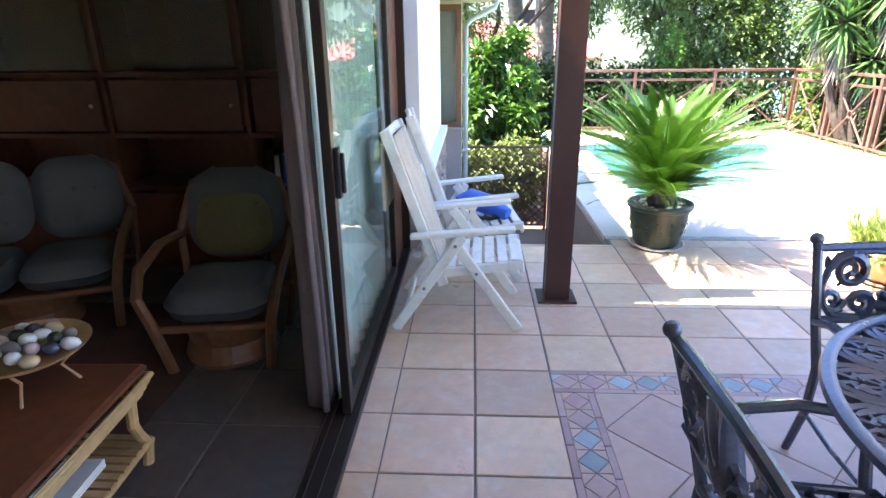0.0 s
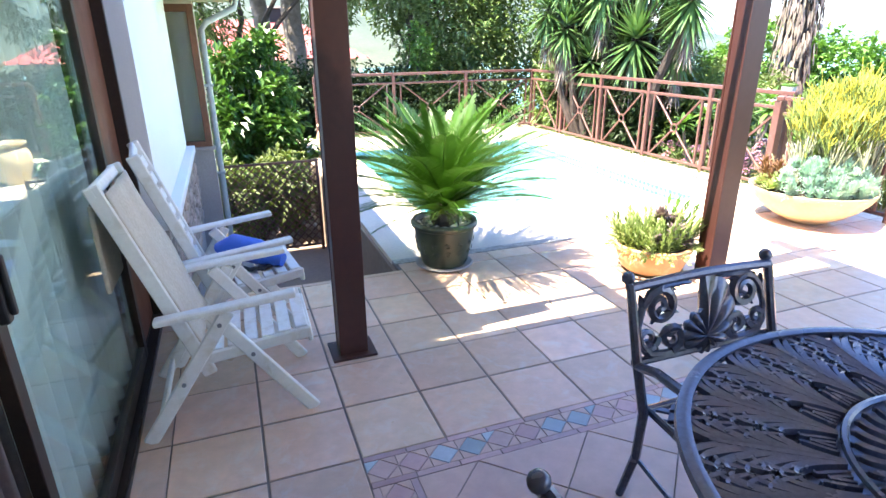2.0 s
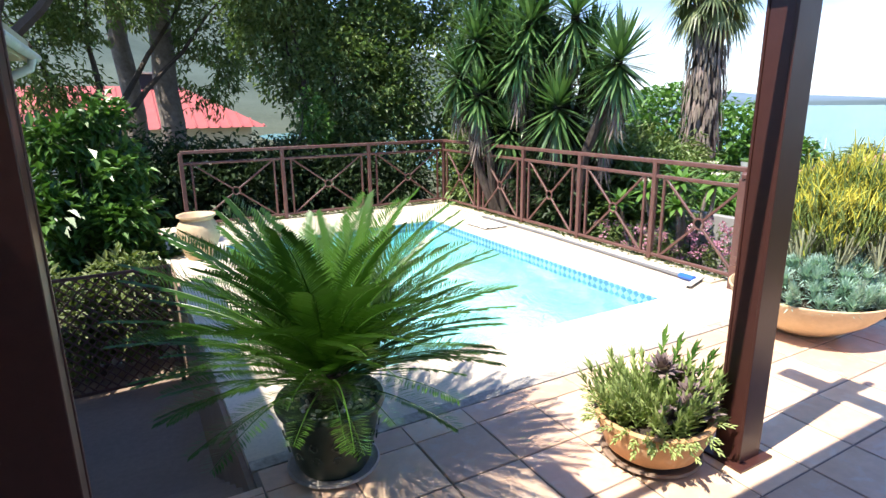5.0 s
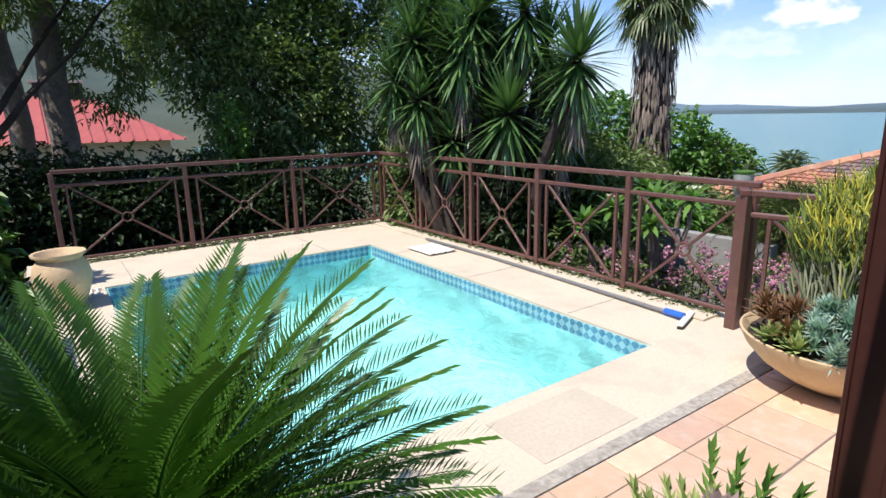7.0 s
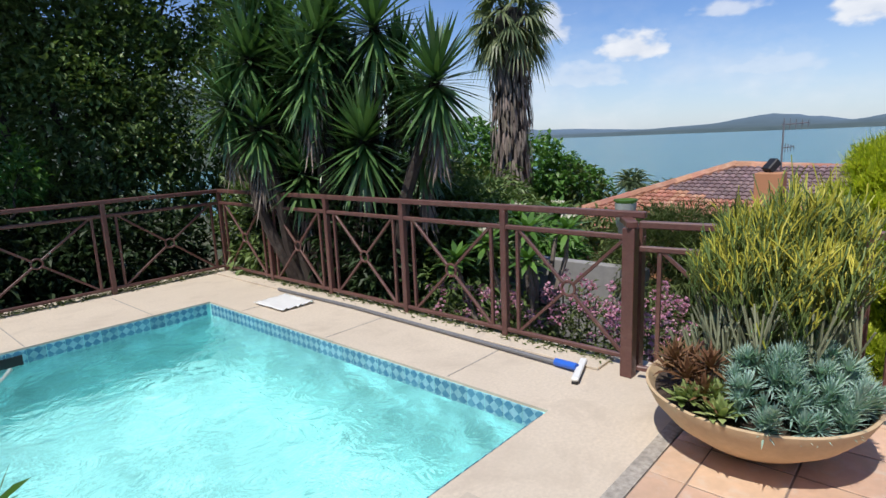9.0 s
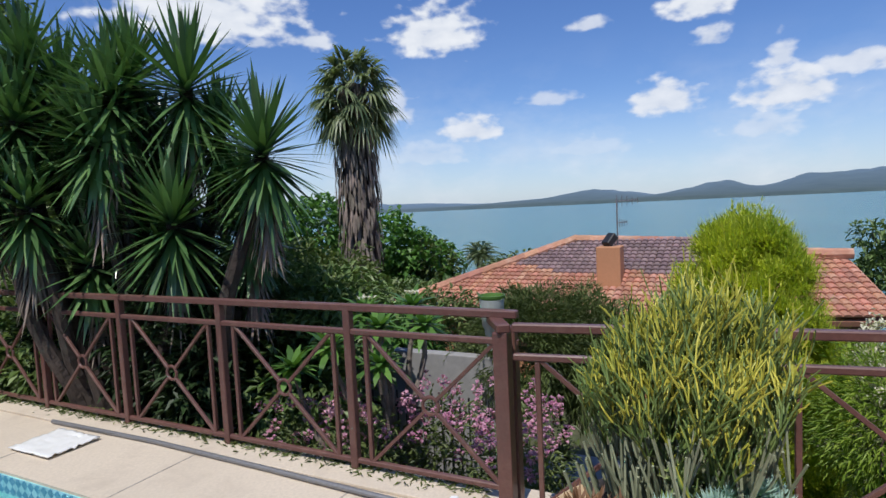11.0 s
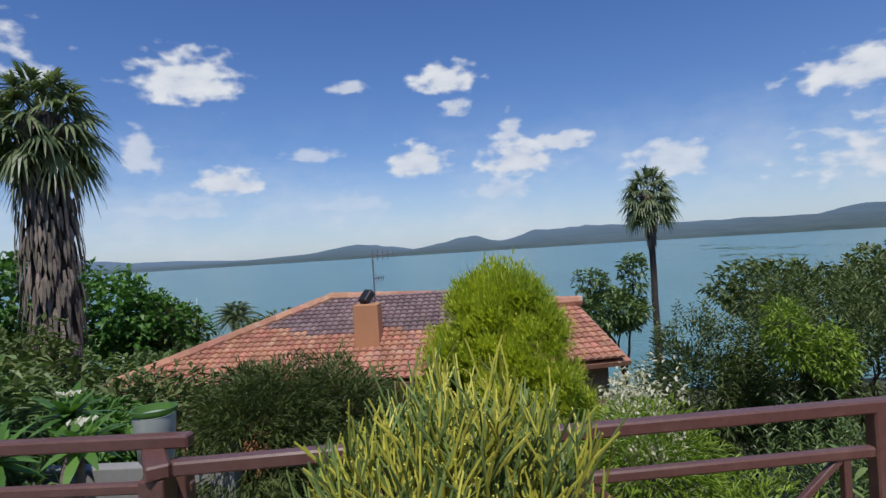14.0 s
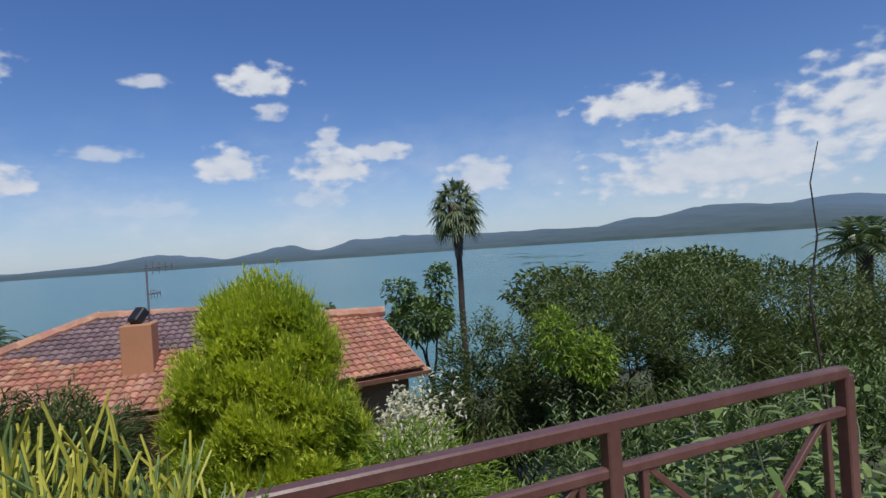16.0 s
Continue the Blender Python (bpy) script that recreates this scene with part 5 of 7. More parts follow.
def pool_fittings():
    b = thing("pool_brush", 5.42, 5.38, 0, "white pool brush head with a blue sleeve on a long pole", "pool brush", turn=0)
    bm = bmesh.new()
    beam(bm, (-0.14, -0.06, 0.035), (0.22, 0.06, 0.035), 0.05, 0.022, (0, 0, 1), 0.006)
    part("head", bm, M_PLASTIC, b)
    bm = bmesh.new()
    beam(bm, (-0.14, -0.06, 0.012), (0.22, 0.06, 0.012), 0.042, 0.024, (0, 0, 1), 0.003)
    part("bristle", bm, M_BLACK, b)
    bm = bmesh.new()
    tube(bm, [(0.04, 0.02, 0.045), (0.06, 0.20, 0.035)], 0.028, 12)
    part("sleeve", bm, M_BLUE, b)
    bm = bmesh.new()
    tube(bm, [(0.06, 0.20, 0.03), (0.12, 1.4, 0.022), (0.16, 2.6, 0.022), (0.14, 3.9, 0.022)], 0.018, 10)
    part("pole", bm, M_WIRE, b)
    c = thing("kerb_strip", 5.60, 5.2, 0, "pale raised kerb along the fence with a dark joint", "kerb", kind="structure")
    bm = bmesh.new()
    box(bm, -0.02, 0.24, 0.1, 5.6, 0.001, 0.022, 0.005)
    part("kerb", bm, M_DECK, c)
    s = thing("pool_skimmer", 3.0, PY1, -0.12, "dark skimmer opening in the pool wall", "skimmer")
    bm = bmesh.new()
    box(bm, -0.12, 0.12, -0.032, -0.021, -0.04, 0.07, 0.004)
    part("mouth", bm, M_BLACK, s)
    h = thing("pool_hose", 2.0, 9.0, -0.10, "pale blue pool cleaner hose in the water", "hose")
    bm = bmesh.new()
    tube(bm, [(1.0, 0.4, -0.02), (0.85, 0.15, -0.06), (0.6, -0.2, -0.03), (0.2, -0.35, -0.05), (-0.1, -0.3, -0.1)], 0.018, 8)
    part("hose", bm, M_PALEPOT, h)
    g = thing("towel_rack", 1.62, 9.35, 0, "small white plastic grid on the pool edge", "grid")
    for i in range(4):
        bm = bmesh.new()
        box(bm, -0.09 + 0.055 * i, -0.07 + 0.055 * i, -0.12, 0.12, 0, 0.03, 0.003)
        part("bar", bm, M_PLASTIC, g)
    for y in (-0.12, 0.10):
        bm = bmesh.new()
        box(bm, -0.10, 0.125, y, y + 0.02, 0.003, 0.027, 0.003)
        part("bar", bm, M_PLASTIC, g)
    solid("pebble_strip", [(DECK_W, XE, DECK_Y - 0.085, DECK_Y + 0.0, -0.006, 0.004)], M_EDGE, label="rough pebble joint between deck and tiles", category="joint")
    solid("deck_patch", [(3.20, 3.92, DECK_Y + 0.06, PY0 - 0.12, 0.0, 0.004)], M_PATCH, label="greyer repaired patch of the pool deck", category="deck patch")


pool_fittings()


def bucket():
    b = thing("hanging_bucket", 5.90, 5.26, 0.86, "grey plastic bucket with a green rim hung on the fence post", "bucket")
    bm = bmesh.new()
    lathe(bm, [(0.001, 0.0), (0.038, 0.0), (0.05, 0.12), (0.062, 0.14), (0.075, 0.30), (0.07, 0.30), (0.001, 0.28)], 28)
    part("body", bm, M_PALEPOT, b, smooth=True)
    bm = bmesh.new()
    lathe(bm, [(0.070, 0.312), (0.081, 0.312), (0.082, 0.325), (0.072, 0.325), (0.066, 0.30)], 28)
    part("rim", bm, M_HEDGE, b, "green rim", True)
    bm = bmesh.new()
    beam(bm, (-0.06, -0.04, 0.10), (-0.15, -0.14, 0.10), 0.02, 0.02)
    part("bracket", bm, M_FENCE, b)


bucket()


def towel():
    t = thing("towel", 5.28, 8.75, 0, "crumpled white towel lying on the pool deck", "towel")
    n = 14
    bm = bmesh.new()
    g = [[bm.verts.new((0.20 * (2 * i / n - 1) + 0.02 * noise.noise(Vector((i, j, 1))), 0.26 * (2 * j / n - 1), 0.008 + 0.020 * (1 + noise.noise(Vector((i * 0.8, j * 0.7, 4)))))) for j in range(n + 1)] for i in range(n + 1)]
    for i in range(n):
        for j in range(n):
            bm.faces.new((g[i][j], g[i + 1][j], g[i + 1][j + 1], g[i][j + 1]))
    part("cloth", bm, M_PLASTIC, t, smooth=True).modifiers.new("thick", "SOLIDIFY").thickness = 0.006


towel()


def deck_details():
    for i, x in enumerate((2.05, 3.15, 4.25)):
        solid("deck_joint", [(x, x + 0.012, PY1 + 0.02, 10.7, 0.0, 0.002)], M_EDGE, label="dark joint across the pool deck", category="joint")
    for y in (6.1, 7.5, 8.9):
        solid("deck_joint", [(PX1 + 0.02, 5.56, y, y + 0.012, 0.0, 0.002)], M_EDGE, label="dark joint across the pool deck", category="joint")
    L = Leaves(200)
    r = L.r
    for i in range(2600):
        y = r.uniform(5.3, 10.8)
        x = 5.80 + r.gauss(0.0, 0.05)
        L.blade((x, y, r.uniform(0.0, 0.03)), (r.uniform(-1, 1), r.uniform(-1, 1), r.uniform(0, 0.7)), r.uniform(0.03, 0.09), 0.012, 0.2)
    for i in range(1800):
        L.blade((r.uniform(1.4, 5.7), 10.93 + r.gauss(0, 0.05), r.uniform(0, 0.03)), (r.uniform(-1, 1), r.uniform(-1, 1), r.uniform(0, 0.7)), r.uniform(0.03, 0.08), 0.012, 0.2)
    g = L.put("ground_cover", M_OLIVE)
    tagged(g, "low green creeper and dry litter along the fence foot", "ground cover", kind="stuff")


deck_details()

# ---- trees and garden ----


def trunk_between(bm, a, b, r0, r1, bend=0.15, seed=0, n=8):
    a, b = Vector(a), Vector(b)
    off = Vector((seed * 1.7, seed * 0.9, 0))
    pts = []
    for i in range(9):
        s = i / 8
        w = Vector((noise.noise(Vector((s * 3, 0, 0)) + off), noise.noise(Vector((0, s * 3, 0)) + off), 0)) * bend * math.sin(math.pi * s)
        pts.append(a.lerp(b, s) + w)
    tube(bm, pts, [r0 + (r1 - r0) * i / 8 for i in range(9)], n)


def tree(name, x, y, z0, crowns, leaf, width, count, mat, bark, label, trunk_r=0.14, seed=1, gap=0.5, category="tree", outward=0.7, shell=0.5, freq=1.4, shoots=0):
    """A trunk with a limb to each crown lump, and leaves round them."""
    t = thing(name, x, y, z0, label, category)
    total = sum(c[3] * c[4] * c[5] for c in crowns)
    top = min(c[2] - 0.3 * c[5] for c in crowns)
    fork = (0, 0, max(0.3, (top - z0) * 0.55))
    bm = bmesh.new()
    trunk_between(bm, (0, 0, -0.1), fork, trunk_r, trunk_r * 0.75, 0.2, seed)
    part("trunk", bm, bark, t, smooth=True)
    L = Leaves(seed)
    for i, (cx, cy, cz, sx, sy, sz) in enumerate(crowns):
        bm = bmesh.new()
        trunk_between(bm, fork, (cx - x, cy - y, cz - z0 + 0.2 * sz), trunk_r * 0.6, trunk_r * 0.12, 0.3, seed + i, 6)
        part("limb", bm, bark, t)
        L.cloud((cx - x, cy - y, cz - z0), (sx, sy, sz), int(count * sx * sy * sz / total), leaf, width, outward, shell, gap, freq)
        for k in range(shoots):
            a, q = L.r.uniform(0, math.tau), math.sqrt(L.r.random())
            p = Vector((cx - x + sx * q * math.cos(a), cy - y + sy * q * math.sin(a), cz - z0 + sz * 0.9 * math.sqrt(1.05 - q * q)))
            lean = Vector((L.r.uniform(-0.3, 0.3), L.r.uniform(-0.3, 0.3), 1)).normalized()
            high = L.r.uniform(0.12, 0.42)
            for m in range(int(high / 0.016)):
                b = m * 2.4
                L.blade(p + lean * 0.016 * m, (math.cos(b), math.sin(b), 0.8), leaf * L.r.uniform(0.6, 1.0), width, 0.1, 0.2)
    L.put("crown", mat, t)
    return t


# Dark trees beyond the far fence.
tree("tree", 4.7, 13.6, -1.0, [(5.2, 13.4, 2.2, 1.25, 1.1, 1.5), (5.5, 13.2, 1.2, 1.0, 0.9, 1.3), (4.3, 13.5, 0.4, 1.1, 0.9, 1.0), (3.9, 13.9, 3.0, 1.0, 0.8, 0.95), (3.85, 14.5, 2.35, 0.55, 0.6, 0.6), (4.3, 14.4, 1.7, 0.5, 0.5, 0.6), (4.6, 13.6, 2.3, 0.7, 0.7, 0.7), (4.5, 14.2, 4.0, 1.7, 1.2, 1.4), (3.7, 13.6, 4.3, 1.2, 1.0, 1.2), (5.6, 13.8, 3.4, 1.0, 1.0, 1.3), (4.8, 14.0, 5.6, 1.8, 1.2, 1.3), (6.6, 13.4, 2.2, 1.3, 1.0, 1.8), (6.8, 13.6, 4.4, 1.3, 1.0, 1.6)],
     0.12, 0.065, 52000, M_TREE, M_BARK, "dense dark olive-green tree behind the pool fence", seed=31)
tree("tree", 0.4, 15.4, -1.0, [(0.6, 15.0, 3.9, 1.4, 1.1, 1.0), (-0.8, 15.2, 3.2, 1.5, 1.2, 2.2), (2.9, 16.8, 4.2, 1.0, 1.0, 2.6), (3.1, 15.6, 3.7, 0.7, 0.6, 1.4)],
     0.15, 0.05, 19000, M_TREE, M_BARK, "tall dark tree with drooping fine leaves", seed=32, gap=0.62)
# Unseen tree added above the view to keep sun off the hedge.
tree("tree", -0.8, 13.2, -1.0, [(-1.6, 12.6, 5.3, 1.3, 1.1, 0.8), (0.3, 12.7, 5.5, 1.4, 1.1, 0.8), (2.0, 12.8, 5.6, 1.3, 1.1, 0.8), (-0.6, 12.8, 6.4, 1.5, 1.1, 0.7)],
     0.15, 0.06, 15000, M_TREE, M_BARK, "added out-of-view tree that blocks sun from the hedge", 0.18, seed=39, shell=0.3)
tree("tree", 3.3, 11.9, -1.0, [(3.95, 12.3, 1.35, 0.25, 0.25, 0.5), (3.8, 12.3, 1.75, 0.22, 0.22, 0.3)], 0.10, 0.06, 700, M_HEDGE, M_BARK, "young light green tree among darker foliage", 0.04, seed=33, gap=0.55)
# Hedge in dark leaves, so the shade of the trees is in its colour.
tree("hedge", 3.0, 12.0, -1.0, [(0.6, 12.2, 0.35, 1.3, 0.7, 1.1), (1.7, 12.3, 0.35, 1.2, 0.6, 0.95), (2.6, 12.2, 0.3, 1.6, 0.7, 0.95), (3.4, 12.5, 0.3, 1.2, 0.6, 0.9), (4.6, 12.0, 0.2, 1.6, 0.7, 0.9)], 0.12, 0.06, 26000, M_SHADE, M_BARK, "leafy hedge behind the balustrade, its shade put into dark leaves", 0.05, seed=34, category="hedge", shell=0.3)
tree("shrub", 0.45, 9.9, -1.3, [(0.35, 9.6, 0.1, 0.5, 0.5, 0.6), (0.0, 9.4, 0.55, 0.34, 0.34, 0.36), (0.75, 9.5, 0.45, 0.36, 0.34, 0.34), (0.35, 9.5, 0.95, 0.36, 0.36, 0.34), (0.8, 9.8, 1.05, 0.30, 0.32, 0.30), (0.1, 9.8, 1.35, 0.34, 0.34, 0.30), (0.55, 10.0, 1.62, 0.36, 0.34, 0.28), (0.95, 9.4, -0.1, 0.34, 0.34, 0.34)],
     0.15, 0.075, 7000, M_BROAD, M_BARK, "glossy bright green broad-leaved shrub beside the house", 0.05, seed=35, gap=0.68, category="shrub", shell=0.25, freq=2.4)
tree("shrub", 0.3, 8.75, -1.05, [(0.05, 8.7, -0.45, 0.45, 0.45, 0.55), (0.65, 8.75, -0.35, 0.42, 0.40, 0.6)], 0.12, 0.05, 3500, M_OLIVE, M_BARK, "low dark green shrub below the landing", 0.03, seed=36, category="shrub", shell=0.3)


def tall_trunk(x, y, r, top, label, seed):
    t = thing("tall_tree", x, y, -1.0, label, "tree")
    bm = bmesh.new()
    trunk_between(bm, (0, 0, 0), (0.1, 0, top + 1.0), r, r * 0.8, 0.25, seed, 12)
    part("trunk", bm, M_PALEBARK, t, smooth=True)
    L = Leaves(seed)
    for i in range(5):
        L.cloud((L.r.uniform(-1.4, 1.4), L.r.uniform(-1, 1), top + 0.6 + L.r.uniform(-0.8, 1.2)), (1.1, 1.0, 0.7), 1500, 0.16, 0.05, 0.5, 0.3, 0.6)
    L.put("crown", M_TREE, t)


tall_trunk(1.80, 16.6, 0.28, 5.4, "tall tree with a pale straight trunk", 41)
tall_trunk(1.15, 17.6, 0.24, 5.8, "tall tree with a pale straight trunk", 42)


tree("tree", 8.2, 12.6, -1.5, [(7.9, 12.4, 1.2, 1.2, 1.0, 1.5), (8.0, 12.2, 2.8, 1.0, 1.0, 0.9), (7.0, 11.6, 0.4, 0.9, 0.8, 1.2)], 0.13, 0.065, 14000, M_TREE, M_BARK, "dark leafy tree behind the yucca", seed=37)


def yucca():
    t = thing("yucca", 6.35, 9.0, -1.0, "many-headed yucca with stiff sword-shaped leaves behind the fence", "yucca")
    heads = [(6.2, 8.35, 1.75, 0.70), (6.45, 8.35, 2.95, 0.72), (6.4, 7.45, 2.30, 0.66), (6.2, 9.75, 3.05, 0.72), (5.75, 9.75, 2.75, 0.66), (6.34, 8.95, 3.1, 0.66), (6.0, 9.0, 2.5, 0.62),
             (5.70, 9.60, 1.95, 0.58), (6.75, 8.3, 2.55, 0.60), (6.3, 9.7, 2.2, 0.62), (6.75, 9.2, 2.5, 0.62), (5.95, 9.9, 3.3, 0.66), (6.75, 8.0, 2.0, 0.50), (6.65, 9.35, 1.7, 0.6), (5.55, 9.95, 2.25, 0.6),
             (6.15, 9.35, 2.6, 0.65), (6.6, 8.75, 2.1, 0.6), (6.1, 8.9, 2.9, 0.68), (6.45, 8.85, 1.55, 0.6), (6.3, 9.2, 1.9, 0.6), (6.75, 8.0, 1.6, 0.5), (6.05, 9.3, 1.4, 0.55)]
    for i, (x, y, z, ln) in enumerate(heads):
        x, y, z = x - 6.35, y - 9.0, z + 1.0
        bm = bmesh.new()
        trunk_between(bm, (0.35 * x, 0.35 * y, 0), (x, y, z - 0.05), 0.085, 0.055, 0.2, i, 8)
        part("trunk", bm, M_BARK, t, smooth=True)
        L = Leaves(50 + i)
        for k in range(165):
            a, s = k * 2.39996, k / 165
            e = radians(88 - 158 * s ** 0.85 + L.r.uniform(-7, 7))
            w = Vector((math.cos(a) * math.cos(e), math.sin(a) * math.cos(e), math.sin(e)))
            L.blade(Vector((x, y, z - 0.20 * s)), w, 1.0 * ln * L.r.uniform(0.80, 1.12), 0.062, 0.01 + 0.09 * s, 0.22, 3)
        L.put("leaf_head", M_YUCCA, t)
        D = Leaves(80 + i)
        for k in range(60):
            a = k * 2.39996
            D.blade(Vector((x, y, z - 0.2 - 0.008 * k)), Vector((math.cos(a) * 0.35, math.sin(a) * 0.35, -1)), 0.55 * D.r.uniform(0.7, 1.1), 0.03, 0.0, 0.2, 2)
        D.put("dry_leaf", M_THATCH, t, "dry hanging leaves")


yucca()
# Added dark shrub filling what is only shade under the yucca heads.
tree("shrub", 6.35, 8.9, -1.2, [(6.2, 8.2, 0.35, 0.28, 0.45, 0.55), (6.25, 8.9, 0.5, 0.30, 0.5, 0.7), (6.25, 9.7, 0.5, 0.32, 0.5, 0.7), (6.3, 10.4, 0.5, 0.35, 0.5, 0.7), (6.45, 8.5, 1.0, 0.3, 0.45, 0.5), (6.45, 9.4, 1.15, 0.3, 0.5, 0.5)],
     0.13, 0.05, 9000, M_SHADE, M_BARK, "added shrub under the yucca heads, its dark leaves standing for shade", 0.04, seed=38, category="shrub", shell=0.2)


def fan_leaf(L, c, way, stalk, size, droop):
    """A fan of narrow blades at the end of a stalk, their tips hanging."""
    way = Vector(way).normalized()
    side = way.cross(Vector((0, 0, 1)))
    side = side.normalized() if side.length > 1e-3 else Vector((1, 0, 0))
    up = side.cross(way)
    hub = Vector(c) + way * stalk - Vector((0, 0, droop * stalk * 0.25))
    L.blade(c, hub - Vector(c), stalk, 0.04, 0, 0.2)
    tilt = L.r.uniform(-0.35, 0.35)
    for k in range(21):
        a = radians(-120 + 12 * k)
        w = way * math.cos(a) + (side + up * tilt) * math.sin(a) + up * (0.22 * math.cos(a) - 0.12)
        L.blade(hub, w, size * (0.78 + 0.22 * math.cos(a)) * L.r.uniform(0.9, 1.08), size * 0.105, (0.30 + droop) * L.r.uniform(0.7, 1.3), 0.3, 4)


def fan_palm(x, y, z0, trunk_r, skirt_low, crown_z, spread, label, seed, thin=False):
    t = thing("fan_palm", x, y, z0, label, "palm tree")
    bm = bmesh.new()
    trunk_between(bm, (0, 0, 0), (0, 0, crown_z - z0), trunk_r * (1.0 if not thin else 1.1), trunk_r * 0.8, 0.1, seed, 14)
    part("trunk", bm, M_BARK, t, smooth=True)
    D = Leaves(seed)
    h = crown_z - skirt_low
    for i in range(900 if not thin else 420):
        s = D.r.random()
        a = D.r.uniform(0, math.tau)
        r = (trunk_r * (0.95 + 0.35 * D.r.random())) if not thin else spread * (0.08 + 0.20 * s) * D.r.uniform(0.7, 1.0)
        z = skirt_low - z0 + h * s * 0.92 + 0.3
        D.blade((r * math.cos(a), r * math.sin(a), z), (0.12 * math.cos(a), 0.12 * math.sin(a), -1), D.r.uniform(0.5, 0.95) * spread * 0.42, 0.05 * spread, 0, 0.35, 2)
    D.put("dry_skirt", M_THATCH, t, "brown skirt of dead hanging leaves")
    L = Leaves(seed + 1)
    for i in range(46):
        a, s = i * 2.39996, i / 45
        e = radians(72 - 118 * s)
        w = (math.cos(a) * math.cos(e), math.sin(a) * math.cos(e), math.sin(e))
        fan_leaf(L, (0, 0, crown_z - z0 - 0.25 * spread * s), w, spread * 0.50, spread * 0.50, 0.15 + 0.45 * s)
    L.put("crown", M_PALM, t)
    return t


fan_palm(12.9, 11.02, -3.2, 0.36, 0.3, 4.35, 1.18, "stout fan palm with a thick skirt of dry leaves", 61)
fan_palm(32.7, -4.85, -7.0, 0.17, 1.2, 4.0, 1.75, "slender tall fan palm standing by the lake", 63, True)


def feather_palm(x, y, z0, crown_z, spread, seed, label):
    t = thing("feather_palm", x, y, z0, label, "palm tree")
    bm = bmesh.new()
    trunk_between(bm, (0, 0, 0), (0, 0, crown_z - z0), 0.30 * spread / 2, 0.22 * spread / 2, 0.1, seed, 10)
    part("trunk", bm, M_BARK, t)
    L = Leaves(seed)
    for i in range(34):
        a, s = i * 2.39996, i / 33
        e = radians(75 - 95 * s)
        d = Vector((math.cos(a) * math.cos(e), math.sin(a) * math.cos(e), math.sin(e)))
        for k in range(14):
            q = k / 14
            p = Vector((0, 0, crown_z - z0)) + d * spread * q - Vector((0, 0, 0.55 * spread * q * q))
            for side in (-1, 1):
                w = d * 0.6 + Vector((-math.sin(a), math.cos(a), 0)) * side * 0.8 + Vector((0, 0, -0.35))
                L.blade(p, w, spread * 0.30 * (1 - 0.6 * q), spread * 0.035, 0.2, 0.2)
    L.put("crown", M_PALM, t)


feather_palm(41.0, 20.2, -8.0, -1.9, 2.2, 71, "low feather palm near the lake shore")
feather_palm(22.9, -19.9, -6.0, 0.7, 2.6, 72, "dark feather palm beyond the hedge")

# Trees and shrubs down the slope.
tree("tree", 22.6, 18.6, -4.5, [(21.8, 19.4, 0.9, 2.2, 2.0, 1.5), (23.6, 17.6, 0.2, 2.2, 2.0, 1.6), (21.0, 20.8, -0.3, 2.0, 2.0, 1.5), (24.5, 16.2, -0.9, 1.8, 1.8, 1.5)], 0.30, 0.18, 9000, M_HEDGE, M_BARK, "rounded green tree down the slope", 0.25, seed=81)
tree("tree", 25.6, 16.0, -5.0, [(24.5, 15.7, -0.9, 1.3, 1.3, 1.2), (24.3, 15.8, -2.2, 1.6, 1.5, 1.6)], 0.32, 0.10, 4200, M_OLIVE, M_BARK, "drooping olive-green tree down the slope", 0.15, seed=82)
tree("tree", 18.0, 14.0, -4.0, [(17.2, 15.0, -1.4, 2.2, 2.0, 1.5), (19.6, 12.9, -2.0, 2.0, 2.0, 1.4), (15.2, 13.6, -1.8, 1.8, 1.8, 1.3)], 0.28, 0.14, 8000, M_TREE, M_BARK, "dark green tree behind the balustrade", 0.2, seed=83)
tree("shrub", 9.0, 10.4, -1.8, [(8.6, 10.2, 0.0, 1.2, 1.0, 0.9), (9.8, 9.0, -0.1, 1.1, 1.0, 0.8), (10.8, 10.6, 0.3, 1.2, 1.2, 0.9), (11.2, 8.4, -0.5, 1.2, 1.0, 0.8)], 0.17, 0.065, 11000, M_OLIVE, M_BARK, "olive-green shrub outside the fence", 0.06, seed=84, category="shrub")
tree("shrub", 7.2, 8.9, -1.5, [(7.0, 9.4, 0.2, 0.8, 1.0, 0.9), (7.2, 7.9, 0.0, 0.8, 0.9, 0.8), (6.5, 10.4, 0.2, 0.7, 0.8, 0.9), (7.4, 8.8, 1.0, 0.8, 0.9, 0.7), (7.7, 7.9, 0.6, 0.7, 0.7, 0.6), (7.0, 9.9, 1.3, 0.7, 0.8, 0.8)], 0.13, 0.055, 17000, M_TREE, M_BARK, "dark shrub under the yucca", 0.05, seed=85, category="shrub", shell=0.3)
tree("shrub", 8.6, 8.4, -1.9, [(8.3, 8.6, 0.15, 0.8, 0.6, 0.6), (9.4, 8.2, -0.1, 0.7, 0.7, 0.5)], 0.17, 0.05, 5000, M_HEDGE, M_BARK, "green shrub with narrow leaves outside the fence", 0.05, seed=86, category="shrub")


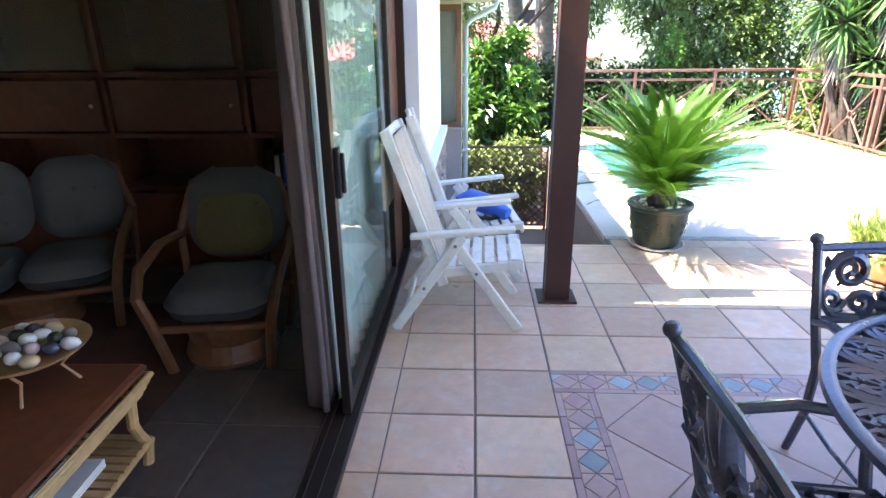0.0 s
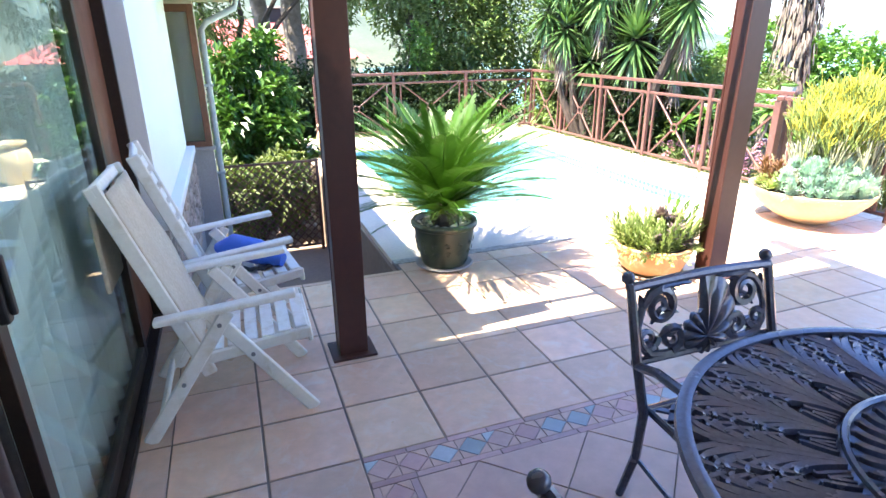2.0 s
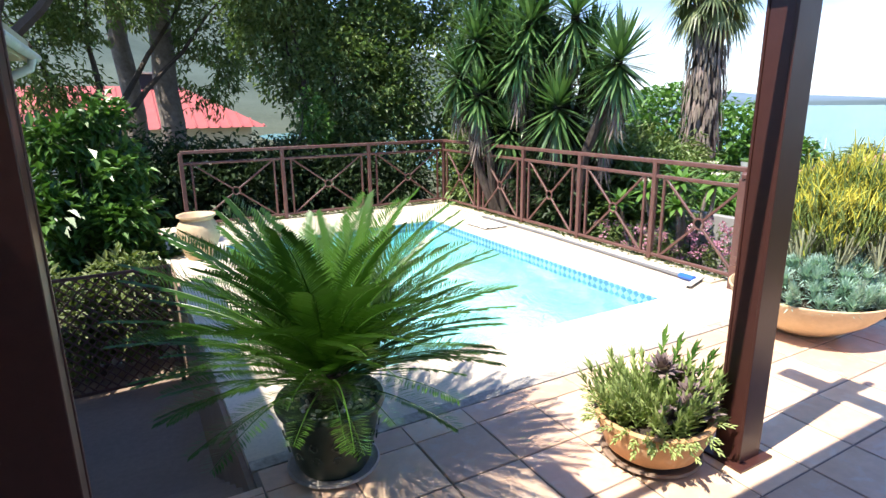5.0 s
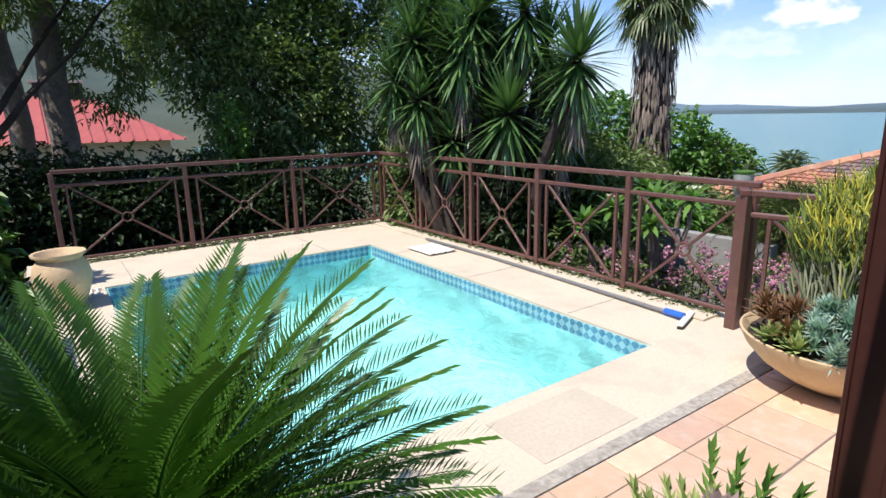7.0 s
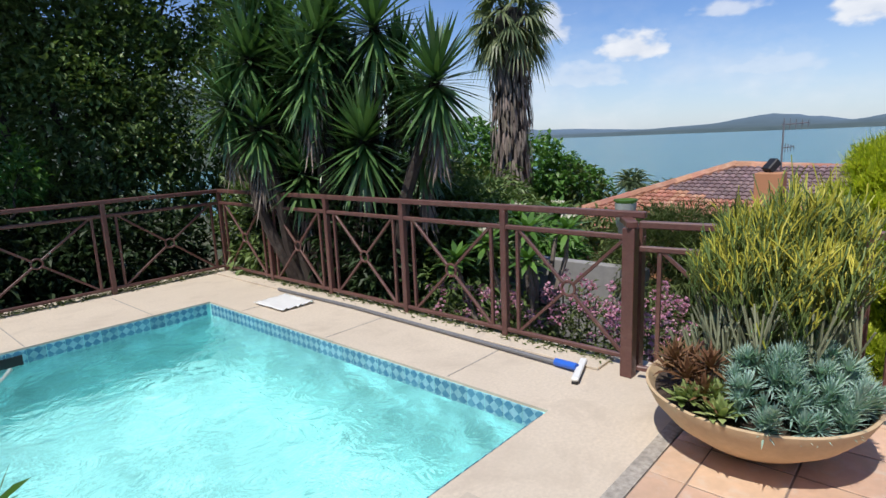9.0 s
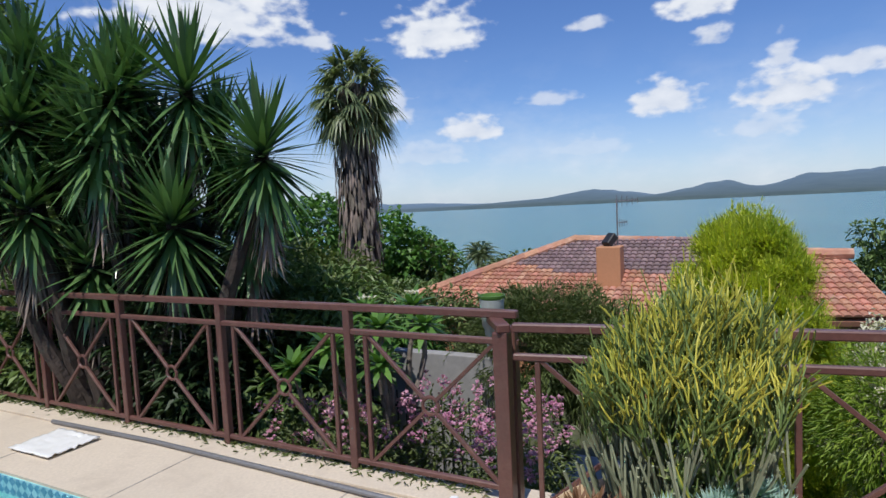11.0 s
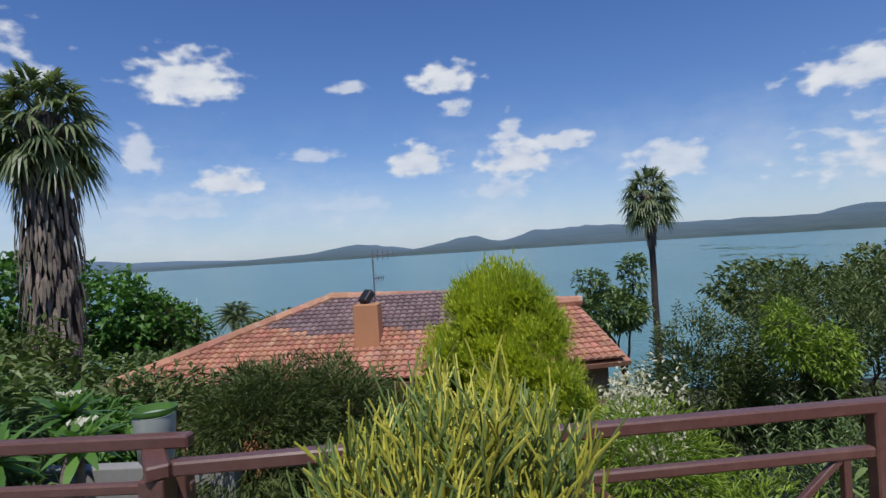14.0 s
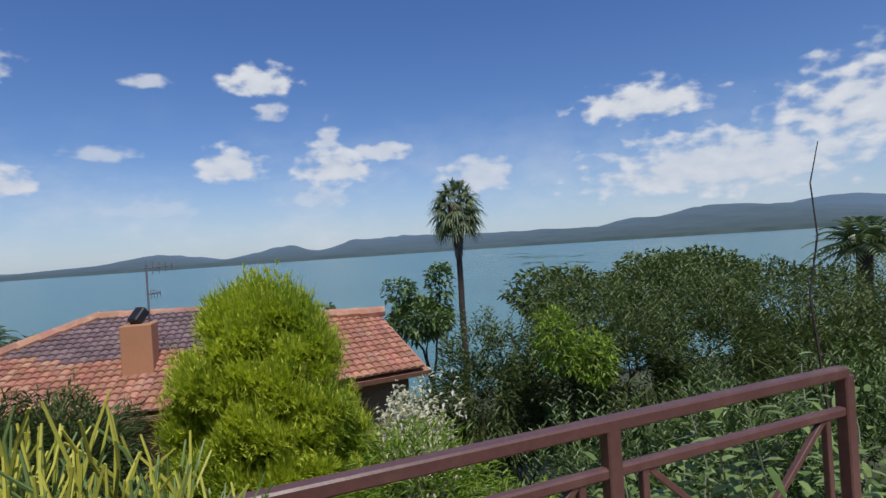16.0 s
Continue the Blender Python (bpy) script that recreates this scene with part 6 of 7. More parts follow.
def plumeria():
    t = thing("frangipani", 6.75, 6.45, -1.3, "frangipani with large green leaf whorls and cream flowers", "shrub")
    r = random.Random(91)
    heads = [(6.3, 6.8, 0.66), (6.55, 6.5, 0.78), (6.85, 6.25, 0.75), (6.42, 6.42, 0.52), (7.1, 6.5, 0.85), (6.2, 7.1, 0.5), (6.75, 6.75, 0.85)]
    L, F = Leaves(92), Leaves(93)
    for i, (x, y, z) in enumerate(heads):
        c = Vector((x - 6.75, y - 6.45, z + 1.3))
        bm = bmesh.new()
        trunk_between(bm, (0.1 * c.x, 0.1 * c.y, 0), c, 0.045, 0.02, 0.2, i, 6)
        part("limb", bm, M_PALEBARK, t)
        for k in range(26):
            a, e = k * 2.39996, radians(65 - 85 * k / 26)
            w = Vector((math.cos(a) * math.cos(e), math.sin(a) * math.cos(e), math.sin(e)))
            L.blade(c, w, r.uniform(0.20, 0.32), 0.075, 0.25, 0.15, 3)
        if i % 2 == 0:
            for k in range(14):
                F.blade(c + Vector((r.uniform(-0.06, 0.06), r.uniform(-0.06, 0.06), 0.12)), (r.uniform(-1, 1), r.uniform(-1, 1), 0.7), 0.045, 0.03, 0, 0.3)
    L.put("leaf_whorl", M_HEDGE, t)
    F.put("flower", M_CREAM, t, "small cream flowers")


plumeria()


def flower_bush(x, y, z0, top, spread, count, seed):
    t = thing("flowering_bush", x, y, z0, "low bush covered with pink and mauve flower heads", "flowering bush", "pink flower bushes")
    L, F = Leaves(seed), Leaves(seed + 1)
    h = top - z0
    L.cloud((0, 0, h * 0.5), (spread, spread, h * 0.5), 1300, 0.08, 0.022, 0.6, 0.3, 0.55)
    for i in range(count):
        a, q = F.r.uniform(0, math.tau), spread * math.sqrt(F.r.random())
        c = Vector((q * math.cos(a), q * math.sin(a), h * F.r.uniform(0.7, 1.08)))
        for k in range(22):
            d = Vector((F.r.gauss(0, 1), F.r.gauss(0, 1), F.r.gauss(0, 1))).normalized()
            F.blade(c + d * 0.024, d, 0.030, 0.028, 0, 0.3)
    L.put("leaves", M_OLIVE, t)
    F.put("flower_head", M_PINK, t, "pink flower heads")


for i, (x, y, top, s, n) in enumerate(((6.35, 6.55, 0.16, 0.35, 30), (6.75, 6.0, 0.22, 0.4, 38), (6.5, 5.4, 0.12, 0.35, 34), (6.25, 7.2, 0.12, 0.3, 20), (6.95, 5.4, 0.2, 0.4, 26))):
    flower_bush(x, y, -0.9, top, s, n, 100 + 3 * i)


def conifer(x, y, z0, top, w):
    t = thing("golden_conifer", x, y, z0, "feathery golden-green conifer with a broad rounded crown", "conifer")
    bm = bmesh.new()
    trunk_between(bm, (0, 0, 0), (0, 0, (top - z0) * 0.9), 0.07, 0.02, 0.05, 3)
    part("trunk", bm, M_BARK, t)
    H = top - z0
    r = random.Random(112)
    for group in range(4):
        L = Leaves(110 + group)
        for i in range(112):
            s = r.random() ** 0.75
            a = (i + 0.25 * group) * 2.39996
            inner = i % 4 == 0
            q = w * math.sqrt(max(0.05, 1 - s ** 4.8)) * (0.86 + 0.09 * noise.noise(Vector((math.cos(a) * 1.6, math.sin(a) * 1.6, s * 5)))) * (r.uniform(0.25, 0.6) if inner else r.uniform(0.84, 1.0))
            c = Vector((q * math.cos(a), q * math.sin(a), H * (0.05 + 0.88 * s)))
            size = r.uniform(0.22, 0.32) if inner else r.uniform(0.11, 0.18)
            lean = Vector((math.cos(a) * 0.35, math.sin(a) * 0.35, 1.0))
            for k in range(0 if inner else 14):
                d = Vector((r.uniform(-1, 1), r.uniform(-1, 1), r.uniform(0.2, 1))).normalized()
                L.blade(c + d * size * 0.8, lean + d * 0.5, r.uniform(0.09, 0.18), 0.009, 0.0, 0.1)
            for k in range(170):
                d = Vector((r.gauss(0, 1), r.gauss(0, 1), r.gauss(0.35, 1))).normalized()
                p = c + d * size * r.uniform(0.2, 0.95)
                way = (d * 0.7 + lean * 0.6 + Vector((r.uniform(-0.5, 0.5), r.uniform(-0.5, 0.5), r.uniform(-0.3, 0.3)))).normalized()
                side = way.orthogonal().normalized()
                for m in (-1, 0, 1):
                    L.blade(p, way + side * 0.6 * m, r.uniform(0.035, 0.07), 0.011, 0.0, 0.1)
        L.put("crown", M_GOLD, t)


conifer(8.30, 3.88, -1.9, 1.66, 0.79)


def fine_shrub(x, y, z0, crowns, count, label, seed, mat, leaf=0.10, width=0.012, outward=1.3):
    return tree("shrub", x, y, z0, crowns, leaf, width, count, mat, M_BARK, label, 0.04, seed, 0.5, "shrub", outward, 0.45, 2.2)


fine_shrub(9.2, 5.75, -1.9, [(9.05, 6.1, 0.02, 0.85, 0.72, 0.76), (9.35, 5.48, -0.06, 0.75, 0.60, 0.74)], 30000, "rounded fine-leaved dark green shrub", 121, M_OLIVE, 0.10, 0.013)
fine_shrub(7.4, 3.0, -1.6, [(7.5, 3.0, 0.1, 0.45, 0.5, 0.6), (7.3, 2.5, -0.2, 0.4, 0.4, 0.5)], 7000, "low feathery lime-green shrub outside the fence", 122, M_LIME, 0.08, 0.012)
fine_shrub(8.2, 2.6, -1.7, [(8.4, 2.75, 0.30, 0.30, 0.35, 0.45)], 2600, "pale flowering shrub beside the conifer", 123, M_CREAM, 0.05, 0.022, 0.4)
for i, (x, y, cr) in enumerate(((9.6, 1.8, [(9.6, 1.9, 0.65, 0.7, 0.55, 0.75), (9.3, 1.2, 0.75, 0.7, 0.5, 0.75), (9.9, 2.5, -0.2, 0.6, 0.5, 0.7)]),
                              (9.2, 0.3, [(9.2, 0.5, 0.85, 0.7, 0.6, 0.7), (9.0, -0.4, 0.85, 0.8, 0.6, 0.75), (8.8, -1.3, 0.8, 0.8, 0.7, 0.7)]),
                              (8.6, -2.4, [(8.4, -2.2, 0.75, 0.8, 0.7, 0.75), (8.0, -3.2, 0.75, 0.8, 0.8, 0.7), (9.0, -3.4, 0.8, 0.9, 0.8, 0.7)]),
                              (7.9, 1.2, [(7.9, 1.5, 0.05, 0.6, 0.6, 0.75), (7.7, 0.6, 0.15, 0.6, 0.6, 0.8), (7.5, -0.4, 0.2, 0.6, 0.7, 0.8), (7.2, -1.5, 0.2, 0.6, 0.7, 0.8)]))):
    tree("hedge", x, y, -2.0, [(a, b, c - 0.56 + 0.04 * i, d, e, f) for a, b, c, d, e, f in cr], 0.085, 0.017, 24000, (M_OLIVE, M_OLIVE, M_OLIVE, M_TREE)[i], M_BARK, "tall dark green oleander hedge below the terrace", 0.05, 130 + i, 0.62, "hedge", 1.1, 0.30, 3.2, 46)
tree("shrub", 9.0, 0.9, -1.8, [(8.55, 1.58, 0.86, 0.16, 0.17, 0.28), (8.5, 1.25, 0.68, 0.16, 0.17, 0.25)], 0.06, 0.018, 1700, M_LIME, M_BARK, "yellow-green new shoots in the hedge", 0.03, 140, 0.5, "shrub")
tree("shrub", 11.5, -0.6, -2.5, [(11.3, -0.3, 0.62, 0.9, 0.8, 0.6), (11.6, -1.8, 0.72, 1.0, 0.9, 0.6), (11.0, -3.4, 0.55, 1.2, 1.0, 0.6)], 0.10, 0.03, 14000, M_OLIVE, M_BARK, "dark reddish-green bush behind the hedge", 0.05, 141, 0.5, "shrub")
tree("tree", 24.0, -1.0, -6.0, [(23.5, 0.15, 0.30, 0.55, 0.55, 0.40), (23.5, -1.35, 0.50, 0.50, 0.50, 0.65), (23.6, -0.6, -0.75, 1.4, 1.1, 0.7)], 0.20, 0.10, 3500, M_TREE, M_BARK, "small dark tree near the shore", 0.1, 142)
tree("tree", 27.0, -9.0, -6.0, [(26.0, -7.0, -0.6, 2.0, 2.0, 1.1), (25.0, -11.0, -0.4, 2.4, 2.2, 1.2), (27.0, -15.0, -0.4, 2.6, 2.4, 1.2)], 0.3, 0.14, 8000, M_OLIVE, M_BARK, "group of grey-green trees near the shore", 0.2, 143)
tree("tree", 20.0, 3.0, -6.0, [(27.0, 3.0, -1.6, 2.2, 2.4, 1.2), (26.0, 8.5, -1.9, 2.2, 2.4, 1.2), (29.0, 12.5, -1.9, 2.4, 2.6, 1.2)], 0.3, 0.14, 8000, M_OLIVE, M_BARK, "green trees behind the lower house", 0.2, 144)


def vine():
    t = thing("climbing_vine", 6.35, 1.6, -1.2, "leafy climbing vine with pale green leaves along the fence end", "vine")
    r = random.Random(150)
    L = Leaves(151)
    for i in range(34):
        tall = i % 11 == 0
        p = Vector((r.uniform(-0.30, 0.5), r.uniform(-0.95, 0.85), r.uniform(1.0, 1.75) + (0.25 if tall else 0)))
        bm = bmesh.new()
        q = p + Vector((r.uniform(-0.25, 0.25), r.uniform(-0.25, 0.25), r.uniform(0.10, 0.40)))
        trunk_between(bm, (p.x * 0.5, p.y * 0.8, 0), q, 0.010, 0.004, 0.3, i, 5)
        part("stem", bm, M_STICKGREY, t)
        for k in range(24 if tall else 105):
            s = r.random() ** (0.35 if tall else 0.6)
            w = 0.05 if tall else 0.16
            c = Vector((p.x * 0.5, p.y * 0.8, 0)).lerp(q, s) + Vector((r.uniform(-w, w), r.uniform(-w, w), r.uniform(-0.1, 0.1)))
            L.blade(c, (r.uniform(-1, 1), r.uniform(-1, 1), r.uniform(-0.4, 0.7)), r.uniform(0.06, 0.13), 0.048, 0.25, 0.25, 3)
    L.put("leaves", M_VINE, t)
    bm = bmesh.new()
    tube(bm, [(0.85, -1.3, 1.6), (0.92, -1.28, 2.4), (0.88, -1.33, 2.8), (0.90, -1.32, 3.15), (0.86, -1.36, 3.42)], [0.012, 0.008, 0.006, 0.005, 0.003], 5)
    part("bare_twig", bm, M_BARK, t, "tall bare twig")


vine()


def lake_things():
    b = thing("sailboat", 116.6, 61.1, -12.0, "small white sailing boat with a bare mast moored on the lake", "boat")
    bm = bmesh.new()
    sections = [(-2.6, 0.75), (-1.5, 0.95), (0.0, 1.0), (1.5, 0.75), (2.9, 0.05)]
    rows = [[bm.verts.new(q) for q in ((x, -w, 0.75), (x, -0.8 * w, 0.1), (x, 0, -0.2), (x, 0.8 * w, 0.1), (x, w, 0.75))] for x, w in sections]
    for r0, r1 in zip(rows, rows[1:]):
        for k in range(4):
            bm.faces.new((r0[k], r0[k + 1], r1[k + 1], r1[k]))
        bm.faces.new((r0[4], r0[0], r1[0], r1[4]))
    bm.faces.new(rows[0])
    part("hull", bm, M_PLASTIC, b)
    bm = bmesh.new()
    box(bm, -1.2, 0.9, -0.5, 0.5, 0.74, 1.15, 0.08)
    part("cabin", bm, M_PLASTIC, b)
    bm = bmesh.new()
    tube(bm, [(0.3, 0, 0.9), (0.3, 0, 6.8)], 0.07, 8)
    part("mast", bm, M_PLASTIC, b)
    bm = bmesh.new()
    tube(bm, [(0.3, 0, 1.7), (-2.0, 0, 1.75)], 0.06, 8)
    part("boom", bm, M_PLASTIC, b)
    r = random.Random(77)
    V, F = [], []
    for cx, cy, n, size in ((474, -200, 26, 24), (338, -142, 20, 14), (261, -123, 22, 14), (300, -150, 14, 12), (420, -215, 16, 20), (640, -260, 12, 30)):
        for i in range(n):
            x, y, w = cx + r.gauss(0, size), cy + r.gauss(0, size * 0.7), r.uniform(0.12, 0.4) * size
            m = len(V)
            V += [(x + w * r.uniform(0.5, 1.2) * math.cos(k * math.tau / 9), y + 0.6 * w * r.uniform(0.5, 1.2) * math.sin(k * math.tau / 9), -11.94) for k in range(9)]
            F.append(tuple(range(m, m + 9)))
    tagged(raw("water_weed", V, F, M_TREE), "dark patches of floating weed on the lake", "water weed", kind="stuff")


lake_things()

# ---- neighbouring houses ----


def barrel_roof(parent, a, b, c, d, mat, course=0.185, pitch=0.138, dark=None):
    """Rows of half-round tiles over the face a-b (eave) to d-c (ridge), joined."""
    a, b, c, d = (Vector(p) for p in (a, b, c, d))
    u = (b - a).normalized()
    n = u.cross(d - a).normalized()
    if n.z < 0:
        n = -n
    up = n.cross(u)
    if up.z < 0:
        up = -up
    H = (d - a).dot(up)
    lo_d, lo_c = (d - a).dot(u), (c - a).dot(u)
    W = (b - a).length
    sets = {False: ([], []), True: ([], [])}
    rows = int(H / course)
    for j in range(rows + 1):
        h = j * course
        left, right = lo_d * h / H, W + (lo_c - W) * h / H
        k = math.ceil(left / pitch)
        while (k + 1) * pitch <= right + 0.02:
            o = a + u * (k * pitch) + up * h
            isdark = bool(dark and noise.noise(o * 0.33) + 0.9 * h / H > dark)
            V, F = sets[isdark]
            m = len(V)
            for s in (0.0, 1.0):
                for q in range(5):
                    ang = math.pi * q / 4
                    V.append((o + u * (pitch / 2 - pitch * 0.52 * math.cos(ang)) + up * (course * 1.12 * s) + n * (0.02 + pitch * 0.33 * math.sin(ang) + 0.035 * (1 - s)))[:])
            for q in range(4):
                F.append((m + q, m + q + 1, m + 5 + q + 1, m + 5 + q))
            F.append((m, m + 1, m + 2, m + 3, m + 4))
            k += 1
    for isdark, (V, F) in sets.items():
        if V:
            raw("roof_tile", V, F, M_ROOFDARK if isdark else mat, parent, "grey weathered roof tiles" if isdark else "orange barrel roof tiles", kind="stuff")
    bm = bmesh.new()
    vs = [bm.verts.new(p - n * 0.03) for p in (a, b, c, d)]
    lo = [bm.verts.new(p - n * 0.12) for p in (a, b, c, d)]
    bm.faces.new(vs)
    bm.faces.new(lo[::-1])
    for i in range(4):
        bm.faces.new((vs[i], lo[i], lo[(i + 1) % 4], vs[(i + 1) % 4]))
    part("roof_deck", bm, mat, parent)


def ridge_caps(parent, a, b, mat):
    a, b = Vector(a), Vector(b)
    n = max(2, int((b - a).length / 0.34))
    bm = bmesh.new()
    for i in range(n):
        p, q = a.lerp(b, i / n), a.lerp(b, (i + 1.12) / n)
        tube(bm, [p + Vector((0, 0, 0.06)), q + Vector((0, 0, 0.085))], [0.115, 0.10], 8)
    part("ridge_tile", bm, mat, parent)


def lower_house():
    h = thing("house", 13.3, 7.0, -4.0, "low house with an orange and grey barrel-tiled hip roof", "house")
    inv = h.matrix_world.inverted()
    P = lambda *p: (inv @ Vector(p))[:]
    E1, E2, R1, R2 = P(13.5, 10.7, -0.45), P(13.2, 3.3, -0.45), P(16.6, 7.30, 0.70), P(16.6, 3.6, 0.56)
    B1 = P(19.8, 10.7, -0.45)
    barrel_roof(h, E1, E2, R2, R1, M_ROOF, dark=0.55)
    barrel_roof(h, B1, E1, R1, R1, M_ROOF)
    ridge_caps(h, E1, R1, M_ROOF)
    ridge_caps(h, R1, R2, M_ROOF)
    bm = bmesh.new()
    box(bm, 0.55, 6.3, -3.6, 3.3, 0, 3.42)
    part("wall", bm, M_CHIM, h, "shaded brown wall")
    for y in (-2.9, -0.9, 1.4):
        bm = bmesh.new()
        box(bm, 0.52, 0.56, y, y + 1.0, 1.2, 2.9)
        w = part("window", bm, M_FRAME, h)
        bm = bmesh.new()
        box(bm, 0.50, 0.525, y + 0.06, y + 0.94, 1.26, 2.84)
        part("pane", bm, M_BLACK, w)
    bm = bmesh.new()
    box(bm, 1.02, 1.50, -1.11, -0.64, 3.6, 4.76, 0.015)
    ch = part("chimney", bm, M_CHIM, h, "orange plastered chimney")
    bm = bmesh.new()
    box(bm, 0.94, 1.61, -1.21, -0.54, 3.70, 3.92, 0.01)
    part("flashing", bm, M_PAVE, ch, "grey flashing")
    bm = bmesh.new()
    beam(bm, (1.25, -0.80, 4.78), (1.42, -0.92, 4.98), 0.20, 0.16, (0, 0, 1), 0.02)
    part("cowl", bm, M_BLACK, ch, "black chimney cowl")
    bm = bmesh.new()
    tube(bm, [(1.45, -1.0, 4.7), (1.45, -1.0, 5.72)], 0.016, 6)
    for z, reach, w in ((5.66, 0.42, 0.13), (5.22, 0.20, 0.10)):
        tube(bm, [(1.45, -1.0 + 0.1 * reach, z), (1.45, -1.0 - reach, z + 0.02)], 0.012, 5)
        for k in range(5):
            y = -1.0 - reach * k / 4.2
            tube(bm, [(1.45, y, z - w * (1 - 0.12 * k)), (1.45, y, z + w * (1 - 0.12 * k))], 0.007, 5)
    part("antenna", bm, M_WIRE, ch, "thin grey aerial")
    h2 = thing("house", 13.5, 1.5, -4.0, "house wing with an orange barrel-tiled roof", "house")
    inv2 = h2.matrix_world.inverted()
    P2 = lambda *p: (inv2 @ Vector(p))[:]
    a, b, c, d = P2(13.3, 3.45, -0.38), P2(13.75, 1.45, -0.38), P2(15.6, 1.95, 0.40), P2(15.6, 3.3, 0.44)
    barrel_roof(h2, a, b, c, d, M_ROOF)
    ridge_caps(h2, d, c, M_ROOF)
    bm = bmesh.new()
    box(bm, 0.5, 3.0, 0.3, 1.6, 0, 3.45)
    # Dark stone colour stands in for the shade under the wing's eave.
    part("wall", bm, M_LANDING, h2, "wing wall coloured dark for its shade")


lower_house()


def red_house():
    h = thing("house", 1.0, 27.0, -2.0, "house with a red sheet hip roof among the trees", "house")
    inv = h.matrix_world.inverted()
    bm = bmesh.new()
    pts = [(-4.5, 24.6, 1.0), (5.8, 24.6, 1.0), (5.8, 31.0, 1.0), (-4.5, 31.0, 1.0), (-2.0, 27.6, 2.55), (3.2, 27.6, 2.55)]
    vs = [bm.verts.new(inv @ Vector(p)) for p in pts]
    for q in ((0, 1, 5, 4), (1, 2, 5), (2, 3, 4, 5), (3, 0, 4)):
        bm.faces.new([vs[i] for i in q])
    part("roof", bm, M_REDROOF, h)
    for i in range(26):
        bm = bmesh.new()
        x = -4.3 + 0.4 * i
        top = 27.5 if -2 < x < 3.2 else 24.6 + (27.5 - 24.6) * (max(0.05, (x + 4.5) / 2.5) if x <= -2 else max(0.05, (5.8 - x) / 2.6))
        tz = 1.0 + (top - 24.6) * (1.55 / 3.0)
        beam(bm, inv @ Vector((x, 24.6, 1.03)), inv @ Vector((x, top, tz + 0.03)), 0.05, 0.04)
        part("roof_seam", bm, M_REDROOF, h)
    bm = bmesh.new()
    box(bm, -5.0, 4.3, -1.9, 3.5, 0, 3.0)
    part("wall", bm, M_BEIGE, h)
    bm = bmesh.new()
    box(bm, 0.6, 2.0, 0.4, 1.2, 4.2, 5.0, 0.02)
    c = part("chimney", bm, M_BLACK, h, "dark chimney stack")
    bm = bmesh.new()
    box(bm, 0.5, 2.1, 0.3, 1.3, 5.0, 5.08)
    part("chimney_cap", bm, M_BEIGE, c)


red_house()


def lower_yard():
    solid("pavement", [(7.5, 10.5, 4.6, 8.0, -1.86, -1.84)], M_PAVE, label="grey paving below the terrace", category="paving")
    w = thing("garden_wall", 8.0, 5.2, -2.0, "pale grey garden wall with dark palisade below the fence", "garden wall")
    bm = bmesh.new()
    box(bm, 0.4, 0.55, 0.9, 3.0, 0.0, 2.06, 0.01)
    part("wall", bm, M_PAVE, w)
    for i in range(18):
        bm = bmesh.new()
        box(bm, 0.1, 0.115, 0.7 + 0.11 * i, 0.715 + 0.11 * i, 0.1, 1.70)
        part("paling", bm, M_BLACK, w)
    for z in (0.3, 1.5):
        bm = bmesh.new()
        box(bm, 0.116, 0.128, 0.66, 2.62, z, z + 0.03)
        part("rail", bm, M_BLACK, w)


lower_yard()

# ---- room behind the door ----


def cushion(bm, x0, x1, y0, y1, z0, z1):
    n = 10
    rings = []
    for i in range(n + 1):
        for j in range(n + 1):
            u, v = 2 * i / n - 1, 2 * j / n - 1
            b = max(0.0, (1 - abs(u) ** 4) * (1 - abs(v) ** 4)) ** 0.4
            ru, rv = u * (1 - 0.20 * v ** 4), v * (1 - 0.20 * u ** 4)
            rings.append(((x0 + x1) / 2 + (x1 - x0) / 2 * ru, (y0 + y1) / 2 + (y1 - y0) / 2 * rv, b))
    tops = [bm.verts.new((x, y, (z0 + z1) / 2 + (z1 - z0) / 2 * b)) for x, y, b in rings]
    lows = [bm.verts.new((x, y, (z0 + z1) / 2 - (z1 - z0) / 2 * b - 0.002)) for x, y, b in rings]
    for i in range(n):
        for j in range(n):
            a = i * (n + 1) + j
            bm.faces.new((tops[a], tops[a + n + 1], tops[a + n + 2], tops[a + 1]))
            bm.faces.new((lows[a], lows[a + 1], lows[a + n + 2], lows[a + n + 1]))
    return bm


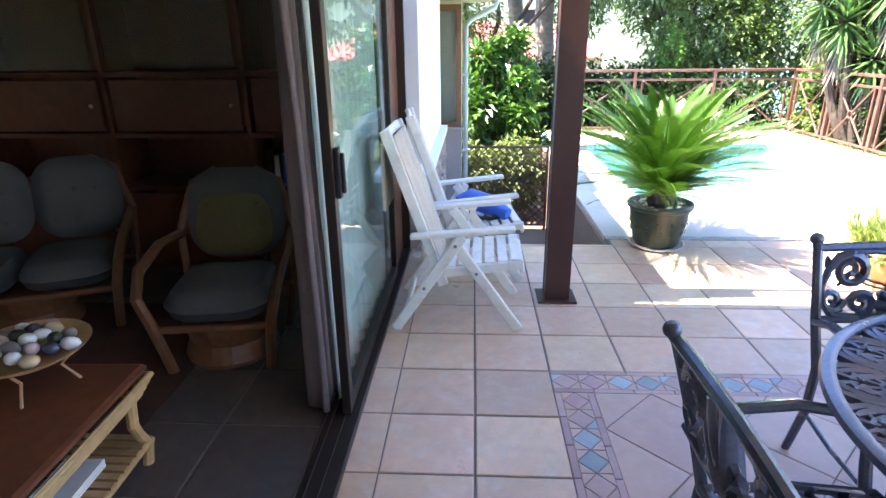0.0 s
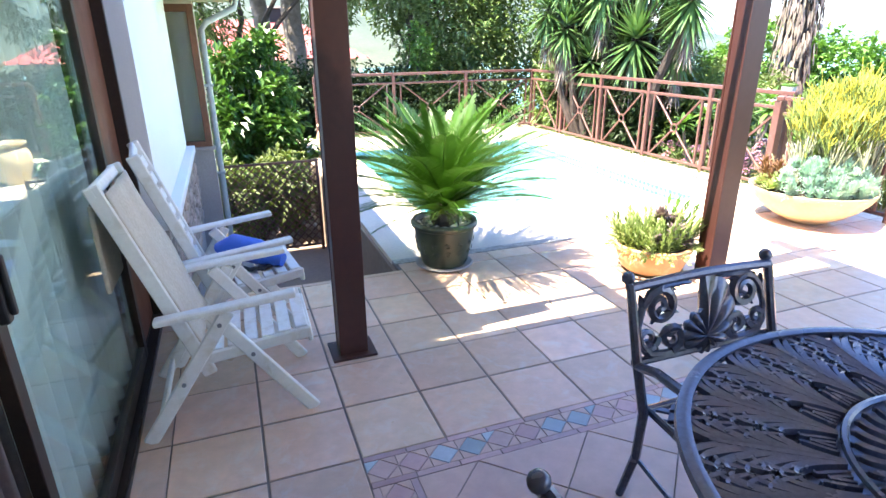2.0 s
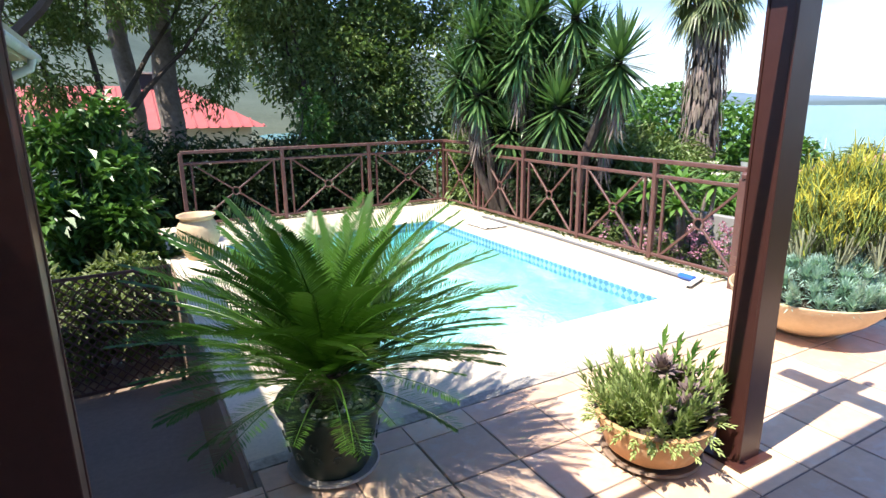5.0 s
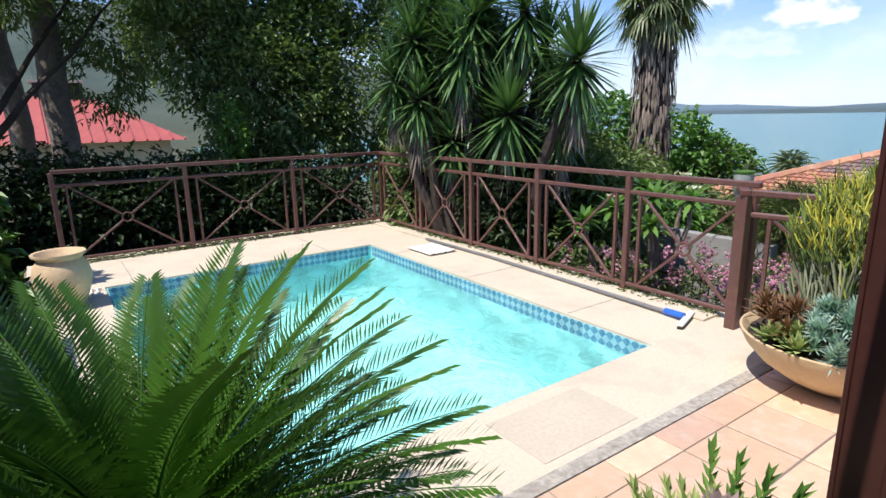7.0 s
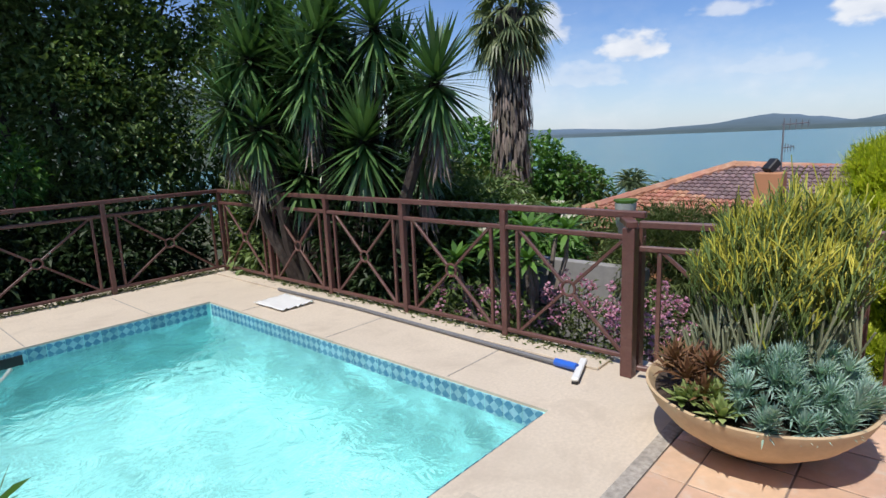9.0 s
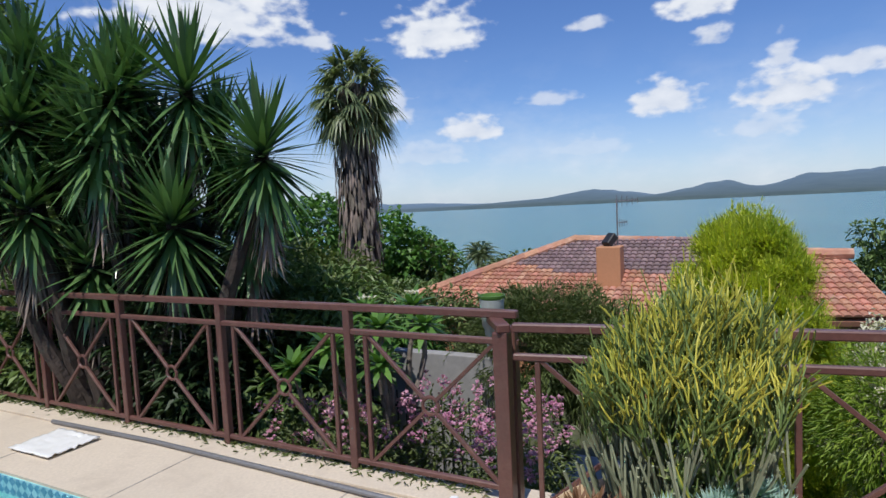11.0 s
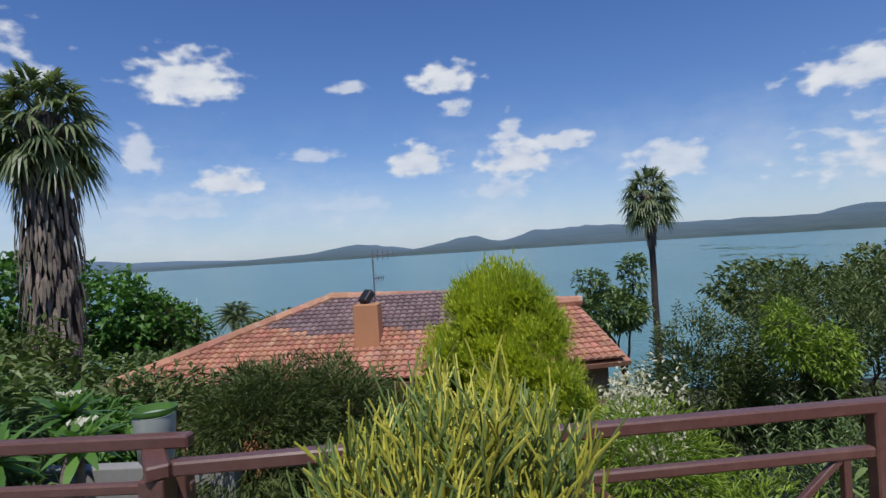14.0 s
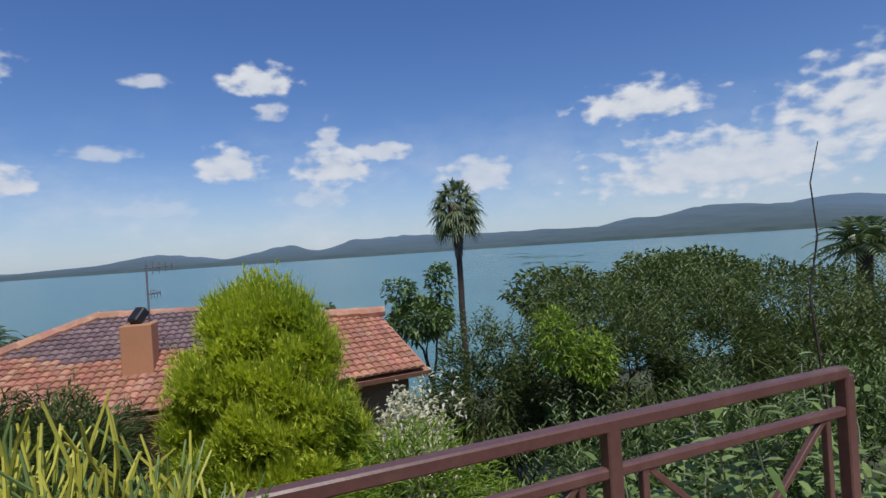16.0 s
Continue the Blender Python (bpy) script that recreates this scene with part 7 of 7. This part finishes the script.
def cane_seat(name, x, y, turn, width, label, pillow):
    """Faces -y. Bent cane frame, buttoned cushions."""
    c = thing(name, x, y, -0.02, label, "armchair" if width < 0.9 else "sofa", turn=turn)
    W = width / 2
    for s in (-1, 1):
        bm = bmesh.new()
        tube(bm, [(s * (W - 0.05), 0.05, 0.0), (s * W, 0.12, 0.3), (s * (W + 0.02), 0.18, 0.6), (s * (W - 0.06), 0.26, 0.86), (s * (W - 0.2), 0.28, 0.93)], 0.022, 8)
        part("back_frame", bm, M_REDCANE, c, smooth=True)
        bm = bmesh.new()
        tube(bm, [(s * (W + 0.01), 0.16, 0.58), (s * (W + 0.04), -0.10, 0.60), (s * (W + 0.04), -0.40, 0.56), (s * (W + 0.02), -0.52, 0.46), (s * (W - 0.02), -0.50, 0.30), (s * (W - 0.06), -0.44, 0.0)], 0.028, 8)
        part("armrest", bm, M_REDCANE, c, smooth=True)
    for yy, z in ((-0.48, 0.27), (0.08, 0.27)):
        bm = bmesh.new()
        tube(bm, [(-W, yy, z), (W, yy, z)], 0.02, 8)
        part("rail", bm, M_REDCANE, c)
    bm = bmesh.new()
    lathe(bm, [(0.001, 0.0), (0.24, 0.0), (0.25, 0.03), (0.22, 0.12), (0.25, 0.24), (0.001, 0.25)], 28, (0, -0.2))
    part("base", bm, M_REDCANE, c)
    k = 1 if width < 0.9 else 2
    for i in range(k):
        a = -W + 0.03 + i * (2 * W - 0.06) / k
        bm = bmesh.new()
        cushion(bm, a, a + (2 * W - 0.06) / k, -0.52, 0.10, 0.28, 0.46)
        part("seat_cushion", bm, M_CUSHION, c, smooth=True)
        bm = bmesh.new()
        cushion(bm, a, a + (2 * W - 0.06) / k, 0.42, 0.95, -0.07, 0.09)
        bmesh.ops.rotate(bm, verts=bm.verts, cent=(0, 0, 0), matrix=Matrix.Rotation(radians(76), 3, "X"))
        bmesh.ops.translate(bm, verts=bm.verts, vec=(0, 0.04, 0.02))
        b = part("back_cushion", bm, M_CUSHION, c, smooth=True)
        for u in (0.25, 0.5, 0.75):
            for z in (0.58, 0.76):
                bm = bmesh.new()
                bmesh.ops.create_icosphere(bm, subdivisions=1, radius=0.012, matrix=Matrix.Translation((a + u * (2 * W - 0.06) / k, 0.055 + (z - 0.5) * 0.24, z)))
                part("button", bm, M_CUSHION, b)
    if pillow:
        bm = bmesh.new()
        cushion(bm, -0.22, 0.22, 0.48, 0.86, -0.05, 0.06)
        bmesh.ops.rotate(bm, verts=bm.verts, cent=(0, 0, 0), matrix=Matrix.Rotation(radians(70), 3, "X"))
        bmesh.ops.translate(bm, verts=bm.verts, vec=(0, -0.10, 0.02))
        part("pillow", bm, M_YELLOW, c, "mustard and olive pillow", True)
    return c


cane_seat("cane_armchair", -1.40, 2.86, 8, 0.62, "bent cane armchair with grey cushions and a mustard pillow, fabrics darkened for the dim room", True)
cane_seat("cane_sofa", -2.80, 3.12, 22, 1.10, "bent cane two-seat sofa with buttoned pale grey cushions darkened for the dim room", False)


def coffee_table():
    t = thing("coffee_table", -1.68, 1.38, -0.02, "honey cane coffee table with a dark glass top", "coffee table", turn=92)
    bm = bmesh.new()
    box(bm, -0.75, 0.36, -0.40, 0.36, 0.43, 0.455, 0.02)
    part("tabletop", bm, M_DARKWOOD, t, "dark polished top")
    for k in range(4):
        bm = bmesh.new()
        z = 0.40 - 0.022 * k
        q = 0.012 * k
        tube(bm, [(-0.75 + q, -0.40 + q, z), (0.36 - q, -0.40 + q, z), (0.36 - q, 0.36 - q, z), (-0.75 + q, 0.36 - q, z)], 0.014, 8, True)
        part("rim_cane", bm, M_CANE, t)
    for x, y in ((0.30, 0.30), (0.30, -0.34), (-0.69, 0.30), (-0.69, -0.34)):
        bm = bmesh.new()
        tube(bm, [(x, y, 0.36), (x - 0.05, y - 0.02, 0.24), (x, y, 0.16), (x + 0.05, y, 0.08), (x + 0.02, y, 0.0)], 0.022, 8)
        part("leg", bm, M_CANE, t, smooth=True)
    for i in range(24):
        x = -0.68 + 0.044 * i
        bm = bmesh.new()
        beam(bm, (x, -0.36, 0.115), (x + 0.03, 0.34, 0.115), 0.03, 0.012)
        part("shelf_slat", bm, M_CANE, t)
    for y in (-0.35, 0.33):
        bm = bmesh.new()
        tube(bm, [(-0.70, y, 0.095), (0.36, y, 0.095)], 0.014, 8)
        part("shelf_rail", bm, M_CANE, t)
    b = thing("magazine_stack", -1.46, 1.45, 0.105, "stack of white magazines on the lower shelf", "magazines", turn=92)
    for i in range(3):
        bm = bmesh.new()
        box(bm, -0.10, 0.10, -0.06, 0.09, 0.012 * i, 0.012 * i + 0.010, 0.002)
        part("magazine", bm, M_PLASTIC, b)
    d = thing("stone_bowl", -1.62, 1.58, 0.435, "cane bowl on curved legs filled with polished stones", "bowl")
    bm = bmesh.new()
    lathe(bm, [(0.001, 0.10), (0.12, 0.11), (0.20, 0.15), (0.215, 0.165), (0.20, 0.16), (0.11, 0.125), (0.001, 0.115)], 36)
    part("dish", bm, M_CANE, d, smooth=True)
    for i in range(4):
        a = i * math.tau / 4 + 0.4
        bm = bmesh.new()
        tube(bm, [(0.16 * math.cos(a), 0.16 * math.sin(a), 0.13), (0.10 * math.cos(a), 0.10 * math.sin(a), 0.07), (0.15 * math.cos(a), 0.15 * math.sin(a), 0.0)], 0.006, 6)
        part("leg", bm, M_CANE, d)
    r = random.Random(9)
    for i in range(22):
        a, q = i * 2.39996, 0.165 * math.sqrt((i + 0.5) / 22)
        bm = bmesh.new()
        bmesh.ops.create_icosphere(bm, subdivisions=2, radius=0.03)
        bmesh.ops.scale(bm, verts=bm.verts, vec=(r.uniform(0.8, 1.3), r.uniform(0.8, 1.1), r.uniform(0.7, 0.95)))
        bmesh.ops.translate(bm, verts=bm.verts, vec=(q * math.cos(a), q * math.sin(a), 0.165 + 0.03 * (1 - q / 0.17)))
        part("stone", bm, (M_WALL, M_POTGREEN, M_PURPLE, M_PLASTIC, M_BOWL, M_TILE_MAUVE, M_IRON)[i % 7], d, smooth=True)


coffee_table()


def wall_unit():
    u = thing("wall_unit", -3.6, 4.27, -0.02, "dark reddish wooden wall unit with glass doors and a bookshelf", "cabinet")
    W, D, H = 3.0, 0.42, 2.35
    for b, nm in (((0, W, -0.02, 0, 0, H), "back"), ((0, 0.03, -D, -0.02, 0, H), "side"), ((W - 0.03, W, -D, -0.02, 0, H), "side"), ((0.03, W - 0.03, -D, -0.02, H - 0.03, H), "top"),
                  ((0.03, W - 0.03, -D, -0.02, 0.62, 0.65), "shelf"), ((0.03, W - 0.03, -D, -0.02, 1.0, 1.03), "shelf"), ((0.03, W - 0.03, -D, -0.02, 1.42, 1.45), "shelf"), ((0.98, 1.01, -D, -0.02, 0.03, H - 0.03), "divider"), ((1.98, 2.01, -D, -0.02, 0.03, H - 0.03), "divider")):
        bm = bmesh.new()
        box(bm, *b, bevel=0.002)
        part(nm, bm, M_DARKWOOD, u)
    for i in range(3):
        for z0, z1 in ((0.04, 0.60), (1.05, 1.40)):
            bm = bmesh.new()
            box(bm, 0.05 + i, 0.96 + i, -D - 0.02, -D - 0.002, z0, z1, 0.006)
            d = part("door", bm, M_DARKWOOD, u)
            bm = bmesh.new()
            bmesh.ops.create_icosphere(bm, subdivisions=2, radius=0.015, matrix=Matrix.Translation((0.9 + i, -D - 0.03, (z0 + z1) / 2)))
            part("knob", bm, M_CANE, d)
        bm = bmesh.new()
        box(bm, 0.06 + i, 0.95 + i, -D - 0.012, -D - 0.006, 1.47, 2.28)
        part("glass_door", bm, M_GLASS, u).visible_shadow = False
    b = thing("book_row", -1.55, 4.05, 0.63, "row of dark and blue books on the shelf", "books")
    r = random.Random(3)
    x = 0.0
    for i in range(9):
        w, h = r.uniform(0.02, 0.045), r.uniform(0.2, 0.27)
        bm = bmesh.new()
        box(bm, x, x + w, -0.1, 0.1, 0, h, 0.003)
        part("book", bm, (M_BLUE, M_BLACK, M_PLASTIC, M_RUG)[i % 4] if i % 3 else M_FRAME, b)
        x += w + 0.003


wall_unit()
solid("rug", [(-3.4, -1.5, 1.2, 3.2, -0.019, -0.010)], M_RUG, kind="", label="rust-brown woven rug on the room floor", category="rug")

# ---- stones, waterline tiles, floor tiles ----


def piece(w, h, t, name, inset=0.006):
    """A thin piece with bevelled upper edges, centred, its top at z = 0."""
    bm = bmesh.new()
    rows = [(w / 2, h / 2, -t), (w / 2, h / 2, -inset * 0.6), (w / 2 - inset, h / 2 - inset, 0.0)]
    vs = [[bm.verts.new((sx * a, sy * b, z)) for sx, sy in ((-1, -1), (1, -1), (1, 1), (-1, 1))] for a, b, z in rows]
    for p, q in zip(vs, vs[1:]):
        for k in range(4):
            bm.faces.new((p[k], p[(k + 1) % 4], q[(k + 1) % 4], q[k]))
    bm.faces.new(vs[2])
    return bm


def waterline():
    band = thing("waterline_band", PX1, PY0, 0, "band of blue patterned tiles at the pool waterline", "tile band", kind="structure")
    me = mesh_of("tile", piece(0.145, 0.145, 0.006, "tile", 0.004), M_BAND)
    runs = [((PX1 - 0.024, PY0 + 0.10 + 0.15 * i, -0.085), (0, -90, 0)) for i in range(28)] + [((PX0 + 0.10 + 0.15 * i, PY1 - 0.024, -0.085), (90, 0, 0)) for i in range(20)]
    runs += [((PX0 + 0.024, PY0 + 0.10 + 0.15 * i, -0.085), (0, 90, 0)) for i in range(28)] + [((PX0 + 0.10 + 0.15 * i, PY0 + 0.024, -0.085), (-90, 0, 0)) for i in range(20)]
    for (x, y, z), r in runs:
        t = new("tile", me)
        t.parent = band
        t.matrix_local = pose(x - PX1, y - PY0, z, *r)


waterline()


def plinth_stones():
    w = bpy.data.objects["wall_plinth"]
    r = random.Random(17)
    kinds = []
    for k in range(8):
        bm = bmesh.new()
        n = r.randint(6, 8)
        a0 = r.random()
        pts = [((0.5 + 0.12 * r.uniform(-1, 1)) * math.cos((i + a0) * math.tau / n), (0.5 + 0.12 * r.uniform(-1, 1)) * math.sin((i + a0) * math.tau / n)) for i in range(n)]
        lo, mid = [bm.verts.new((0, x, y)) for x, y in pts], [bm.verts.new((0.10, x * 0.94, y * 0.94)) for x, y in pts]
        hi = [bm.verts.new((0.14 + 0.03 * r.random(), x * 0.72, y * 0.72)) for x, y in pts]
        for p, q in ((lo, mid), (mid, hi)):
            for i in range(n):
                bm.faces.new((p[i], p[(i + 1) % n], q[(i + 1) % n], q[i]))
        bm.faces.new(hi)
        kinds.append(mesh_of("stone", bm, M_STONE))
    y = 4.36
    while y < 9.5:
        z = 0.47 - 0.05 * r.random()
        while z > -0.35:
            s = new("stone", r.choice(kinds))
            s.parent = w
            sy, sz = r.uniform(0.13, 0.21), r.uniform(0.10, 0.16)
            s.matrix_local = Matrix.Translation((WALLX + 0.135, y + r.uniform(-0.02, 0.02), z)) @ Matrix.Diagonal((0.2, sy, sz, 1))
            z -= 0.135
        y += 0.165


plinth_stones()


def clip(poly, x0, x1, y0, y1):
    """A polygon cut to a rectangle."""
    for axis, lim, keep_less in ((0, x0, False), (0, x1, True), (1, y0, False), (1, y1, True)):
        out = []
        for i, p in enumerate(poly):
            q = poly[(i + 1) % len(poly)]
            pin, qin = (p[axis] <= lim) == keep_less or p[axis] == lim, (q[axis] <= lim) == keep_less or q[axis] == lim
            if pin:
                out.append(p)
            if pin != qin:
                s = (lim - p[axis]) / (q[axis] - p[axis])
                out.append((p[0] + s * (q[0] - p[0]), p[1] + s * (q[1] - p[1])))
        poly = out
        if len(poly) < 3:
            return []
    return poly


def slab(poly, mat, parent, gap=0.004, thick=0.006):
    """A flat tile of any outline with a joint round it."""
    cx, cy = sum(p[0] for p in poly) / len(poly), sum(p[1] for p in poly) / len(poly)
    size = min(math.hypot(p[0] - cx, p[1] - cy) for p in poly)
    if size < 0.012:
        return
    k, k2 = 1 - gap / size * 0.9, 1 - (gap + 0.003) / size * 0.9
    bm = bmesh.new()
    a = [bm.verts.new(((p[0] - cx) * k, (p[1] - cy) * k, -thick)) for p in poly]
    b = [bm.verts.new(((p[0] - cx) * k, (p[1] - cy) * k, -0.002)) for p in poly]
    c = [bm.verts.new(((p[0] - cx) * k2, (p[1] - cy) * k2, 0.0)) for p in poly]
    n = len(poly)
    for p, q in ((a, b), (b, c)):
        for i in range(n):
            bm.faces.new((p[i], p[(i + 1) % n], q[(i + 1) % n], q[i]))
    bm.faces.new(c)
    ob = new("tile", mesh_of("tile", bm, mat))
    ob.parent = parent
    ob.location = (cx, cy, 0)


RUG = (GX + PITCH, GX + 7 * PITCH, GY - 7 * PITCH, GY - PITCH)   # inlaid tile carpet


def floor_tiles():
    floor = bpy.data.objects["floor"]
    r = random.Random(5)
    full = mesh_of("tile", piece(PITCH - 0.011, PITCH - 0.011, 0.006, "tile", 0.004), M_TILE)
    x0, x1, y0, y1 = RUG
    i0, i1 = math.floor((XW - GX) / PITCH), math.ceil((XE - GX) / PITCH)
    j0, j1 = math.floor((-0.6 - GY) / PITCH), math.ceil((DECK_Y - GY) / PITCH)
    for i in range(i0, i1):
        for j in range(j0, j1):
            ax, ay = GX + i * PITCH, GY + j * PITCH
            cx, cy = ax + PITCH / 2, ay + PITCH / 2
            if x0 < cx < x1 and y0 < cy < y1:
                continue
            top = DECK_Y - 0.09 if cx > DECK_W else YN
            lim = (WALLX + 0.03, XE, -3, top)
            if ax >= lim[0] and ax + PITCH <= lim[1] and ay + PITCH <= lim[3]:
                t = new("tile", full)
                t.parent = floor
                t.matrix_local = pose(cx, cy, r.uniform(-0.0008, 0.0008), 0, 0, r.choice((0, 90, 180, 270)))
            else:
                poly = clip([(ax, ay), (ax + PITCH, ay), (ax + PITCH, ay + PITCH), (ax, ay + PITCH)], *lim)
                if poly:
                    slab(poly, M_TILE, floor)
    # border: two thin rims with a row of diamonds between
    B = 0.188
    rim = 0.030
    for (bx0, by0, bx1, by1, along) in ((x0, y1 - B, x1, y1, 0), (x0, y0, x1, y0 + B, 0), (x0, y0 + B, x0 + B, y1 - B, 1), (x1 - B, y0 + B, x1, y1 - B, 1)):
        length = (bx1 - bx0) if along == 0 else (by1 - by0)
        n = round(length / 0.138)
        step = length / n

        def put(s, t):
            return (bx0 + s, by0 + t) if along == 0 else (bx0 + t, by0 + s)
        m = round(length / 0.20)
        for k in range(m):
            for t0, t1 in ((0.0, rim), (B - rim, B)):
                slab([put(k * length / m, t0), put((k + 1) * length / m, t0), put((k + 1) * length / m, t1), put(k * length / m, t1)], M_TILE_MAUVE, floor, 0.0025)
        lo, hi = rim, B - rim
        mid = (lo + hi) / 2
        for k in range(n):
            c = (k + 0.5) * step
            slab([put(c - step / 2, mid), put(c, lo), put(c + step / 2, mid), put(c, hi)], M_TILE_BLUE if (k // 2) % 2 else M_TILE_MAUVE, floor, 0.0025)
            slab([put(c - step / 2, lo), put(c, lo), put(c - step / 2, mid)], M_TILE_ROSE, floor, 0.0025)
            slab([put(c + step / 2, lo), put(c + step / 2, mid), put(c, lo)], M_TILE_ROSE, floor, 0.0025)
            slab([put(c - step / 2, hi), put(c - step / 2, mid), put(c, hi)], M_TILE_BLUE if k % 4 == 0 else M_TILE_ROSE, floor, 0.0025)
            slab([put(c + step / 2, hi), put(c, hi), put(c + step / 2, mid)], M_TILE_ROSE, floor, 0.0025)
    q = PITCH * math.sqrt(2)
    ix0, ix1, iy0, iy1 = x0 + B, x1 - B, y0 + B, y1 - B
    for i in range(-1, 9):
        for j in range(-1, 18):
            cx, cy = ix0 + i * q + (q / 2 if j % 2 else 0), iy1 - j * q / 2
            poly = clip([(cx - q / 2, cy), (cx, cy - q / 2), (cx + q / 2, cy), (cx, cy + q / 2)], ix0, ix1, iy0, iy1)
            if poly:
                slab(poly, M_TILE_ROSE, floor)


floor_tiles()


def room_tiles():
    f = bpy.data.objects["room_floor"]
    me = mesh_of("tile", piece(0.44, 0.44, 0.006, "tile", 0.004), M_ROOMTILE)
    for i in range(6):
        for j in range(8):
            t = new("tile", me)
            t.parent = f
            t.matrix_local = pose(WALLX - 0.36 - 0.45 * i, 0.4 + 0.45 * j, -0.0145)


room_tiles()
